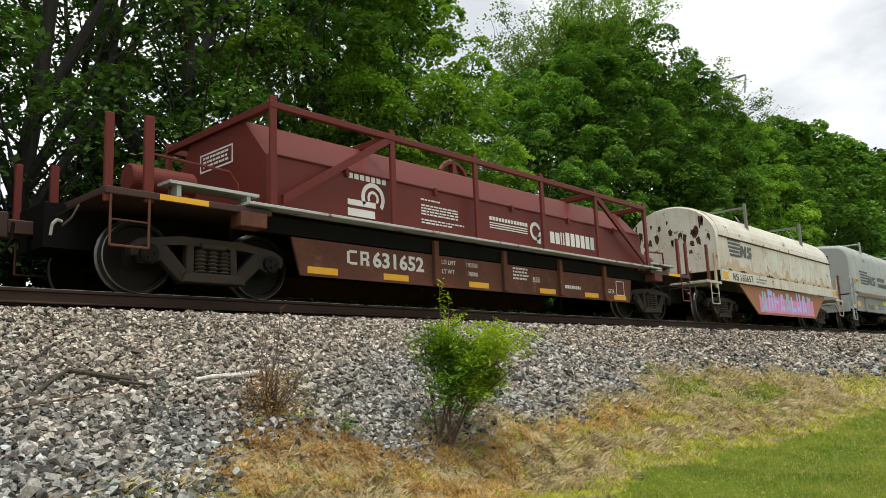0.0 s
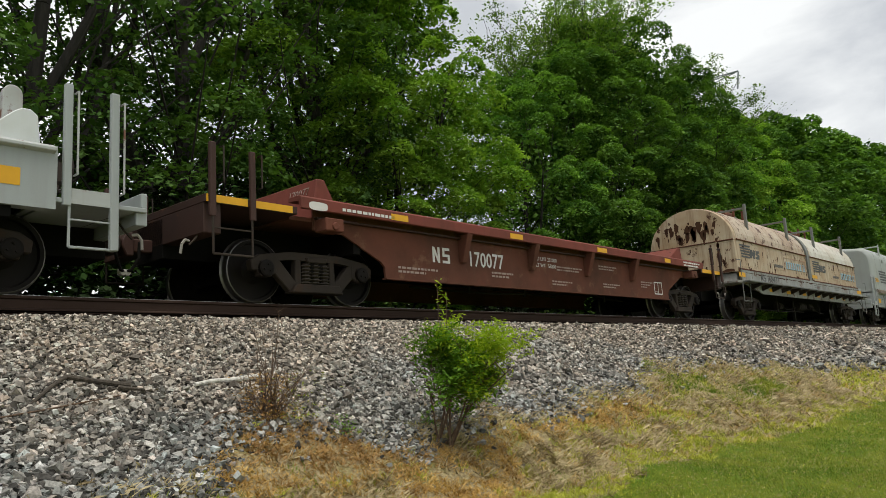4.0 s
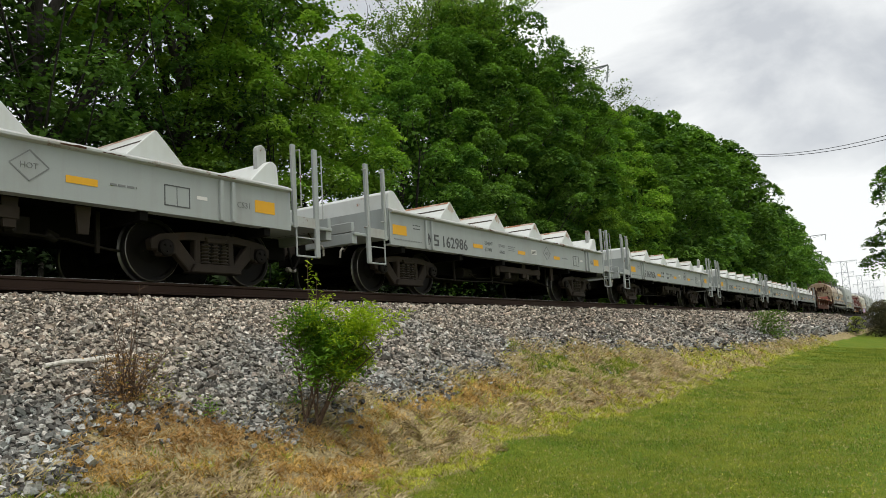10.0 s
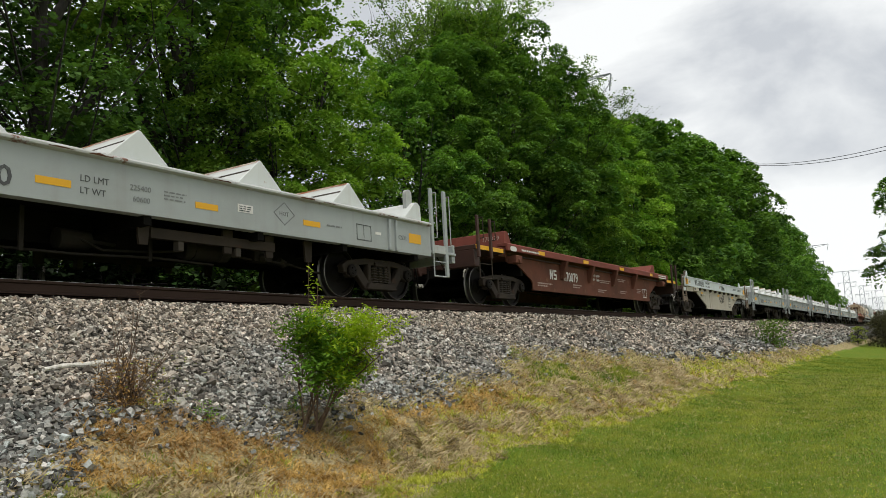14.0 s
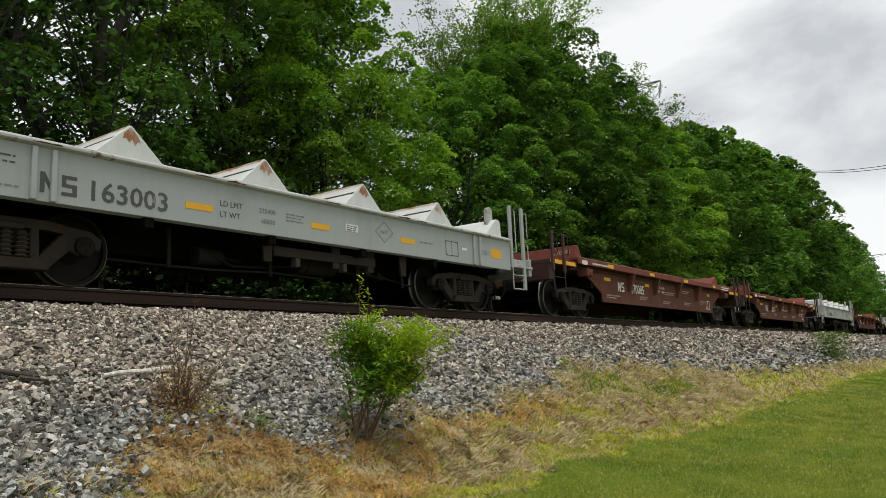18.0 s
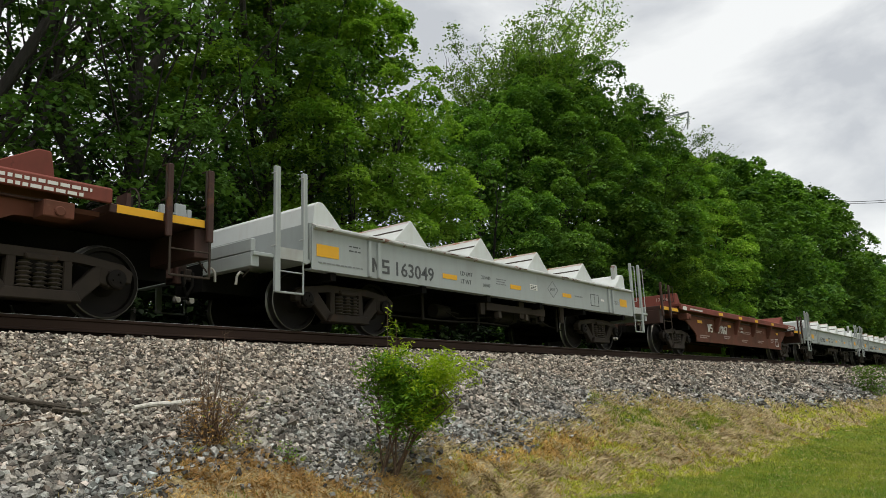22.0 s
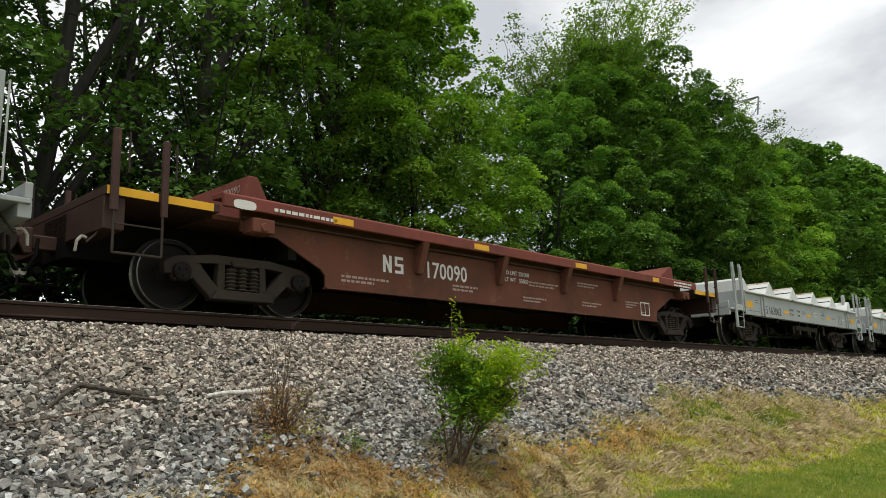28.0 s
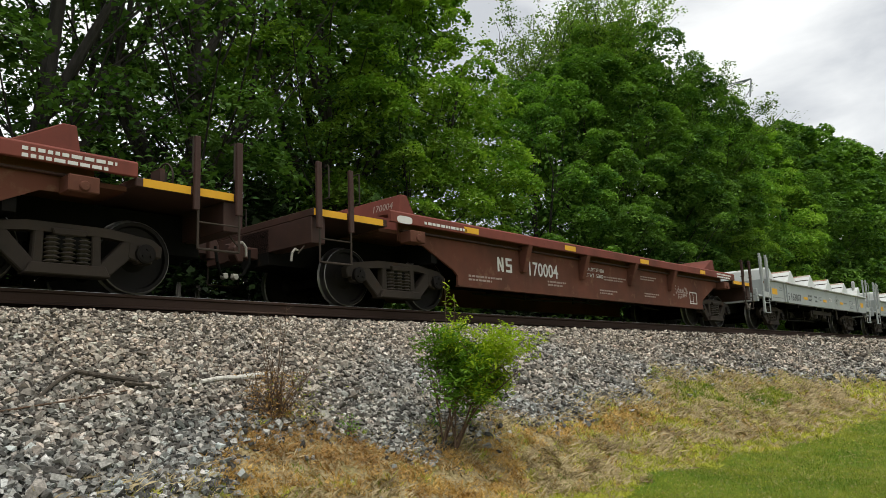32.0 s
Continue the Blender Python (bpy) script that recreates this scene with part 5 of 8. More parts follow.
def rust_spots(parent, x0, x1, y, z0, z1, count, seed, mat=None, drip=0.25, at=None, big=1.0):
    """Small rust blisters with drips below them."""
    rnd = random.Random(seed)
    bm = B()
    for _ in range(count):
        x, z, r = rnd.uniform(x0, x1), rnd.uniform(z0, z1), big * rnd.uniform(0.012, 0.05) * (1.6 if rnd.random() < 0.15 else 1.0)
        n = 9
        v = []
        for i in range(n):
            t = 2 * math.pi * i / n
            q = r * rnd.uniform(0.6, 1.25)
            v.append(bm.verts.new((x + q * math.cos(t) * 0.9, y, max(z0 - 0.05, z + q * math.sin(t) * (1.0 if math.sin(t) > 0 else 1.0 + rnd.random() * drip / 0.06)))))
        bm.faces.new(v)
    return part("rust_spots", bm, mat or RUST, parent, "rust blisters and drips", at)


def barrel(half, z0, z1, z2, n=9):
    """Cross outline of a cover: upright sides and a round roof."""
    pts = [(-half, z0), (-half, z1)] + [(-half * math.cos(math.pi * i / (2 * n)), z1 + (z2 - z1) * math.sin(math.pi * i / (2 * n))) for i in range(1, n + 1)]
    return pts + [(-y, z) for y, z in pts[-2::-1]]


def lifting_frame(cover, x, z, mat=None):
    lift = part("lifting_frame", bevelled(box(B(), x - 0.035, x + 0.035, -1.22, 1.22, z + 0.84, z + 0.90), 0.006), mat or BAND, cover, "rusty lifting frame")
    for s in (-1, 1):
        part("lifting_post", bevelled(box(B(), x - 0.06, x + 0.06, s * 1.26 - 0.04, s * 1.26 + 0.04, z - 0.45, z + 1.0), 0.008), mat or BAND, lift)
        part("lifting_brace", rod(B(), (x + 0.05, s * 1.2, z + 0.1), (x + 0.5, s * 0.75, z + 0.72), 0.025), mat or BAND, lift)


def rusty_car():
    car = new("rusty_coil_car")
    bm = box(B(), -7.9, 7.9, -0.4, 0.4, 0.6, 1.1)
    part("underframe", bm, UNDER, car, "dark underframe")
    for s in (-1, 1):
        part("side_sill", bevelled(prism_x(B(), [(s * 1.44, 1.12), (s * 1.44, 1.50), (s * 1.40, 1.50), (s * 1.40, 1.12)], -7.15, 7.15), 0.004), DIRTY_GREY, car, "dirty grey side sill")
        part("lower_sill", prism_y(B(), [(-5.2, 0.80), (5.2, 0.80), (6.9, 1.09), (-6.9, 1.09)], s * 1.34 - 0.02, s * 1.34 + 0.02), DIRTY_GREY, car, "grimy lower sill")
        part("walkway", bevelled(box(B(), -7.3, 7.3, min(s * 1.44, s * 1.72), max(s * 1.44, s * 1.72), 1.075, 1.115), 0.005), BAND, car, "narrow dark side walkway")
        for i in range(14):
            x = -6.2 + i * 0.95
            prism = prism_x(B(), [(s * 1.36, 1.07), (s * 1.70, 1.07), (s * 1.68, 1.02), (s * 1.36, 0.90)], x - 0.05, x + 0.05)
            part("walkway_bracket", prism, STEEL, car)
    out = barrel(1.40, 1.42, 2.42, 3.62)
    for n, (x0, x1, mat) in enumerate(((-7.30, -0.22, CREAM), (0.12, 6.75, CREAM))):
        cover = loft_cover(out, x0, x1, 0.03, mat, "cover", car, "rust-streaked cream steel cover")
        cover.data.polygons.foreach_set("use_smooth", [len(p.vertices) == 4 for p in cover.data.polygons])
        c = (x0 + x1) / 2
        roof = [(y * 1.004, z + 0.012) for y, z in out if z >= 2.40]
        roof += [(y * 0.995, z - 0.006) for y, z in out[::-1] if z >= 2.40]
        part("roof_sheet", prism_x(B(), roof, x0 + 0.16, x1 - 0.16), CREAM_WHITE if n else CREAM_ROOF, cover, "chalky roof sheet")
        bm = B()
        for s in (-1, 1):
            rod(bm, (x0 + 0.1, s * 1.42, 2.43), (x1 - 0.1, s * 1.42, 2.43), 0.022)
            rod(bm, (x0 + 0.1, s * 1.42, 1.50), (x1 - 0.1, s * 1.42, 1.50), 0.03)
        rod(bm, (x0 - 0.01, -1.36, 2.43), (x0 - 0.01, 1.36, 2.43), 0.02)
        part("seam_pipe", bm, OXIDE, cover, "rusted seam")
        y = -1.404
        rust_edge(cover, x0 + 0.03, x1 - 0.03, y, 1.425, 0.10, 0.85, 70 + n, RUST_WASH, "rust_wash")
        rust_edge(cover, x0 + 0.03, x1 - 0.03, y - 0.002, 1.425, 0.05, 0.42, 60 + n)
        rust_spots(cover, x0 + 0.1, x1 - 0.1, y - 0.002, 1.55, 2.38, 46 - 18 * n, 80 + n)
        rust_spots(cover, x0 + 0.1, x1 - 0.1, y - 0.001, 1.6, 2.40, 30, 90 + n, RUST_WASH, 0.5)
        if n == 0:
            turn = pose(x0, 0, 0, 0, 0, -90)
            rust_edge(cover, -1.3, 1.3, -0.006, 1.43, 0.05, 0.3, 63, at=turn)
            rust_spots(cover, -1.15, 1.15, -0.006, 1.6, 2.9, 34, 84, at=turn)
            rust_spots(cover, -0.9, 0.9, -0.007, 2.55, 3.2, 22, 85, at=turn, big=2.4)
        for x in (c - 1.95, c + 2.05):
            lifting_frame(cover, x, 2.75)
        bm = B()
        lathe(bm, [(-0.45, 0.17), (0.45, 0.17)], 14, "X")
        for v in bm.verts:
            v.co += Vector((c, 0.1, 3.83))
        for x in (c - 0.35, c + 0.5):
            box(bm, x - 0.03, x + 0.03, -0.35, -0.28, 3.4, 4.0)
        part("lifting_drum", bm, OXIDE, cover, "rusty roof lifting drum")
        y = -1.407
        bar_logo("emblem", cover, x0 + 0.32, y, 1.90, 1.70, 0.40, STENCIL)
        for k in range(9):
            bx, bw, foot = (x1 - 2.50 + k * 0.252, 0.17, 0.035) if k < 7 else (x1 - 0.62 + (k - 7) * 0.14, 0.09, 0.025)
            block = part("name_block", slabs(B(), 1, bx, y - 0.004, 1.79, bw, 0.25, 0, foot), SKYBLUE, cover, "faded blue block shape")
            part("drop_shadow", slabs(B(), 1, bx + 0.025, y, 1.77, bw, 0.25, 0, foot), SPRAY_K, block, "dark drop shadow")
        bm = B()
        for q in ((x1 - 2.66, x1 - 0.24, 2.16, 2.185), (x1 - 2.66, x1 - 2.635, 1.72, 2.16), (x1 - 0.265, x1 - 0.24, 1.72, 2.16), (x1 - 3.75, x1 - 2.66, 1.70, 1.72)):
            patch(bm, q[0], q[1], y, q[2], q[3])
        part("outline", bm, ORANGE_LINE, cover, "faded red outline")
        part("small_print", bars(B(), x1 - 3.70, y, 1.87, (0.85,), 0.10, 0.03, 31), SPRAY_K, cover)
        if n:
            part("placard", patch(B(), x0 + 0.12, x0 + 0.75, y, 1.62, 1.74), YELLOW, cover, "yellow placard")
    bm = prism_x(B(), [(y * 1.02, z + 0.03) for y, z in out], -0.20, 0.10)
    part("joint_band", bm, BAND, car, "grey band between the covers")
    for e in (-1, 1):
        bm = box(B(), min(e * 6.9, e * 7.75), max(e * 6.9, e * 7.75), -1.5, 1.5, 1.04, 1.12)
        prism_y(bm, [(e * 6.9, 1.12), (e * 7.3, 1.12), (e * 7.2, 1.40), (e * 6.9, 1.42)], -1.30, 1.30)
        part("end_platform", bevelled(bm, 0.01), DIRTY_GREY, car)
        for w in (-1, 1):
            stirrup(car, e * 7.35, e * 6.75, w * 1.5, 0.50, 1.08, BAND, 0)
            grab(car, e * 7.5, w * 1.50, 1.15, 1.75, BAND)
        yellow(car, -7.40 if e < 0 else 6.45, -6.87 if e < 0 else 7.1, -1.442, 1.25, 1.39)
        add_coupler(car, e * 8.38, e, OXIDE)
        add_truck(car, e * 5.95)
    for i in range(6):
        x = -4.4 + i * 1.75
        yellow(car, x - 0.2, x + 0.2, -1.362, 0.90, 1.0)
    number_on(car, "168477", -5.50, -1.443, 1.20, 0.22, STENCIL, 1.7)
    part("small_print", bars(B(), 0.2, -1.441, 1.34, (0.9, 0.7), 0.035, 0.04, 34), FAINT, car)
    part("small_print", bars(B(), 2.9, -1.441, 1.36, (0.8, 0.6), 0.03, 0.04, 35), FAINT, car)
    rust_edge(car, -6.8, 6.8, -1.4425, 1.405, -0.02, -0.12, 65)
    panel = part("test_panel", patch(B(), 5.1, 5.6, -1.441, 1.18, 1.42), STENCIL, car, "black lubrication panel")
    for x in (5.14, 5.37):
        part("panel_field", patch(B(), x, x + 0.19, -1.445, 1.22, 1.38), GREY, panel)
    brake_gear(car, -0.7)
    return tagged(car, "cream coil car with two rust-eaten covers", "railway wagon", "wagons of the train")


def shield_car():
    car = new("red_coil_car")
    bm = box(B(), -8.0, 8.0, -0.4, 0.4, 0.55, 1.1)
    part("underframe", bm, UNDER, car, "dark underframe")
    for s in (-1, 1):
        part("walkway", bevelled(box(B(), -5.9, 5.9, min(s * 1.30, s * 1.56), max(s * 1.30, s * 1.56), 1.155, 1.195), 0.006), GREY_TOP, car, "worn bright walkway edge")
        web = [(-5.0, 0.86), (-4.85, 0.32), (4.75, 0.32), (4.9, 0.86)]
        part("lower_side", prism_y(B(), web, s * 1.22 - 0.02, s * 1.22 + 0.02), OXIDE, car, "brown lower side with white lettering")
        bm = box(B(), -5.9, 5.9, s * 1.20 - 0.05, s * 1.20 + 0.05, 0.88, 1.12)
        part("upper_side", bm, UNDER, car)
        for x in (-2.02, -0.1, 1.8, 3.6):
            bm = box(B(), x - 0.06, x + 0.06, s * 1.26 - 0.05, s * 1.26 + 0.03, 0.34, 1.1)
            part("side_rib", bevelled(bm, 0.01), OXIDE, car)
    pts = [(-1.28, 1.20), (-1.28, 1.98), (-1.22, 2.04), (-0.75, 2.58), (-0.70, 2.62)]
    out = pts + [(-y, z) for y, z in pts[::-1]]
    cover = part("cover", prism_x(B(), out, -5.45, 5.45), TUSCAN, car, "dark red angular cover")
    bm = B()
    for s in (-1, 1):
        rod(bm, (-5.4, s * 1.285, 2.0), (5.4, s * 1.285, 2.0), 0.02)
        for x in (-4.0, -2.0, 0.2, 2.2, 4.1):
            box(bm, x - 0.03, x + 0.03, s * 1.30 - 0.03, s * 1.30 + 0.03, 1.9, 2.02)
    part("cover_rim", bm, TUSCAN, cover)
    bm = B()
    pts2 = [(0.42 * math.cos(a), 0.0, 2.75 + 0.38 * math.sin(a)) for a in [i * math.pi / 8 for i in range(9)]]
    bar_path(bm, pts2, 0.06)
    box(bm, -0.06, 0.06, -0.06, 0.06, 2.6, 3.1)
    box(bm, -0.6, 0.6, -0.35, 0.35, 2.60, 2.68)
    part("lifting_ring", bm, TUSCAN, cover, "red lifting hoop")
    xs = (-5.45, -3.15, -1.05, 1.05, 3.15, 5.45)
    for s in (-1, 1):
        for x in xs:
            post(car, "rack_post", x, s * 1.44, 1.18, 2.78, 0.055, TUSCAN)
        part("rack_rail", bevelled(box(B(), -5.5, 5.5, s * 1.44 - 0.04, s * 1.44 + 0.04, 2.60, 2.70), 0.008), TUSCAN, car)
        for a, b in (((-5.3, 1.25), (-3.2, 2.55)), ((5.3, 1.25), (3.2, 2.55))):
            d = 0.05
            bm = prism_y(B(), [(a[0], a[1]), (a[0], a[1] + 0.13), (b[0], b[1] + 0.13), (b[0], b[1])], s * 1.44 - 0.03, s * 1.44 + 0.03)
            part("rack_brace", bm, TUSCAN, car)
    for x in (-5.45, -3.15, 3.15, 5.45):
        bm = box(B(), x - 0.05, x + 0.05, -1.40, 1.40, 2.60, 2.71)
        part("rack_crossbar", bevelled(bm, 0.008), TUSCAN, car)
    for e in (-1, 1):
        bm = box(B(), min(e * 5.5, e * 7.75), max(e * 5.5, e * 7.75), -1.48, 1.48, 1.04, 1.13)
        part("end_platform", bevelled(bm, 0.01), OXIDE_END, car, "grimy brown end platform")
        for w in (-1, 1):
            post(car, "end_post", e * 7.70, w * 1.42, 0.95, 2.02, 0.05, TUSCAN)
            post(car, "end_post", e * 7.22, w * 1.42, 1.0, 2.08, 0.06, TUSCAN)
            stirrup(car, e * 7.68, e * 7.22, w * 1.46, 0.45, 1.05, OXIDE, 1)
        bm = rod(B(), (e * 6.2, -0.6, 1.50), (e * 7.1, -0.6, 1.50), 0.2, seg=16)
        for q in (6.35, 6.95):
            box(bm, e * q - 0.04, e * q + 0.04, -0.75, -0.45, 1.13, 1.36)
        part("brake_cylinder", bevelled(bm, 0.02), TUSCAN, car, "red brake cylinder")
        bm = B()
        bar_path(bm, [(e * 7.05, -1.1, 1.13), (e * 7.0, -1.1, 1.72), (e * 5.95, -1.15, 1.66), (e * 5.82, -1.15, 1.50), (e * 5.80, -1.15, 1.20)], 0.02)
        part("handrail", bm, TUSCAN, car)
        bm = box(B(), min(e * 5.66, e * 6.95), max(e * 5.66, e * 6.95), -1.42, -1.12, 1.30, 1.34)
        for q in (5.8, 6.8):
            box(bm, e * q - 0.03, e * q + 0.03, -1.38, -1.16, 1.13, 1.30)
        part("step_plate", bm, GREY_TOP, car)
        bm = box(B(), min(e * 5.6, e * 6.0), max(e * 5.6, e * 6.0), -1.52, -1.25, 0.86, 1.06)
        part("jacking_pad", bevelled(bm, 0.01), OXIDE, car)
        yellow(car, min(e * 7.1, e * 6.45), max(e * 7.1, e * 6.45), -1.482, 1.05, 1.12)
        add_coupler(car, e * 8.42, e, OXIDE_END)
        add_truck(car, e * 6.15)
    handwheel(car, 7.7, 0.6, 1.85, STEEL)
    y = -1.285
    bm = B()
    for q in ((-3.98, -3.42, 1.30, 1.42), (-3.98, -3.40, 1.47, 1.56)):
        patch(bm, q[0], q[1], y, q[2], q[3])
    n = 14
    for r0, r1 in ((0.25, 0.18), (0.12, 0.075)):
        for i in range(n):
            a0, a1 = math.radians(-40 + i * 18), math.radians(-40 + (i + 1) * 18)
            prism_y(bm, [(-3.45 + r0 * math.cos(a0), 1.63 + r0 * math.sin(a0)), (-3.45 + r0 * math.cos(a1), 1.63 + r0 * math.sin(a1)), (-3.45 + r1 * math.cos(a1), 1.63 + r1 * math.sin(a1)), (-3.45 + r1 * math.cos(a0), 1.63 + r1 * math.sin(a0))], y - 0.003, y)
    part("emblem", bm, WHITE, cover, "white wheel-shaped emblem")
    bm = B()
    slabs(bm, 7, -3.95, y, 1.89, 0.085, 0.085, 0.032)
    part("name_bars", bm, WHITE, cover, "white lettering bars")
    part("small_print", bars(B(), -2.35, y, 1.80, (0.5, 0.0, 0.95, 0.95, 0.95, 0.95, 0.0, 1.1, 0.8), 0.025, 0.025, 41), WHITE, cover)
    bm = B()
    for i in range(13):
        patch(bm, -0.5 + i * 0.095, -0.5 + i * 0.095 + 0.07, y, 1.66, 1.73)
    for k in range(3):
        patch(bm, -0.5, 0.7, y, 1.60 - k * 0.045, 1.62 - k * 0.045)
    for i in range(n):
        a0, a1 = math.radians(i * 27), math.radians((i + 1) * 27)
        prism_y(bm, [(0.98 + 0.19 * math.cos(a0), 1.60 + 0.19 * math.sin(a0)), (0.98 + 0.19 * math.cos(a1), 1.60 + 0.19 * math.sin(a1)), (0.98 + 0.12 * math.cos(a1), 1.60 + 0.12 * math.sin(a1)), (0.98 + 0.12 * math.cos(a0), 1.60 + 0.12 * math.sin(a0))], y - 0.003, y)
    patch(bm, 1.02, 1.14, y, 1.36, 1.5)
    part("quality_emblem", bm, WHITE, cover, "white lettering bars and ring")
    bm = B()
    slabs(bm, 2, 1.50, y, 1.42, 0.15, 0.24, 0.045)
    slabs(bm, 2, 1.89, y, 1.42, 0.045, 0.26, 0.045)
    slabs(bm, 6, 2.08, y, 1.42, 0.15, 0.28, 0.05)
    part("name_bars", bm, WHITE, cover, "large white lettering bars")
    bm = B()
    for q in ((-0.45, 0.45, 0.0, 0.025), (-0.45, 0.45, 0.265, 0.29), (-0.45, -0.425, 0.025, 0.265), (0.425, 0.45, 0.025, 0.265)):
        patch(bm, q[0], q[1], 0, q[2], q[3])
    bars(bm, -0.36, 0, 0.235, (0.7, 0.66, 0.7), 0.035, 0.03, 43)
    part("end_placard", bm, WHITE, cover, "", pose(-5.455, 0, 2.05, 0, 0, -90))
    w = -1.242
    for x in (-4.45, -2.95, -0.85, 1.35, 3.05, 4.3):
        yellow(car, x - 0.28, x + 0.28, w, 0.36, 0.46)
    bm = B()
    for q in ((0.0, 0.05, 0.02, 0.20), (0.05, 0.20, 0.0, 0.04), (0.05, 0.20, 0.18, 0.22), (0.27, 0.32, 0.0, 0.22), (0.32, 0.44, 0.18, 0.22), (0.40, 0.45, 0.11, 0.18), (0.32, 0.42, 0.08, 0.12), (0.39, 0.45, 0.0, 0.08)):
        patch(bm, q[0], q[1], 0, q[2], q[3])
    part("owner_mark", bm, WHITE, car, "", pose(-3.98, w, 0.55))
    lettering("running_number", "631652", -3.46, w - 0.0025, 0.55, 0.33, WHITE, car, wide=1.18, offset=0.009)
    lettering("load_limit", "LD LMT", -0.95 - 0.9, w - 0.002, 0.72, 0.11, WHITE, car)
    lettering("load_limit", "LT WT", -0.95 - 0.9, w - 0.002, 0.56, 0.11, WHITE, car)
    lettering("load_limit", "192500", -1.2, w - 0.002, 0.72, 0.11, WHITE, car)
    lettering("load_limit", "70500", -1.15, w - 0.002, 0.56, 0.11, WHITE, car)
    part("small_print", bars(B(), 0.2, w, 0.82, (0.5, 0.45, 0.5, 0.45), 0.035, 0.03, 44), WHITE, car)
    lettering("code", "BSR", 0.85, w - 0.002, 0.57, 0.15, WHITE, car)
    part("small_print", bars(B(), 2.0, w, 0.58, (0.6,), 0.07, 0.03, 45), WHITE, car)
    lettering("code", "G52R", 3.75, w - 0.002, 0.50, 0.13, WHITE, car)
    bm = B()
    for q in ((4.25, 4.62, 0.46, 0.48), (4.25, 4.62, 0.78, 0.80), (4.25, 4.27, 0.48, 0.78), (4.60, 4.62, 0.48, 0.78)):
        patch(bm, q[0] - 0.1, q[1] - 0.1, w, q[2], q[3])
    part("test_panel", bm, WHITE, car)
    return tagged(car, "dark red coil car with an angular cover inside a pipe rack", "railway wagon", "wagons of the train")


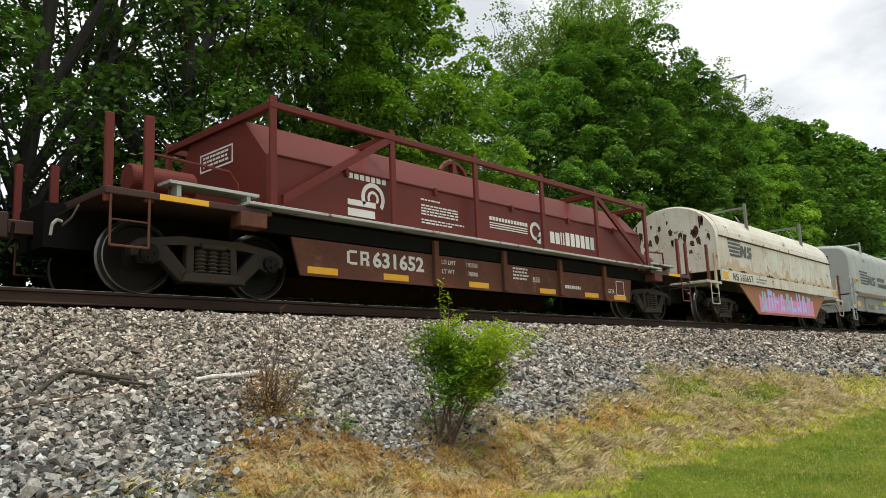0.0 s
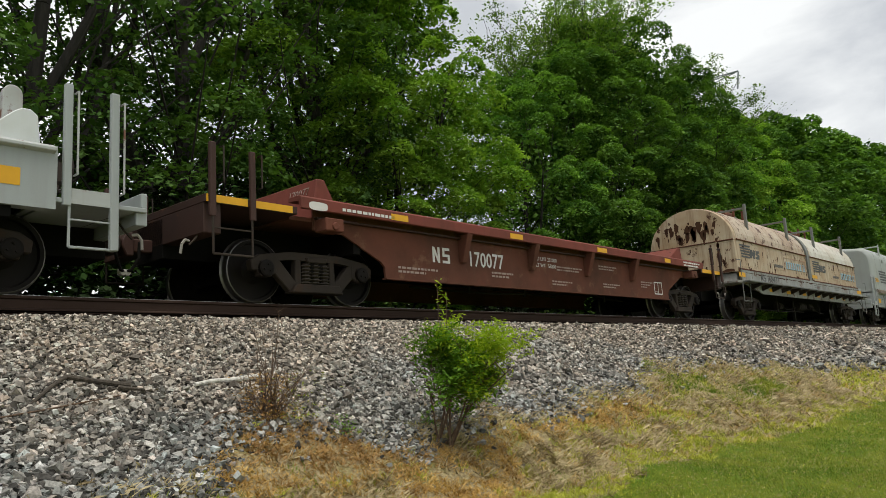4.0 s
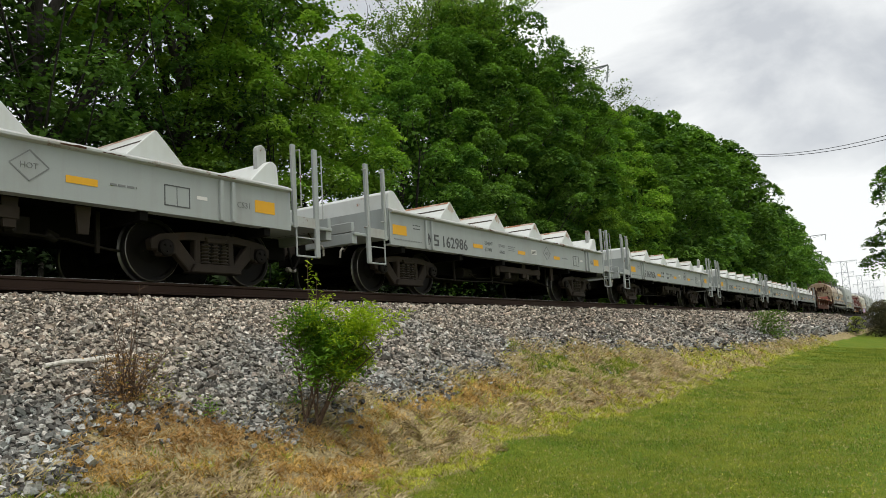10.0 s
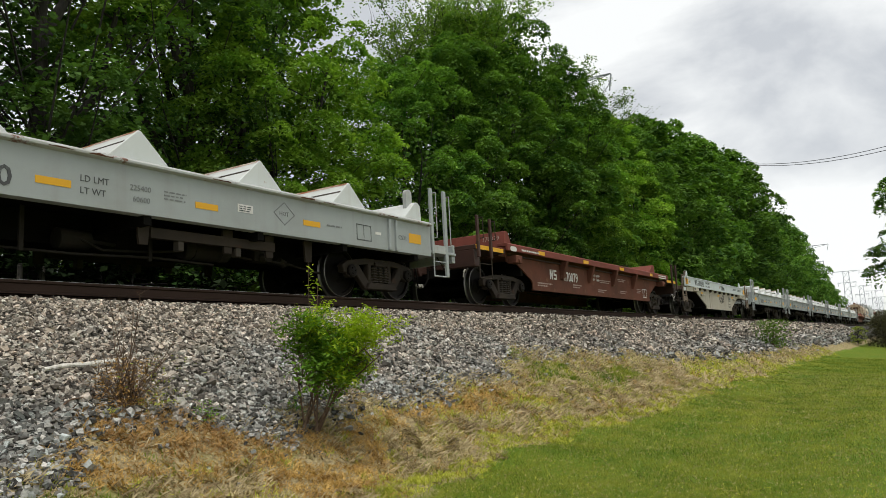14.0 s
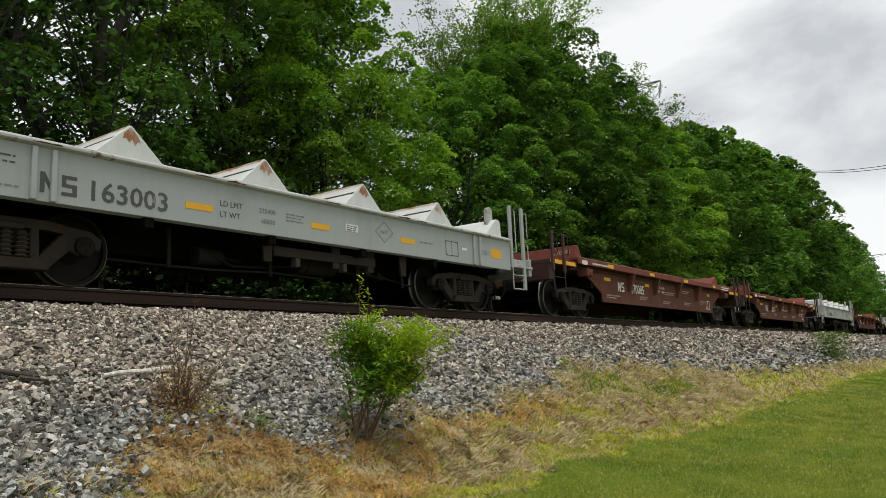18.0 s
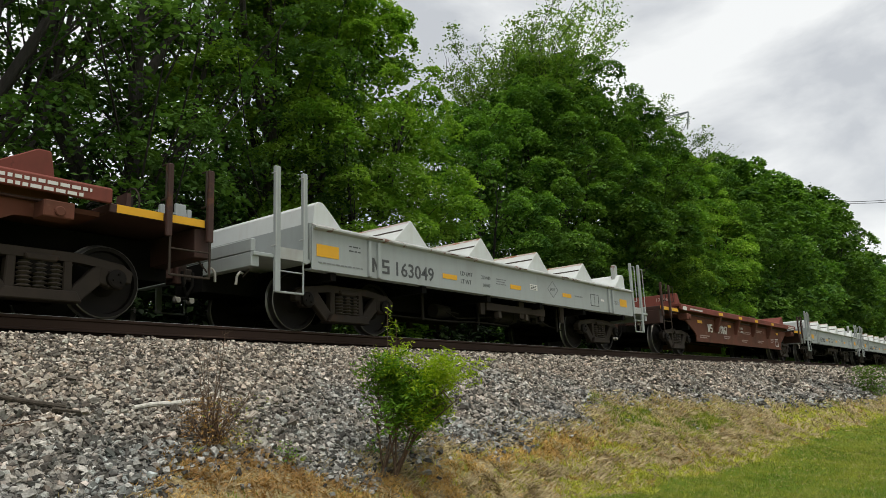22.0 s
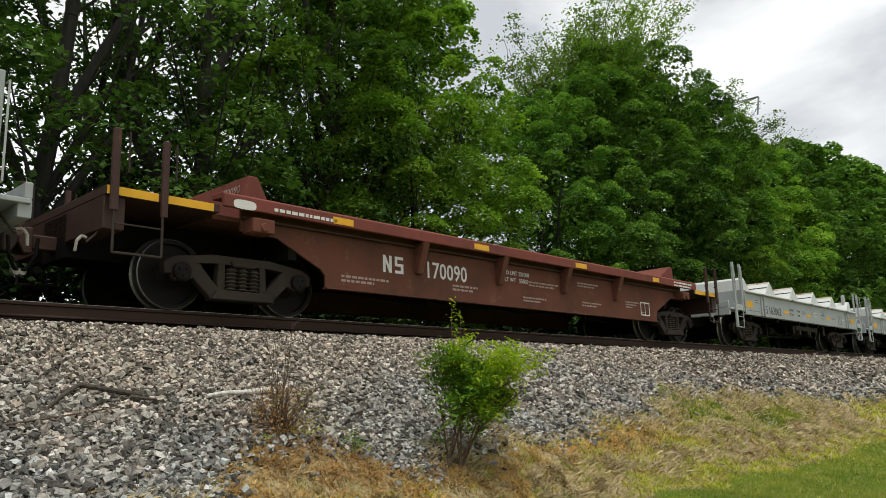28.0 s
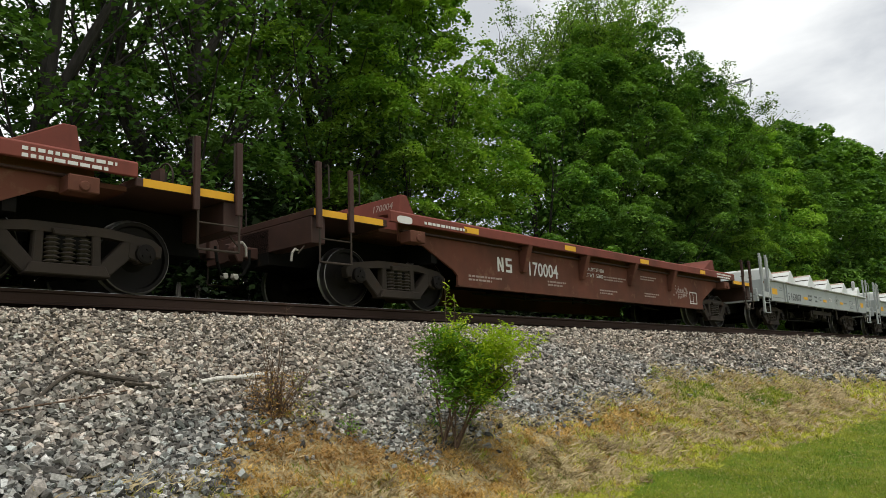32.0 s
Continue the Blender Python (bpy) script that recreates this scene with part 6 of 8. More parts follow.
def graffiti_car():
    car = new("graffiti_coil_car")
    part("underframe", box(B(), -6.8, 6.8, -0.4, 0.4, 0.55, 1.1), UNDER, car, "dark underframe")
    out = barrel(1.46, 1.46, 2.46, 3.55)
    cover = loft_cover(out, -5.6, 5.6, 0.05, CREAM_WHITE, "cover", car, "rust-streaked dirty white cover")
    rust_spots(cover, -1.2, 1.2, -0.006, 2.3, 3.2, 24, 86, big=2.0, at=pose(-5.6, 0, 0, 0, 0, -90))
    roof = [(y * 1.004, z + 0.012) for y, z in out if z >= 2.44] + [(y * 0.995, z - 0.006) for y, z in out[::-1] if z >= 2.44]
    part("roof_sheet", prism_x(B(), roof, -5.45, 5.45), CREAM_WHITE, cover, "chalky white roof")
    bm = B()
    for s in (-1, 1):
        rod(bm, (-5.5, s * 1.47, 2.47), (5.5, s * 1.47, 2.47), 0.025)
    part("seam_pipe", bm, OXIDE, cover)
    rust_edge(cover, -5.55, 5.55, -1.464, 1.462, 0.10, 0.9, 72, RUST_WASH, "rust_wash")
    rust_edge(cover, -5.55, 5.55, -1.466, 1.462, 0.0, 0.25, 62)
    rust_spots(cover, -5.4, 5.4, -1.466, 1.6, 2.44, 26, 82, RUST_WASH, 0.6)
    for x in (-2.6, 2.9):
        lifting_frame(cover, x, 2.85)
    bar_logo("emblem", cover, -4.9, -1.467, 1.95, 1.9, 0.52, STENCIL)
    for s in (-1, 1):
        part("side_sill", prism_x(B(), [(s * 1.53, 1.14), (s * 1.53, 1.46), (s * 1.48, 1.46), (s * 1.48, 1.14)], -5.7, 5.7), CREAM_WHITE, car, "dirty white side sill")
        part("side_web", prism_y(B(), [(-4.3, 1.12), (-2.9, 0.26), (2.9, 0.26), (4.3, 1.12)], s * 1.44 - 0.02, s * 1.44 + 0.02), BROWN_SPRAY, car, "rust-orange drop side")
    rnd = random.Random(12)
    rust_edge(car, -2.75, 2.75, -1.4635, 0.33, 0.45, 0.85, 55, SPRAY_B, "sprayed_ground")
    px = -2.55
    for i in range(9):
        bm = B()
        h, lean, t = 0.56 + rnd.uniform(0, 0.14), rnd.uniform(-0.06, 0.10), rnd.uniform(0.11, 0.17)
        z0, y = 0.36 + rnd.uniform(0, 0.05), -1.467
        prism_y(bm, [(px, z0), (px + t, z0), (px + t + lean, z0 + h), (px + lean, z0 + h)], y, y + 0.002)
        if i % 3 != 2:
            prism_y(bm, [(px + 0.30, z0 + 0.02), (px + 0.30 + t, z0), (px + 0.28 + t - lean, z0 + h * 0.95), (px + 0.28 - lean, z0 + h)], y, y + 0.002)
        k = rnd.choice((0.15, 0.45, 0.8))
        prism_y(bm, [(px + 0.05, z0 + h * k), (px + 0.42, z0 + h * (k - 0.12)), (px + 0.44, z0 + h * (k + 0.10)), (px + 0.07, z0 + h * (k + 0.2))], y - 0.002, y)
        part("sprayed_letter", bm, SPRAY_A if i % 4 else SKYBLUE, car, "sprayed lilac letter shape")
        px += 0.57
    number_on(car, "165657", -4.9, -1.533, 1.20, 0.20, STENCIL, 1.6)
    part("small_print", bars(B(), -3.0, -1.532, 1.36, (0.9, 0.8), 0.05, 0.04, 51), FAINT, car)
    for e in (-1, 1):
        bm = box(B(), min(e * 5.7, e * 6.7), max(e * 5.7, e * 6.7), -1.5, 1.5, 1.02, 1.1)
        part("end_platform", bevelled(bm, 0.01), TAN, car)
        for w in (-1, 1):
            post(car, "end_post", e * 6.5, w * 1.46, 0.9, 2.1, 0.05, OXIDE)
            post(car, "end_post", e * 6.0, w * 1.46, 0.9, 1.9, 0.05, CREAM)
            stirrup(car, e * 6.5, e * 6.0, w * 1.5, 0.45, 1.02, TAN, 1)
        yellow(car, min(e * 5.65, e * 5.25), max(e * 5.65, e * 5.25), -1.533, 1.2, 1.40)
        add_coupler(car, e * 7.26, e)
        add_truck(car, e * 4.75)
    return tagged(car, "cream coil car with rust streaks and lilac graffiti", "railway wagon", "wagons of the train")


# positions of the car centres at the start, and the way run by each second
SPEED = ((0, 12.465), (4, 12.50), (8, 12.704), (12, 12.695), (16, 12.569), (20, 12.578), (24, 12.339), (28, 12.162), (32, 11.955))
WAY, run = [], 0.0
for sec in range(0, 33):
    WAY.append((float(sec), run))
    run += float(np.interp(sec + 0.5, [a for a, _ in SPEED], [b for _, b in SPEED]))

TRAIN = []
first = trough_car()
used = False
for start, digits in ((-52.46, "162972"), (-66.45, "163083"), (-80.53, "162963"), (-94.52, "163056"), (-108.6, "162986"), (-122.64, "163033"), (-169.33, "163060"), (-218.45, "163003"),
                      (-232.32, "162960"), (-263.80, "163049"), (-295.40, "162959"), (-309.32, "162992"), (-323.25, "163062"), (-354.80, "163014"), (-368.75, "163007")):
    car = copy_thing(first, pose(start, TRACK_Y, RAIL_Z)) if used else first
    if used:
        TRAIN.append((car, start))
    else:
        TRAIN.append((first, start))
    used = True
    car["digits"] = digits
for k, (car, _) in enumerate(TRAIN):
    if k % 3 == 1:
        for x in (-3.24, -1.08, 1.08, 3.24):
            bm = B()
            bm.faces.new([bm.verts.new((px, -1.4235, pz)) for px, pz in ((0.0, 1.975), (-0.09, 1.885), (-0.11, 1.81), (-0.06, 1.82), (-0.02, 1.77), (0.02, 1.82), (0.06, 1.74), (0.10, 1.80), (0.14, 1.79), (0.10, 1.875))])
            part("apex_rust", bm, RIDGE, car, "orange rust at the ridge end", pose(x, 0, 0))
    number_on(car, car["digits"], -4.38, -1.532, 0.94, 0.235, STENCIL, 1.60)
hood = covered_car()
TRAIN.append((hood, -4.15))
TRAIN.append((copy_thing(hood, pose(41.34, TRACK_Y, RAIL_Z)), 41.34))
TRAIN.append((copy_thing(hood, pose(55.4, TRACK_Y, RAIL_Z)), 55.4))
for (car, _), digits in zip(TRAIN[-3:], ("163414", "163428", "163377")):
    number_on(car, digits, -4.42, -1.532, 0.845, 0.235, STENCIL, 1.60)
TRAIN.append((shield_car(), 11.40))
TRAIN.append((graffiti_car(), 26.90))
TRAIN.append((rusty_car(), -19.55))
TRAIN.append((pale_car(), -137.30))
red = red_car()
for i, (start, digits) in enumerate(((-36.65, "170077"), (-153.35, "170079"), (-185.0, "170017"), (-202.45, "170085"), (-247.70, "170067"), (-279.45, "170030"), (-339.0, "170090"), (-384.2, "170004"), (-401.95, "170051"))):
    car = copy_thing(red, pose(start, TRACK_Y, RAIL_Z)) if i else red
    TRAIN.append((car, start))
    car["digits"] = digits
for o in TRAIN[-4][0].children:
    if o.name.startswith("side_bracket"):
        o.data = o.data.copy()
        o.data.materials[0] = YELLOW
for car, _ in TRAIN[-9:]:
    mark("owner_mark", car, -3.91, -1.282, 0.745, 0.44, 0.27, WHITE)
    size = 0.27 / 0.70
    have = max(v.co.x for v in text_mesh(car["digits"], size, WHITE, 1.0, 0.004).vertices)
    lettering("running_number", car["digits"], -2.98, -1.284, 0.745, size, WHITE, car, wide=1.06 / have, offset=0.004)
    if car["digits"] == "170004":
        flakes = rust_spots(car, 3.35, 4.15, -1.283, 0.58, 0.98, 22, 131, DUSTY, 0.05)
        flakes["label"] = "pale flaking old paint"
    if car["digits"] == "170067":
        for x0, x1 in ((-3.42, -2.98), (-1.24, -0.86), (0.74, 1.12), (3.02, 3.34)):
            yellow(car, x0, x1, -1.533, 1.30, 1.40)
    else:
        for x0, x1 in ((-5.10, -4.72), (-1.98, -1.58), (1.20, 1.62), (4.50, 4.82)):
            yellow(car, x0, x1, -1.533, 1.30, 1.40)
    if car["digits"] in ("170067", "170017", "170085"):
        for x0, x1 in ((-4.86, -4.42), (-1.80, -1.46), (1.22, 1.50), (4.50, 4.80)):
            yellow(car, x0, x1, -1.282, 1.00, 1.09)
    ends = lettering("end_number", car["digits"], 0, 0, 0, 0.17, DUSTY, car)
    ends.matrix_basis = pose(-6.325, -0.52, 1.64, -9.7, 0, -90)
for car, start in TRAIN:
    if "digits" in car:
        del car["digits"]
    car.matrix_basis = pose(start, TRACK_Y, RAIL_Z)


# ---- trees ----
def unit(n, rng):
    v = rng.normal(size=(n, 3))
    return v / np.linalg.norm(v, axis=1, keepdims=True)


def leaf_quads(centres, size, rng, up=0.5, narrow=0.5, droop=0.0, out=None):
    """Folded leaf diamonds: two triangles each, with a bent midrib."""
    n = len(centres)
    axis = unit(n, rng)
    axis[:, 2] = axis[:, 2] * 0.5 - droop
    axis /= np.linalg.norm(axis, axis=1, keepdims=True)
    nrm = unit(n, rng)
    nrm[:, 2] = np.abs(nrm[:, 2]) + up
    if out is not None:
        nrm = nrm * 0.40 + out
    side = np.cross(nrm, axis)
    side /= np.linalg.norm(side, axis=1, keepdims=True) + 1e-9
    nrm = np.cross(axis, side)
    s = (size * rng.uniform(0.6, 1.25, n))[:, None]
    a = centres - axis * s * 0.5
    b = centres + side * s * narrow * 0.5 + nrm * s * 0.10
    c = centres + axis * s * 0.5
    d = centres - side * s * narrow * 0.5 + nrm * s * 0.10
    v = np.stack([a, b, c, d], 1).reshape(-1, 3)
    i = np.arange(n)[:, None] * 4
    f = np.concatenate([i + np.array([[0, 1, 2]]), i + np.array([[0, 2, 3]])], 1).reshape(-1, 3)
    return v, f


def limb(bm, pts, r0, r1, seg=7):
    n = len(pts) - 1
    for i in range(n):
        rod(bm, pts[i], pts[i + 1], r0 + (r1 - r0) * i / n, r0 + (r1 - r0) * (i + 1) / n, seg)


def crown_mesh(lobes, cover, size, rng, mat, core=(), flat=0.72):
    """Boughs as puffs of leaves that shingle their upper and outer sides, and a sparse dark heart."""
    pos, nrm = [], []
    for c, r, way in lobes:
        m = int(cover * r * r / (size * size))
        d = unit(m, rng)
        d[:, 2] = np.where(rng.random(m) < 0.82, np.abs(d[:, 2]), d[:, 2])
        d += 0.45 * np.array(way)
        d /= np.linalg.norm(d, axis=1, keepdims=True)
        # a few knuckles break the round outline of each bough
        knob = unit(7, rng)
        near = np.max(d @ knob.T, axis=1)
        k = r * (0.62 + 0.50 * np.clip((near - 0.55) / 0.45, 0, 1)) * rng.uniform(0.80, 1.08, m)
        o = d * k[:, None] * np.array([1, 1, flat])
        o[:, 2] -= 0.16 * (o[:, 0] ** 2 + o[:, 1] ** 2) / r
        pos.append(np.array(c) + o)
        nrm.append(d * 0.75 + np.array([0, 0, 0.8]))
    v, f = leaf_quads(np.concatenate(pos), size, rng, 0.3, 0.74, 0.12, np.concatenate(nrm))
    if len(core):
        v2, f2 = leaf_quads(np.array(core), 0.27, rng, 0.2, 0.8, 0.1)
        v, f = np.concatenate([v, v2]), np.concatenate([f, f2 + len(v)])
    me = np_mesh("crown", v, f)
    me.materials.append(mat)
    return me


def make_tree(seed, height, radius, boughs, cover=3.2, low=0.12, size=0.17, mat=LEAF, hollow=0.6, trunk=0.22, lean=0.0, bulk=1.0, forks=3, core=0, under=0.20):
    """A broadleaf tree: forked trunk, arching limbs and a crown of layered boughs with gaps."""
    rng, rnd = np.random.default_rng(seed), random.Random(seed)
    tree = new("tree")
    bm = B()
    top = height * 0.90
    path = [Vector((lean * (k / 8) ** 1.5 + rnd.uniform(-0.18, 0.18) * (k > 0), rnd.uniform(-0.18, 0.18) * (k > 0), top * k / 8)) for k in range(9)]

    def stem(z):
        f = min(7.99, max(0.0, z / top * 8))
        return path[int(f)].lerp(path[int(f) + 1], f - int(f))

    limb(bm, path, trunk, 0.04, 9)
    leaders = []
    for k in range(forks):
        a, z0 = rnd.uniform(0, 6.28), height * rnd.uniform(0.18, 0.42)
        s = stem(z0)
        e = s + Vector((math.cos(a) * radius * 0.5, math.sin(a) * radius * 0.5, height * rnd.uniform(0.28, 0.42)))
        m = s.lerp(e, 0.45) + Vector((math.cos(a) * 0.5, math.sin(a) * 0.5, -0.3))
        limb(bm, [s, m, e], trunk * 0.52, trunk * 0.16, 7)
        leaders.append((m, e))
    lobes = []
    for k in range(boughs):
        h = low + (1 - low) * (k + rnd.random()) / boughs
        a, q = k * 2.39996 + rnd.uniform(-0.25, 0.25), math.sqrt(rnd.uniform(hollow, 1.0))
        u = (h - low) / (1 - low)
        wide = radius * (math.sin(math.pi * min(1.0, under + (0.94 - under) * u)) ** 0.7) * (1 + 0.24 * math.sin(3 * a + seed) * math.sin(9 * u + seed) + 0.10 * math.sin(a + 2 * seed)) * rnd.uniform(0.92, 1.06)
        r = bulk * rnd.choice((0.65, 0.85, 1.05, 1.3, 1.65)) * (1.0 - 0.20 * u)
        base = stem(min(h * height, top))
        z = min(h * height, height - 0.66 * r)
        c = Vector((base.x + q * max(0.2, wide - 0.6 * r) * math.cos(a), base.y + q * max(0.2, wide - 0.6 * r) * math.sin(a), z))
        lobes.append((tuple(c), r, (math.cos(a) * 0.8, math.sin(a) * 0.8, 0.35)))
        z0 = max(0.16 * height, z - q * wide * 0.8 - 0.6)
        s = stem(z0)
        if leaders and rnd.random() < 0.5:
            m, e = min(leaders, key=lambda j: (j[1] - c).length)
            if e.z < c.z + 1.0:
                s = m.lerp(e, rnd.uniform(0.4, 1.0))
        mid = s.lerp(c, 0.55) + Vector((rnd.uniform(-0.3, 0.3), rnd.uniform(-0.3, 0.3), -0.2 * q))
        if k % 2 == 0 or not core:
            limb(bm, [s, mid, c], (0.022 + 0.03 * (1 - h)) * (0.5 + 1.6 * trunk), 0.012, 5)
    part("trunk", bm, BARK, tree, "dark furrowed trunk and limbs")
    heart = []
    for _ in range(core):
        c, r, _ = rnd.choice(lobes)
        s = stem(min(c[2], top))
        heart.append(tuple(s.lerp(Vector(c), rnd.uniform(0.25, 0.72)) + Vector((rnd.gauss(0, 0.4), rnd.gauss(0, 0.4), rnd.gauss(0, 0.4)))))
    crown = new("crown", crown_mesh(lobes, cover, size, rng, mat, heart))
    crown.parent = tree
    return tagged(tree, "tall leafy broadleaf tree in full summer leaf", "tree", "trees along the railway")


def make_airy_tree(seed, height, radius, stems, leaves):
    """A thin tree: forking, wavering branches that end in loose sprays of small leaves."""
    rng, rnd = np.random.default_rng(seed), random.Random(seed)
    tree = new("tree")
    bm = B()
    sprays = []

    def grow(p, d, length, r, depth):
        pts = [p]
        for _ in range(3):
            d = (d + Vector((rnd.gauss(0, 0.16), rnd.gauss(0, 0.16), 0.10))).normalized()
            pts.append(pts[-1] + d * length / 3)
        limb(bm, pts, r, r * 0.66, 6 if depth > 2 else 4)
        if depth <= 2:
            sprays.extend(pts[1:] if depth < 2 else pts[2:])
        if depth:
            for k in range(2 if depth > 3 else 3):
                side = Vector((rnd.gauss(0, 1), rnd.gauss(0, 1), rnd.gauss(0, 0.45)))
                side = (side - d * side.dot(d)).normalized()
                way = (d + side * rnd.uniform(0.45, 0.85)).normalized()
                grow(pts[-1] if k < 2 else pts[2], way, length * rnd.uniform(0.62, 0.86), r * 0.62, depth - 1)

    fork = height * 0.36
    limb(bm, [(0, 0, 0), (0.2, 0.1, fork * 0.6), (0.1, 0, fork)], 0.20, 0.15, 8)
    for k in range(stems):
        a = k * 6.283 / stems + rnd.uniform(-0.4, 0.4)
        lean = radius / height * rnd.uniform(0.5, 1.5)
        grow(Vector((0.1, 0, fork * rnd.uniform(0.85, 1.0))), Vector((math.cos(a) * lean, math.sin(a) * lean, 1)).normalized(), height * rnd.uniform(0.19, 0.24), 0.085, 4)
    part("trunk", bm, BARK, tree, "slender dark branches forking upwards")
    pos = np.concatenate([np.array(tuple(g)) + rng.normal(0, 0.19, (n, 3)) * np.array([1.2, 1.2, 0.45]) for g in sprays for n in (int(leaves * rnd.choice((0.0, 0.4, 1.0, 1.8))),)])
    v, f = leaf_quads(pos, 0.16, rng, 0.9, 0.6, 0.2)
    me = np_mesh("crown", v, f)
    me.materials.append(LEAF_PALE)
    crown = new("crown", me)
    crown.parent = tree
    return tagged(tree, "tall thin tree with sparse pale leaves and bare twigs", "tree", "trees along the railway")


def plant(tree, x, y, turn=0, scale=1.0, z=None):
    t = copy_thing(tree, pose(x, y, float(ground_z(x, y)) - 0.1 if z is None else z, 0, 0, turn))
    t.scale = (scale, scale, scale)
    return t


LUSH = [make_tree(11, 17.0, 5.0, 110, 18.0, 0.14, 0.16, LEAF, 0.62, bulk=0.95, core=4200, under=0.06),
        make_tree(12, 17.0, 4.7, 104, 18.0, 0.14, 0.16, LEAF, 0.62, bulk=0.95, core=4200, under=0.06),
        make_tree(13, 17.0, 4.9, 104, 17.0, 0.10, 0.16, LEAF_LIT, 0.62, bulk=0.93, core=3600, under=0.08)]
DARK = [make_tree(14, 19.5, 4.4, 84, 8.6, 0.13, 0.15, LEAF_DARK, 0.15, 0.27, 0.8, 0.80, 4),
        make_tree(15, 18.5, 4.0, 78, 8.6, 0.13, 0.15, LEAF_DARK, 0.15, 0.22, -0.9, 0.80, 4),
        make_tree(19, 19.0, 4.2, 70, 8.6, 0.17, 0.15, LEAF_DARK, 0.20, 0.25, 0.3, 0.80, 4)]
FAR = [make_tree(17, 17.0, 4.9, 72, 21.0, 0.08, 0.31, LEAF, 0.78, bulk=1.15, core=4200, under=0.06),
       make_tree(18, 17.0, 4.6, 68, 21.0, 0.06, 0.31, LEAF, 0.78, bulk=1.15, core=4200, under=0.06)]
AIRY = [make_airy_tree(31, 20.5, 3.4, 4, 20), make_airy_tree(32, 21.0, 3.0, 4, 26)]
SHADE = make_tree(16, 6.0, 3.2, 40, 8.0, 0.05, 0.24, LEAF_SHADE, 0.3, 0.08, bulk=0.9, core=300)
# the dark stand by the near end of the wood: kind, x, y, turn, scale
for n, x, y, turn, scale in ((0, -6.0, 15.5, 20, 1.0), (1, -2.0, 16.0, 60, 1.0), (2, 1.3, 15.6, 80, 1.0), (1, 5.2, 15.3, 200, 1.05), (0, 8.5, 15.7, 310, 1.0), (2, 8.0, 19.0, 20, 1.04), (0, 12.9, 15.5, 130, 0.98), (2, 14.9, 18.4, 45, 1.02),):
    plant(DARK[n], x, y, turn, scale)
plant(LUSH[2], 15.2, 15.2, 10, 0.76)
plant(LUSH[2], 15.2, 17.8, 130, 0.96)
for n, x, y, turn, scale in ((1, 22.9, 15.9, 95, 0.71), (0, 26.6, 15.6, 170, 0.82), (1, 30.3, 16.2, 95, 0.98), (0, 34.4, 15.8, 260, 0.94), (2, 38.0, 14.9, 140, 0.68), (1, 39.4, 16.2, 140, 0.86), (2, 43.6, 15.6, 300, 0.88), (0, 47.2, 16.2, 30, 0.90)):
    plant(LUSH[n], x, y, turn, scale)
for n, x, y, turn, scale in ((1, 30.6, 20.4, 0, 0.98), (0, 34.2, 20.2, 75, 1.02), (0, 37.4, 21.0, 200, 1.04), (1, 41.2, 20.6, 30, 0.98), (1, 45.6, 19.0, 120, 0.98)):
    plant(AIRY[n], x, y, turn, scale)
for k, (x, scale) in enumerate(((51.5, 0.99), (56.5, 1.03), (61.5, 1.03), (67.0, 1.09), (73.0, 1.13), (79.0, 1.15), (85.5, 1.09), (92.5, 1.0), (100.0, 0.94), (108.0, 0.96), (116.0, 0.97), (126.0, 0.90), (136.0, 0.81), (147.0, 0.73), (159.0, 0.65), (172.0, 0.64), (186.0, 0.58))):
    plant(FAR[k % 2], x, 15.7 + 0.4 * math.sin(k * 2.1), k * 83, scale)
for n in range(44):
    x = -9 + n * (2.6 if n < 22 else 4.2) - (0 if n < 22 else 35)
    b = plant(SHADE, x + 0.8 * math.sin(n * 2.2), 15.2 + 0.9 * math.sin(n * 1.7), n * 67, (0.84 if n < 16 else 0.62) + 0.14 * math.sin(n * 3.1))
    tagged(b, "dense undergrowth bush darkened for the shade below the trees", "bush", "undergrowth along the railway")
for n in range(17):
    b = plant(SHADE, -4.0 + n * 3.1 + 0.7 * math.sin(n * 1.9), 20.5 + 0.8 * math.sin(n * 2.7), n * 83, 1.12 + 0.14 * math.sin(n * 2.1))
    tagged(b, "dense thicket darkened for the shade behind the trees", "bush", "undergrowth along the railway")
hedge = make_tree(22, 6.0, 3.4, 40, 8.0, 0.05, 0.26, HEDGE, 0.3, 0.08, core=200)
b = make_tree(21, 1.5, 0.75, 24, 9.0, 0.05, 0.12, TUFT, 0.3, 0.03, bulk=0.28)
b.matrix_world = pose(71.0, 4.65, float(ground_z(71.0, 4.65)))
tagged(b, "small yellow-green bush at the end of the lawn", "bush", "bushes at the end of the lawn")
for n, (x, y, s) in enumerate(((73.0, 2.9, 0.46), (75.0, 1.2, 0.52), (77.0, -0.6, 0.6), (83.0, 2.5, 0.5), (92.0, 3.0, 0.6), (80.0, -4.0, 0.7))):
    b = plant(hedge, x, y, n * 50, s)
    tagged(b, "dark brown-green hedge bush at the end of the lawn", "bush", "bushes at the end of the lawn")
for n, (x, y, s) in enumerate(((74.0, -1.6, 0.95), (76.0, -10.5, 0.85), (95.0, -6.0, 0.9))):
    plant(FAR[n % 2], x, y, n * 90, s)
for k in LUSH + DARK + FAR + AIRY + [SHADE, hedge]:
    for o in (*k.children_recursive, k):
        bpy.data.objects.remove(o)


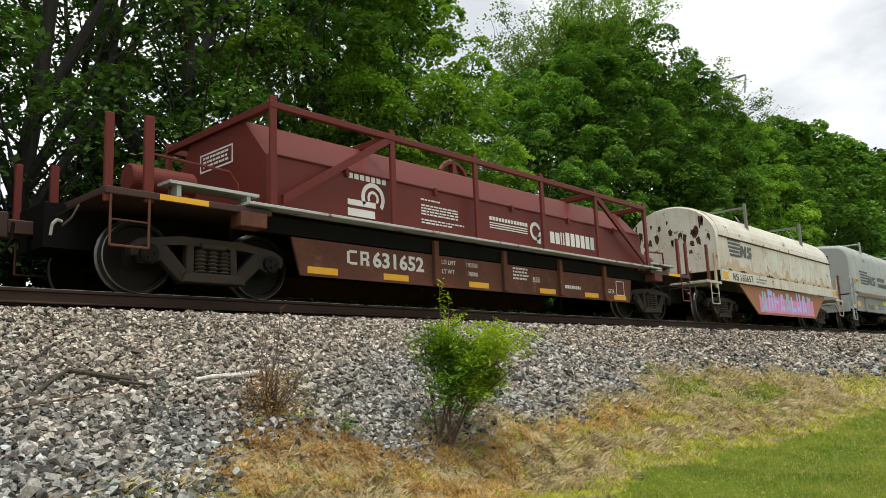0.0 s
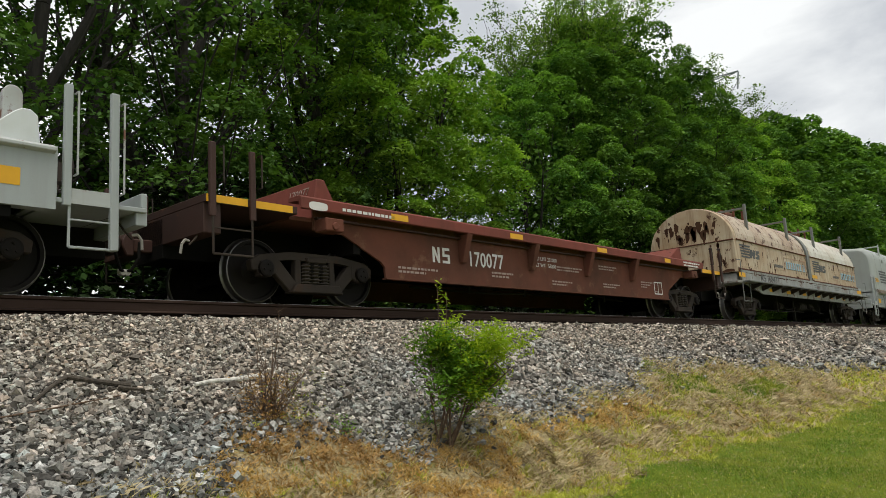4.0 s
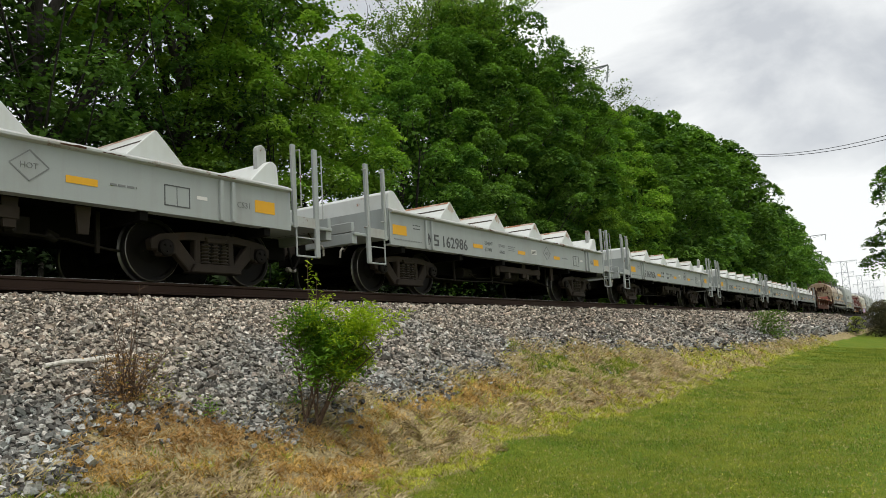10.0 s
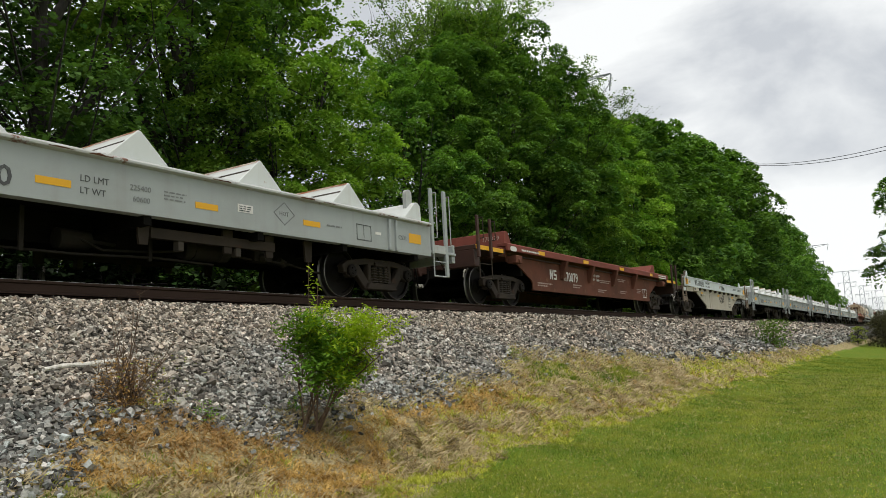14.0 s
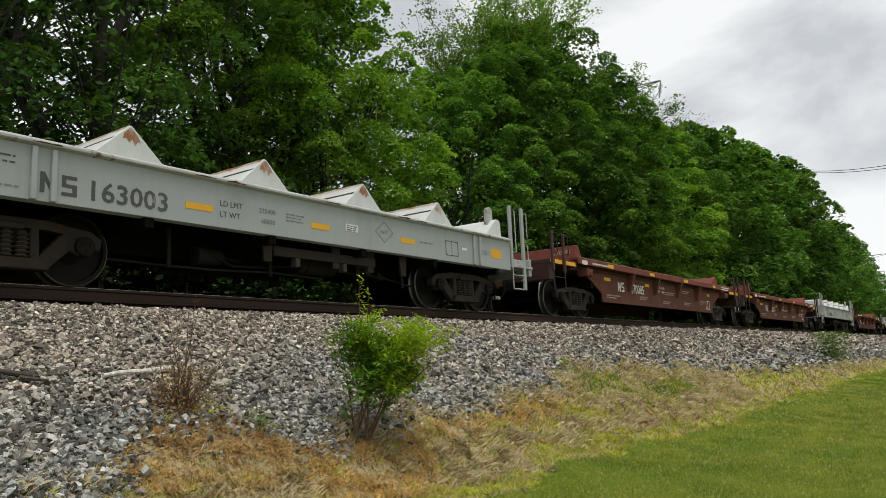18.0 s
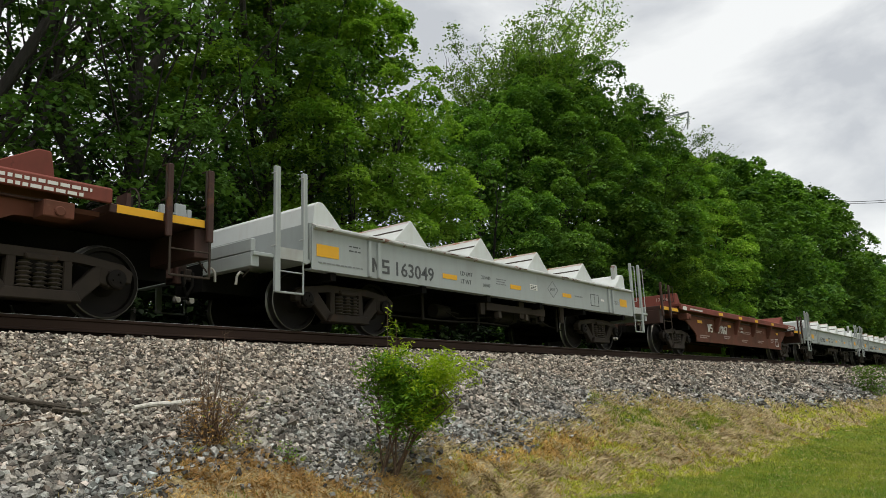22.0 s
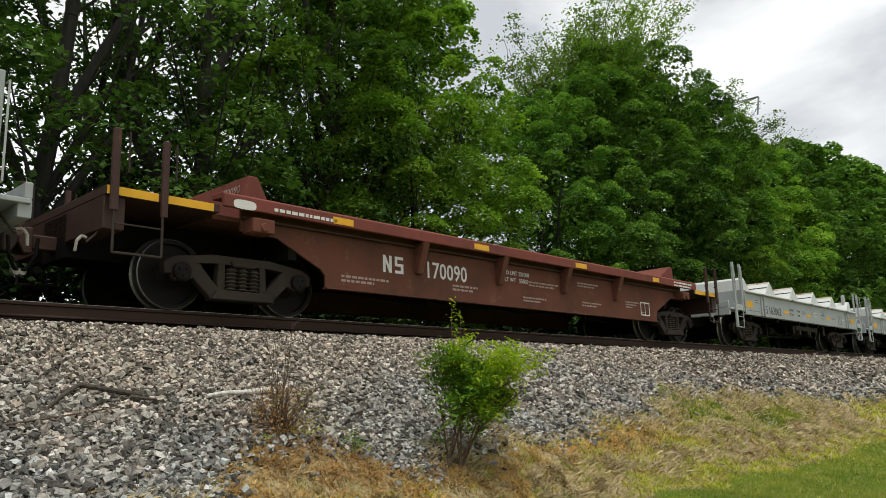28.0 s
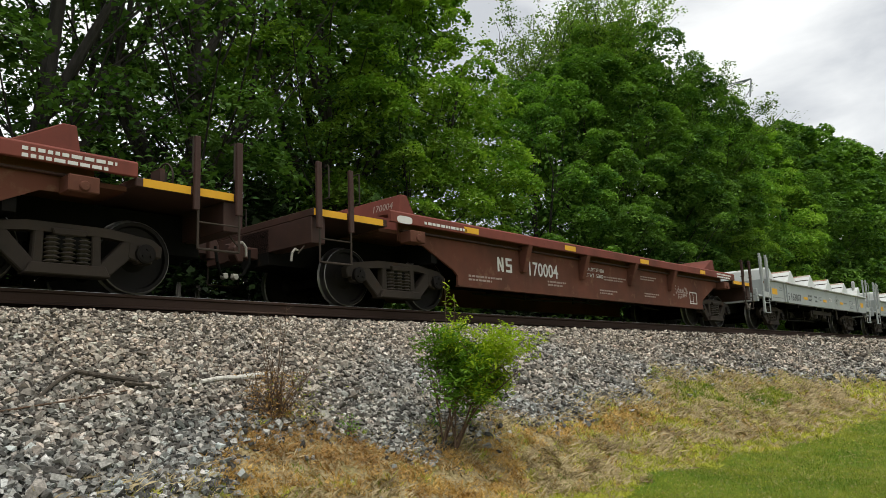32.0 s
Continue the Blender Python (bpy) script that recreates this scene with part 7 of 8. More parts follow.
# ---- pylons and cables in the distance ----
def pylon(h):
    p = new("pylon")
    bm = B()
    for s in (-1, 1):
        for w in (-1, 1):
            rod(bm, (s * 1.2, w * 1.7, 0), (s * 0.6, w * 1.0, h), 0.07, seg=4)
        for k in range(9):
            z0, z1 = h * k / 9, h * (k + 1) / 9
            a0, a1 = 1.7 - 0.7 * k / 9, 1.7 - 0.7 * (k + 1) / 9
            c0, c1 = 1.2 - 0.6 * k / 9, 1.2 - 0.6 * (k + 1) / 9
            rod(bm, (s * c0, -a0, z0), (s * c1, a1, z1), 0.03, seg=4)
            rod(bm, (s * c0, a0, z0), (s * c1, -a1, z1), 0.03, seg=4)
            rod(bm, (-c0, s * a0, z0), (c1, s * a1, z1), 0.03, seg=4)
    part("mast", bm, PYLON, p)
    for z, w in ((h, 4.9), (h - 4.6, 3.3)):
        bm = B()
        for d in (-0.5, 0.5):
            rod(bm, (d, -0.9, z), (0, -w, z + 0.1), 0.06, seg=4)
            rod(bm, (d, 0.9, z), (0, w, z + 0.1), 0.06, seg=4)
            rod(bm, (d, -1.0, z), (d, 1.0, z), 0.06, seg=4)
        for q in (-1, 1):
            rod(bm, (0, q * 0.95, z - 0.7), (0, q * w, z + 0.06), 0.045, seg=4)
        arm = part("cross_arm", bm, PYLON, p)
        for q in (-1, 1):
            part("insulator", rod(B(), (0, q * w, z), (0, q * (w - 0.25), z - 1.5), 0.08, seg=5), PYLON, arm)
    return tagged(p, "grey lattice power pylon in the distance", "pylon", "pylons")


py = pylon(26.0)
for x, s in ((60.5, 0.94), (233, 1.0), (352, 1.02), (440, 0.95), (557, 1.04), (640, 1.0)):
    copy_thing(py, pose(x, 24.6, -1.5, 0, 0, 0)).scale = (s, s, s)
for o in (*py.children_recursive, py):
    bpy.data.objects.remove(o)


def cable(a, b, sag, r=0.03):
    bm = B()
    pts = [Vector(a).lerp(Vector(b), i / 16) - Vector((0, 0, sag * 4 * (i / 16) * (1 - i / 16))) for i in range(17)]
    rings = [[bm.verts.new(p + Vector((r * math.cos(a), r * math.cos(a), r * math.sin(a)))) for a in (0.0, 1.57, 3.14, 4.71)] for p in pts]
    for p, q in zip(rings, rings[1:]):
        for i in range(4):
            bm.faces.new((p[i], p[(i + 1) % 4], q[(i + 1) % 4], q[i]))
    c = new("cable", mesh_of("cable", bm, WIRE))
    return tagged(c, "dark overhead power cable against the sky", "cable", "power cables")


cable((83.1, 16.0, 18.8), (60, -6.0, 14.0), 1.5, 0.025)
cable((83.1, 16.0, 18.7), (60, -6.0, 13.6), 1.5, 0.025)


# ---- ballast stones ----
def stones(xs, ys, sizes, rng, sides=8):
    """Angular crushed stones as jittered blocks (8 corners) or double pyramids (6 corners)."""
    n = len(xs)
    if sides == 8:
        base = np.array([(x, y, z) for x in (-1, 1) for y in (-1, 1) for z in (-1, 1)], float) * 0.5
        base[base[:, 2] > 0] *= np.array([0.66, 0.74, 1.0])
        face = np.array([(0, 1, 3), (0, 3, 2), (4, 6, 7), (4, 7, 5), (0, 4, 5), (0, 5, 1), (2, 3, 7), (2, 7, 6), (0, 2, 6), (0, 6, 4), (1, 5, 7), (1, 7, 3)])
    else:
        base = np.array([(1, 0, 0), (-1, 0, 0), (0, 1, 0), (0, -1, 0), (0, 0, 1), (0, 0, -1)], float) * 0.58
        face = np.array([(0, 2, 4), (2, 1, 4), (1, 3, 4), (3, 0, 4), (2, 0, 5), (1, 2, 5), (3, 1, 5), (0, 3, 5)])
    k = len(base)
    v = base[None] + rng.uniform(-0.24, 0.24, (n, k, 3)) if sides == 8 else base[None] + rng.uniform(-0.26, 0.26, (n, k, 3))
    v *= (sizes[:, None] * np.stack([rng.uniform(0.9, 1.5, n), rng.uniform(0.75, 1.15, n), rng.uniform(0.42, 0.80, n)], 1))[:, None]
    q = rng.normal(size=(n, 4)) * np.array([1.5, 0.36, 0.36, 1.3])
    q /= np.linalg.norm(q, axis=1, keepdims=True)
    w, x, y, z = q.T
    r = np.stack([np.stack([1 - 2 * (y * y + z * z), 2 * (x * y - w * z), 2 * (x * z + w * y)], 1), np.stack([2 * (x * y + w * z), 1 - 2 * (x * x + z * z), 2 * (y * z - w * x)], 1), np.stack([2 * (x * z - w * y), 2 * (y * z + w * x), 1 - 2 * (x * x + y * y)], 1)], 1)
    v = np.einsum("nij,nkj->nki", r, v)
    c = np.stack([xs, ys, ground_z(xs, ys) + sizes * rng.uniform(-0.85, 0.85, n)], 1)
    return v, c, face


def scatter(rng, x0, x1, y0, y1, per):
    n = int((x1 - x0) * (y1 - y0) * per)
    return rng.uniform(x0, x1, n), rng.uniform(y0, y1, n)


def make_ballast():
    rng = np.random.default_rng(3)
    vs, fs, off = [], [], 0
    for x0, x1, per, big, sides in ((0.8, 8, 3500, 0.0300, 8), (8, 15, 1700, 0.037, 8), (15, 26, 660, 0.057, 6), (26, 48, 230, 0.09, 6), (48, 100, 60, 0.15, 6), (-12, 0.8, 420, 0.075, 6)):
        xs, ys = scatter(rng, x0, x1, 4.9, 8.55, per)
        keep = ys > stone_edge(xs) + rng.normal(0, 0.13, len(xs)) - 0.05
        keep |= rng.random(len(xs)) < 0.002
        keep &= ys > lawn_edge(xs) + 0.3
        xs, ys = xs[keep], ys[keep]
        size = big * np.exp(rng.normal(0, 0.24, len(xs))) * (1.30 - 0.17 * (ys - 5.5))
        v, c, f = stones(xs, ys, size, rng, sides)
        if x0 == 0.8:
            near = (xs > 2.4) & (xs < 4.4) & (ys > 5.3) & (ys < 6.3)
            pick = np.flatnonzero(near)[:300]
            own = (v[pick], c[pick], f)
            rest = np.ones(len(xs), bool)
            rest[pick] = False
            v, c = v[rest], c[rest]
        k = v.shape[1]
        vs.append((v + c[:, None]).reshape(-1, 3))
        fs.append((np.arange(len(v))[:, None, None] * k + f[None]).reshape(-1, 3) + off)
        off += len(vs[-1])
    me = np_mesh("ballast", np.concatenate(vs), np.concatenate(fs))
    me.materials.append(STONE)
    me.polygons.foreach_set("use_smooth", [False] * len(me.polygons))
    bed = tagged(new("ballast", me), "slope of angular grey and tan crushed stones", "ballast", kind="stuff")
    for v, c in zip(own[0], own[1]):
        m = np_mesh("stone", v, own[2])
        m.materials.append(STONE)
        m.polygons.foreach_set("use_smooth", [False] * len(m.polygons))
        o = new("stone", m)
        o.parent, o.location = bed, c


make_ballast()


# ---- grass ----
def blades(xs, ys, height, width, flat, rng):
    """Single bent blades: two triangles each."""
    n = len(xs)
    a = rng.uniform(0, 2 * math.pi, n)
    tilt = np.clip(rng.normal(flat, 0.28, n), 0, 1.45)
    h = height * rng.uniform(0.55, 1.3, n)
    d = np.stack([np.cos(a) * np.sin(tilt), np.sin(a) * np.sin(tilt), np.cos(tilt)], 1)
    s = np.stack([-np.sin(a), np.cos(a), np.zeros(n)], 1) * (width * rng.uniform(0.7, 1.3, n))[:, None]
    root = np.stack([xs, ys, ground_z(xs, ys) - 0.005 + 0.03 * np.sin(tilt) * rng.random(n)], 1)
    mid = root + d * (h * 0.55)[:, None]
    tip = root + d * h[:, None]
    tip[:, 2] -= h * 0.22 * np.sin(tilt)
    tip[:, 2] = np.maximum(tip[:, 2], root[:, 2] + 0.008)
    v = np.stack([root - s, root + s, mid, tip], 1).reshape(-1, 3)
    i = np.arange(n)[:, None] * 4
    f = np.concatenate([i + np.array([[0, 1, 2]]), i + np.array([[0, 2, 3]])], 1).reshape(-1, 3)
    return v, f


def grass(name, spans, mat, label, category, rng):
    vs, fs, off = [], [], 0
    for xs, ys, h, w, flat in spans:
        v, f = blades(xs, ys, h, w, flat, rng)
        vs.append(v)
        fs.append(f + off)
        off += len(v)
    me = np_mesh(name, np.concatenate(vs), np.concatenate(fs))
    me.materials.append(mat)
    return tagged(new(name, me), label, category, kind="stuff")


def patchy(xs, ys, scale, seed):
    return np.array([noise.noise(Vector((x * scale + seed, y * scale, seed))) for x, y in zip(xs, ys)])


def make_grass():
    rng = np.random.default_rng(9)
    lawn = []
    for x0, x1, y0, y1, per, h, w in ((3.6, 10, -0.3, 5.0, 2600, 0.045, 0.0030), (10, 20, -0.4, 5.0, 1100, 0.055, 0.0045), (20, 45, -0.5, 5.0, 300, 0.075, 0.009)):
        xs, ys = scatter(rng, x0, x1, y0, y1, per)
        keep = (ys < lawn_edge(xs) + rng.normal(0, 0.10, len(xs))) & (rng.random(len(xs)) < (ys - y0) / 1.6) & (rng.random(len(xs)) < (xs - 3.2) / 1.2)
        lawn.append((xs[keep], ys[keep], h, w, 0.45))
    grass("lawn_grass", lawn, GRASS, "short mown green lawn grass", "grass", rng)
    thatch = [scatter(rng, x0, x1, -0.3, 4.4, per) + (h, w, 1.0) for x0, x1, per, h, w in ((4, 12, 260, 0.04, 0.004), (12, 30, 90, 0.06, 0.007))]
    yellow_fleck = [scatter(rng, x0, x1, 0, 4.4, per) + (h, w, 0.8) for x0, x1, per, h, w in ((4, 12, 90, 0.05, 0.004), (12, 30, 40, 0.06, 0.007))]
    kinds = {k: [] for k in ("straw", "gold", "lime", "green", "russet")}
    # green and yellow patches: x, y, half-lengths, kind
    patches = ((13.2, 5.9, 1.0, 0.30, "green"), (15.6, 5.45, 1.5, 0.25, "green"), (19.1, 6.3, 0.5, 0.15, "green"), (12.5, 4.6, 0.5, 0.12, "green"), (2.9, 5.15, 0.55, 0.25, "green"), (4.85, 4.75, 0.35, 0.16, "lime"), (8.6, 5.4, 0.7, 0.16, "lime"),
               (24.0, 5.3, 3.0, 0.3, "lime"), (10.9, 5.3, 0.8, 0.2, "lime"), (6.0, 4.45, 0.5, 0.15, "lime"), (4.9, 5.35, 1.1, 0.34, "gold"), (4.40, 5.75, 0.95, 0.36, "russet"), (5.3, 5.25, 0.5, 0.2, "russet"), (7.9, 5.75, 0.6, 0.14, "russet"), (3.7, 5.4, 0.5, 0.22, "gold"), (5.6, 4.85, 0.9, 0.35, "gold"), (9.5, 5.5, 1.3, 0.2, "gold"), (7.2, 5.35, 0.9, 0.16, "gold"))
    for x0, x1, per, many, h, w in ((0.5, 9, 150, 20, 0.150, 0.0058), (9, 20, 90, 18, 0.19, 0.0085), (20, 50, 22, 18, 0.24, 0.018)):
        cx, cy = scatter(rng, x0, x1, 3.9, 6.75, per)
        keep = (cy < stone_edge(cx) + rng.normal(0.02, 0.12, len(cx))) & (cy > lawn_edge(cx) + rng.normal(0.02, 0.07, len(cx)))
        cx, cy = cx[keep], cy[keep]
        q = patchy(cx, cy, 1.6, 8.0)
        sort = np.full(len(cx), "straw", dtype="<U8")
        for px, py, rx, ry, kind in patches:
            sort[np.hypot((cx - px) / rx, (cy - py) / ry) + 0.9 * q + rng.normal(0, 0.18, len(cx)) < 1.0] = kind
        odd = rng.random(len(cx)) + 0.35 * q
        plain = sort == "straw"
        sort[plain & (odd < 0.24)] = "lime"
        sort[plain & (odd > 0.80) & (cx > 5)] = "gold"
        sort[plain & (odd > 1.0)] = "green"
        fringe = cy < lawn_edge(cx) + 0.34 + 0.25 * q
        sort[fringe & (rng.random(len(cx)) < 0.85)] = "lime"
        for kind in kinds:
            c = np.flatnonzero(sort == kind)
            xs, ys = np.repeat(cx[c], many), np.repeat(cy[c], many)
            spread = 0.055 if x1 < 10 else 0.09 if x1 < 21 else 0.2
            xs, ys = xs + rng.normal(0, spread, len(xs)), ys + rng.normal(0, spread * 0.8, len(ys))
            flat = {"straw": 0.90, "gold": 0.78, "russet": 0.85, "lime": 0.6, "green": 0.5}[kind]
            kinds[kind].append((xs, ys, h * (0.80 if kind == "straw" else 0.46), w * (1.25 if kind == "straw" else 1.15), flat))
    for x0, x1, per, h, w in ((1.5, 9, 20, 0.10, 0.0045), (9, 20, 14, 0.14, 0.0065), (20, 50, 4, 0.20, 0.014)):
        cx, cy = scatter(rng, x0, x1, 4.0, 6.7, per)
        keep = (cy < stone_edge(cx)) & (cy > lawn_edge(cx) - 0.05)
        for kind, lo, hi in (("straw", 0.0, 0.5), ("gold", 0.5, 0.62), ("lime", 0.62, 0.92), ("green", 0.92, 1.0)):
            pick = rng.random(len(cx))
            m = keep & (pick >= lo) & (pick < hi)
            xs, ys = np.repeat(cx[m], 14), np.repeat(cy[m], 14)
            kinds[kind].append((xs + rng.normal(0, 0.025 * h / 0.13, len(xs)), ys + rng.normal(0, 0.025 * h / 0.13, len(xs)), h, w, 0.6))
    grass("dry_grass", kinds["straw"] + thatch, STRAW, "matted grey-brown dry hay on the bank", "dry grass", rng)
    grass("golden_grass", kinds["gold"], GOLD, "golden drying grass on the bank", "dry grass", rng)
    grass("russet_grass", kinds["russet"], RUSSET, "rust-brown dead leaves and grass below the shrub", "dry grass", rng)
    grass("yellowing_grass", kinds["lime"] + yellow_fleck, LIME, "yellow-green grass along the lawn edge", "grass", rng)
    grass("bank_grass", kinds["green"], GRASS, "green grass patches on the bank", "grass", rng)


make_grass()


# ---- bush, dead shrub, weeds and fallen branches ----
def make_bush():
    x0, y0 = 6.06, 5.50
    z0 = float(ground_z(x0, y0))
    rng, rnd = np.random.default_rng(21), random.Random(21)
    bush = new("bush")
    bush.location = (x0, y0, z0)
    right, ahead = Vector((0.66, -0.75, 0)), Vector((0.75, 0.66, 0))
    heights, lefts, rights = (0.42, 0.55, 0.70, 0.88, 1.05, 1.20), (0.02, 0.06, 0.14, 0.20, 0.17, 0.05), (0.20, 0.40, 0.60, 0.80, 0.88, 0.76)
    cl = []
    for i in range(8):
        bm = B()
        foot = right * rnd.uniform(-0.09, 0.10) + ahead * rnd.uniform(-0.07, 0.07) + Vector((0, 0, -0.03))
        end = right * (-0.18 + i * 0.13 + rnd.uniform(-0.05, 0.05)) + ahead * rnd.uniform(-0.3, 0.3) + Vector((0, 0, rnd.uniform(0.75, 1.1)))
        mid = foot.lerp(end, 0.42) + Vector((0, 0, 0.10))
        limb(bm, [foot, mid, end], 0.013, 0.005, 6)
        for k in range(5):
            s = mid.lerp(end, k / 5)
            e = s + right * rnd.uniform(-0.25, 0.3) + ahead * rnd.uniform(-0.25, 0.25) + Vector((0, 0, rnd.uniform(0.05, 0.25)))
            limb(bm, [s, e], 0.006, 0.003, 4)
        part("stem", bm, TWIG, bush, "thin brown stem")
    lumps = []
    for k in range(46):
        h = 0.53 + 0.65 * rnd.random() ** 0.85
        le, ri = float(np.interp(h, heights, lefts)), float(np.interp(h, heights, rights))
        u = rnd.uniform(-1, 1)
        off = (ri - le) / 2 + u * (ri + le) / 2 * rnd.uniform(0.75, 1.08)
        deep = math.sqrt(max(0.0, 1 - u * u)) * 0.44 * (0.5 + 0.5 * min(1, h / 0.8))
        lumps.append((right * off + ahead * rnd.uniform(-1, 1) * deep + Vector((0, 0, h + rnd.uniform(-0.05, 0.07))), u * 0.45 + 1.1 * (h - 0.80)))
    for c, s in lumps:
        for k in range(5):
            cl.append((c + Vector((rnd.gauss(0, 0.075), rnd.gauss(0, 0.075), rnd.gauss(0, 0.07))), s + rnd.uniform(-0.12, 0.12)))

    def spray(points, count, mat, name, size=0.072):
        pts, ax = [], []
        for c in points:
            d = Vector((rnd.gauss(0, 1), rnd.gauss(0, 1), rnd.uniform(-0.35, 0.5))).normalized()
            side = d.cross(Vector((0, 0, 1))).normalized()
            for k in range(count):
                pts.append(tuple(c + d * (0.018 * k - 0.06) + side * (0.030 if k % 2 else -0.030) + Vector((0, 0, -0.0009 * k * k + rnd.uniform(-0.03, 0.03)))))
        v, f = leaf_quads(np.array(pts), size, rng, 0.9, 0.36, 0.2)
        me = np_mesh(name, v, f)
        me.materials.append(mat)
        o = new(name, me)
        o.parent = bush
    spots = [(c + Vector((rnd.gauss(0, 0.05), rnd.gauss(0, 0.05), rnd.gauss(0, 0.05))), s) for c, s in cl for _ in range(3)]
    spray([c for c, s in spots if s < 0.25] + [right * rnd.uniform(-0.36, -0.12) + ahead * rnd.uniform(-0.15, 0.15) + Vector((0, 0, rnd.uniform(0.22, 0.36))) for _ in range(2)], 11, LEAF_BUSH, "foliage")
    # lighter yellow-green leaves towards the top and the right
    spray([c for c, s in spots if s >= -0.02], 9, LEAF_YELLOW_GREEN, "young_foliage", 0.065)
    for dx, h in ((0.02, 1.80), (0.12, 1.62), (-0.14, 1.36), (0.62, 1.32)):
        bm = B()
        foot = right * (dx * 0.5) + Vector((0, 0, 0.6))
        end = right * dx + Vector((0, 0, h))
        limb(bm, [foot, end], 0.007, 0.003, 5)
        spr = part("sprig", bm, TWIG, bush, "tall leafy shoot")
        m = 34
        q = np.array([tuple(foot.lerp(end, 0.45 + 0.55 * k / m) + right * rnd.uniform(-0.06, 0.06) + ahead * rnd.uniform(-0.06, 0.06)) for k in range(m)])
        v, f = leaf_quads(q, 0.065, rng, 0.5, 0.36, 0.1)
        me = np_mesh("shoot_leaves", v, f)
        me.materials.append(LEAF_YELLOW_GREEN)
        o = new("shoot_leaves", me)
        o.parent = spr
    return tagged(bush, "small bright green bush on the straw bank", "bush")


make_bush()


def make_dead_shrub():
    x0, y0 = 4.28, 6.06
    rng, rnd = np.random.default_rng(31), random.Random(31)
    shrub = new("dead_shrub")
    shrub.location = (x0, y0, float(ground_z(x0, y0)))
    right = Vector((0.66, -0.75, 0))
    tips = []
    for i in range(44):
        bm = B()
        h = rnd.uniform(0.15, 0.55) if i > 5 else rnd.uniform(0.75, 1.08)
        e = right * rnd.uniform(-0.28, 0.30) * (0.4 if i < 4 else 1.0) + Vector((rnd.uniform(-0.15, 0.15), rnd.uniform(-0.15, 0.15), h))
        m = e * 0.5 + Vector((rnd.uniform(-0.05, 0.05), rnd.uniform(-0.05, 0.05), 0))
        f = Vector((rnd.uniform(-0.1, 0.1), rnd.uniform(-0.1, 0.1), 0))
        limb(bm, [f, m, e], 0.0055, 0.002, 4)
        for k in range(5):
            s = f.lerp(e, rnd.uniform(0.3, 0.95))
            limb(bm, [s, s + Vector((rnd.uniform(-0.12, 0.12), rnd.uniform(-0.12, 0.12), rnd.uniform(0.02, 0.16)))], 0.003, 0.001, 3)
            tips.append(s)
        part("twig", bm, TWIG, shrub, "bare reddish-brown twig")
    for name, mat, n, sx in (("dead_leaves", RUSSET, 1100, -0.04), ("green_leaves", TUFT, 170, 0.26)):
        q = np.array([(sx * 0.66 + rnd.gauss(0, 0.14), -sx * 0.75 + rnd.gauss(0, 0.14), 0.02 + 0.42 * rnd.random() ** 1.8) for _ in range(n)])
        v, f = leaf_quads(q, 0.036, rng, 0.5, 0.4, 0.1)
        me = np_mesh(name, v, f)
        me.materials.append(mat)
        o = new(name, me)
        o.parent = shrub
    return tagged(shrub, "dead brown shrub of bare twigs on the stones", "shrub")


make_dead_shrub()


def make_weed(x, y, h, n, mat, label, seed):
    rng, rnd = np.random.default_rng(seed), random.Random(seed)
    weed = new("weed")
    weed.location = (x, y, float(ground_z(x, y)))
    for i in range(7):
        bm = B()
        limb(bm, [(0, 0, 0), (rnd.uniform(-h, h) * 0.4, rnd.uniform(-h, h) * 0.4, h * rnd.uniform(0.6, 1.0))], 0.012 * h, 0.004 * h, 4)
        part("stem", bm, TWIG, weed)
    q = np.stack([rng.normal(0, 0.26 * h, n), rng.normal(0, 0.26 * h, n), rng.uniform(0.05, 0.95, n) * h], 1)
    v, f = leaf_quads(q, 0.10 * h + 0.02, rng, 0.5, 0.4, 0.1)
    me = np_mesh("leaves", v, f)
    me.materials.append(mat)
    o = new("leaves", me)
    o.parent = weed
    return tagged(weed, label, "weed", "weeds on the stones")


make_weed(36.2, 5.65, 1.35, 900, LEAF_PALE, "straggly yellow-green weed on the ballast", 41)
make_weed(12.5, 6.35, 0.22, 160, TUFT, "small green weed tuft on the stones", 42)
make_weed(4.9, 5.75, 0.22, 90, LEAF_BUSH, "small green weed tuft on the stones", 43)


def branch(name, pts, r0, r1, mat, label, twigs=0, seed=1):
    rnd = random.Random(seed)
    ob = new(name)
    bm = B()
    limb(bm, pts, r0, r1, 8)
    part("bough", bm, mat, ob)
    for i in range(twigs):
        bm = B()
        s = Vector(pts[0]).lerp(Vector(pts[-1]), rnd.uniform(0.1, 0.9))
        limb(bm, [s, s + Vector((rnd.uniform(-0.2, 0.2), rnd.uniform(-0.15, 0.15), rnd.uniform(-0.04, 0.08)))], r1, r1 * 0.4, 5)
        part("side_twig", bm, mat, ob)
    return tagged(ob, label, "branch", "fallen branches")


def on_stones(x, y, up=0.06):
    return (x, y, float(ground_z(x, y)) + up)


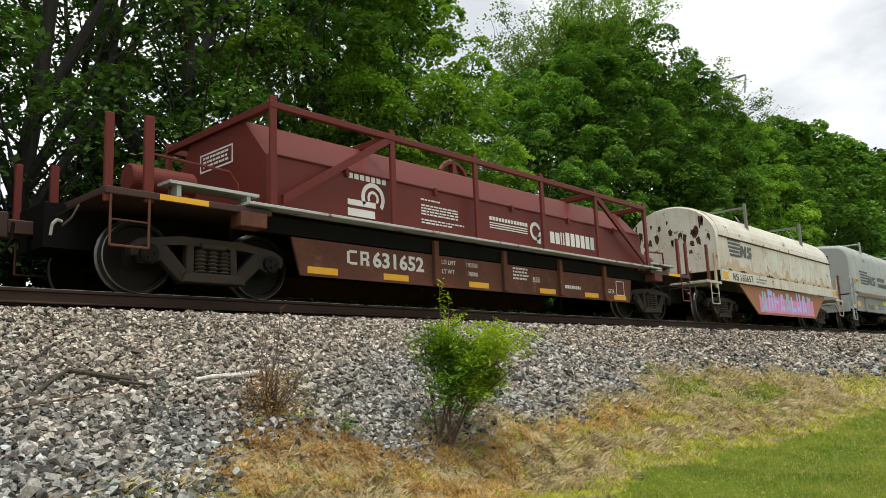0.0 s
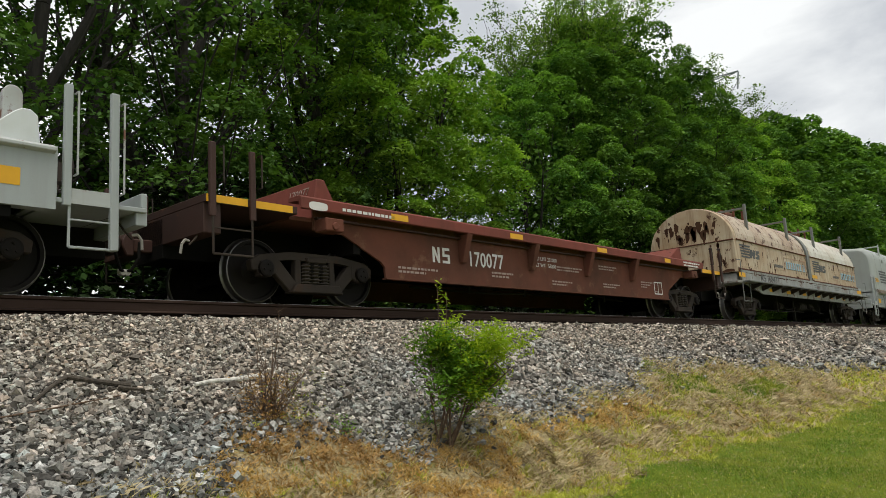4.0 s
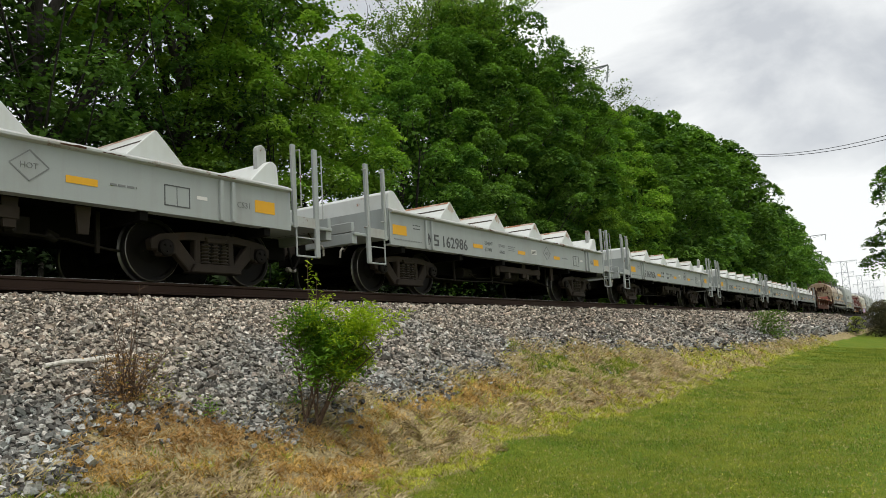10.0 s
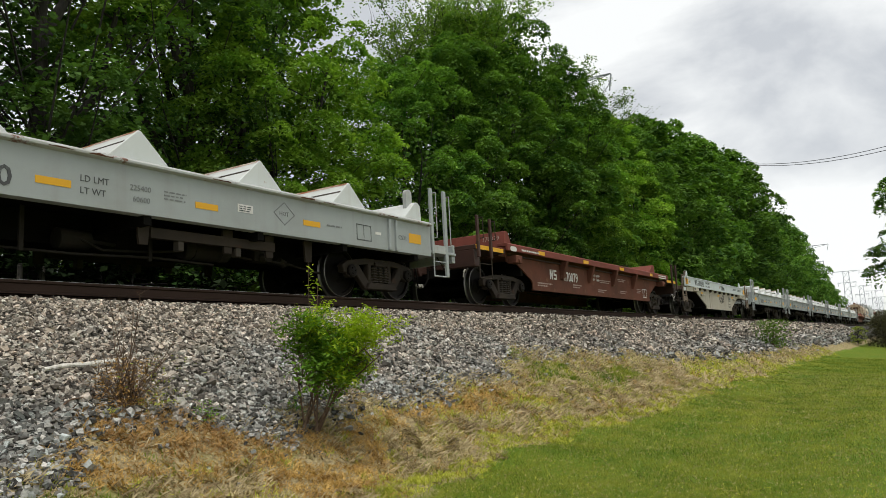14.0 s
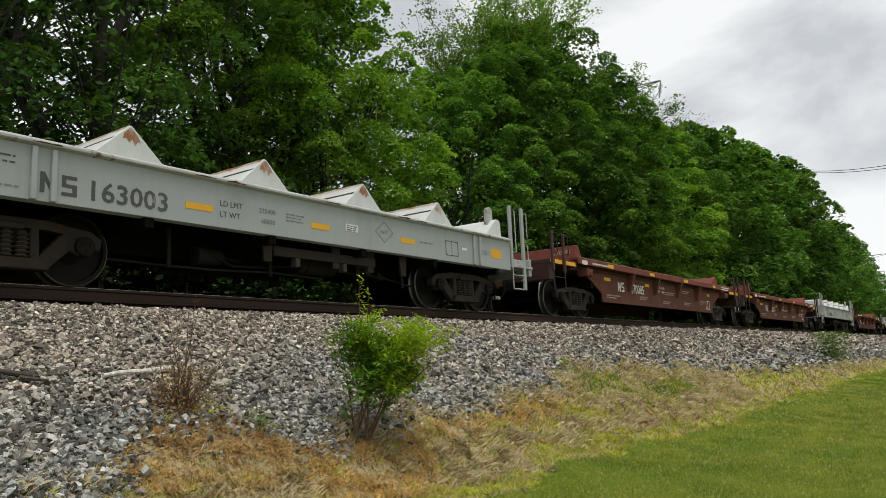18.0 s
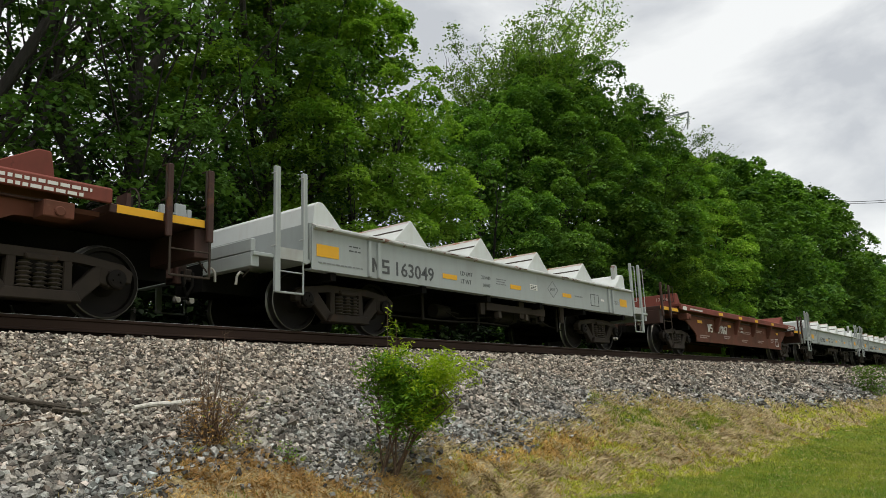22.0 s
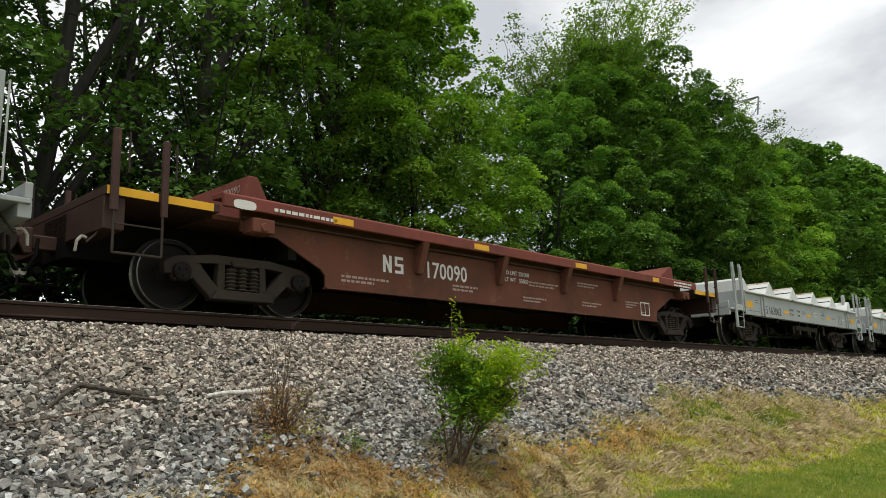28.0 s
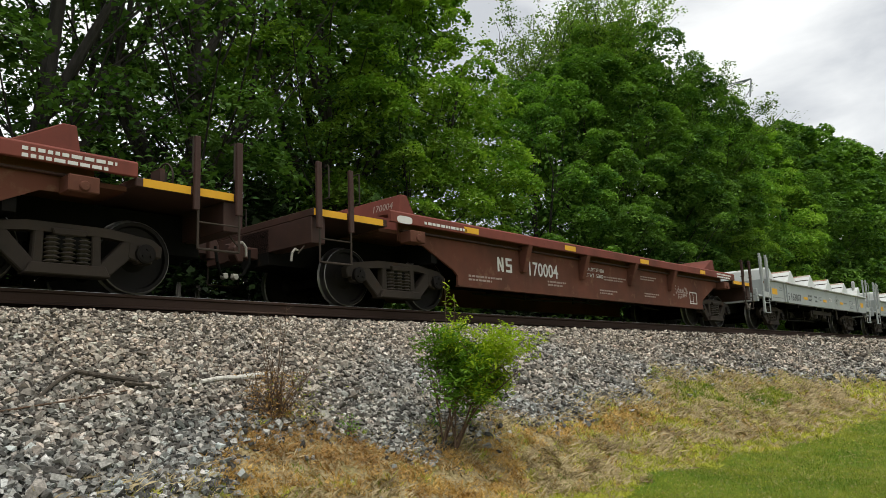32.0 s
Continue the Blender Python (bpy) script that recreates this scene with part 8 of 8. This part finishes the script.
branch("fallen_branch", [on_stones(3.80, 6.59, 0.05), on_stones(4.00, 6.63, 0.055), on_stones(4.28, 6.65, 0.055), on_stones(4.57, 6.70, 0.06)], 0.020, 0.028, BLEACHED, "bleached grey branch lying on the stones")
branch("fallen_stick", [on_stones(2.30, 6.46, 0.03), on_stones(2.52, 6.66, 0.055), on_stones(2.70, 6.78, 0.075), on_stones(2.94, 6.71, 0.06), on_stones(3.20, 6.64, 0.05)], 0.014, 0.026, DARKWOOD, "dark dead stick lying on the stones", 3, 2)
branch("fallen_twig", [on_stones(3.57, 6.05, 0.03), on_stones(3.78, 6.14, 0.06), on_stones(3.92, 6.15, 0.06), on_stones(4.20, 6.12, 0.045)], 0.009, 0.006, TWIG, "thin brown twig on the stones", 2, 3)
branch("fallen_twig", [on_stones(1.87, 6.23, 0.045), on_stones(2.45, 6.38, 0.05), on_stones(3.10, 6.53, 0.045)], 0.009, 0.005, TWIG, "thin brown twig on the stones", 2, 5)


def make_post(x, y, top):
    z = float(ground_z(x, y))
    ob = new("wooden_post")
    ob.location = (x, y, z)
    h = top - z
    bm = box(B(), -0.035, 0.035, -0.035, 0.035, -0.1, h - 0.04)
    part("shaft", bevelled(bm, 0.006), POST_WOOD, ob, "", pose(0, 0, 0, 0, 1.2, 8))
    bm = box(B(), -0.032, 0.032, -0.032, 0.032, h - 0.04, h)
    part("cut_top", bevelled(bm, 0.012), POST_WOOD, ob, "", pose(0, 0, 0, 0, 1.2, 8))
    return tagged(ob, "weathered grey wooden post standing behind the track", "post", "posts behind the track")


make_post(6.87, 12.8, 1.90)
make_post(7.26, 12.8, 1.88)


# ---- motion: the wagons run to +x, and their wheels roll ----
def motions():
    for car, start in TRAIN:
        walk(car, [(t, pose(start + s, TRACK_Y, RAIL_Z)) for t, s in WAY])
    secs, way = [t for t, _ in WAY], [s for _, s in WAY]
    wheels = [o for car, _ in TRAIN for o in car.children_recursive if o.name.startswith("wheelset")]
    roll = [(k / FPS, pose(0, 0, 0, 0, math.degrees(float(np.interp(k / FPS, secs, way)) / 0.4555), 0)) for k in range(0, 32 * FPS + 1)]
    walk(wheels[0], roll)
    keys = wheels[0].animation_data
    for w in wheels[1:]:
        w.rotation_mode = "QUATERNION"
        own = w.animation_data_create()
        own.action = keys.action
        own.action_slot = keys.action_slot


motions()
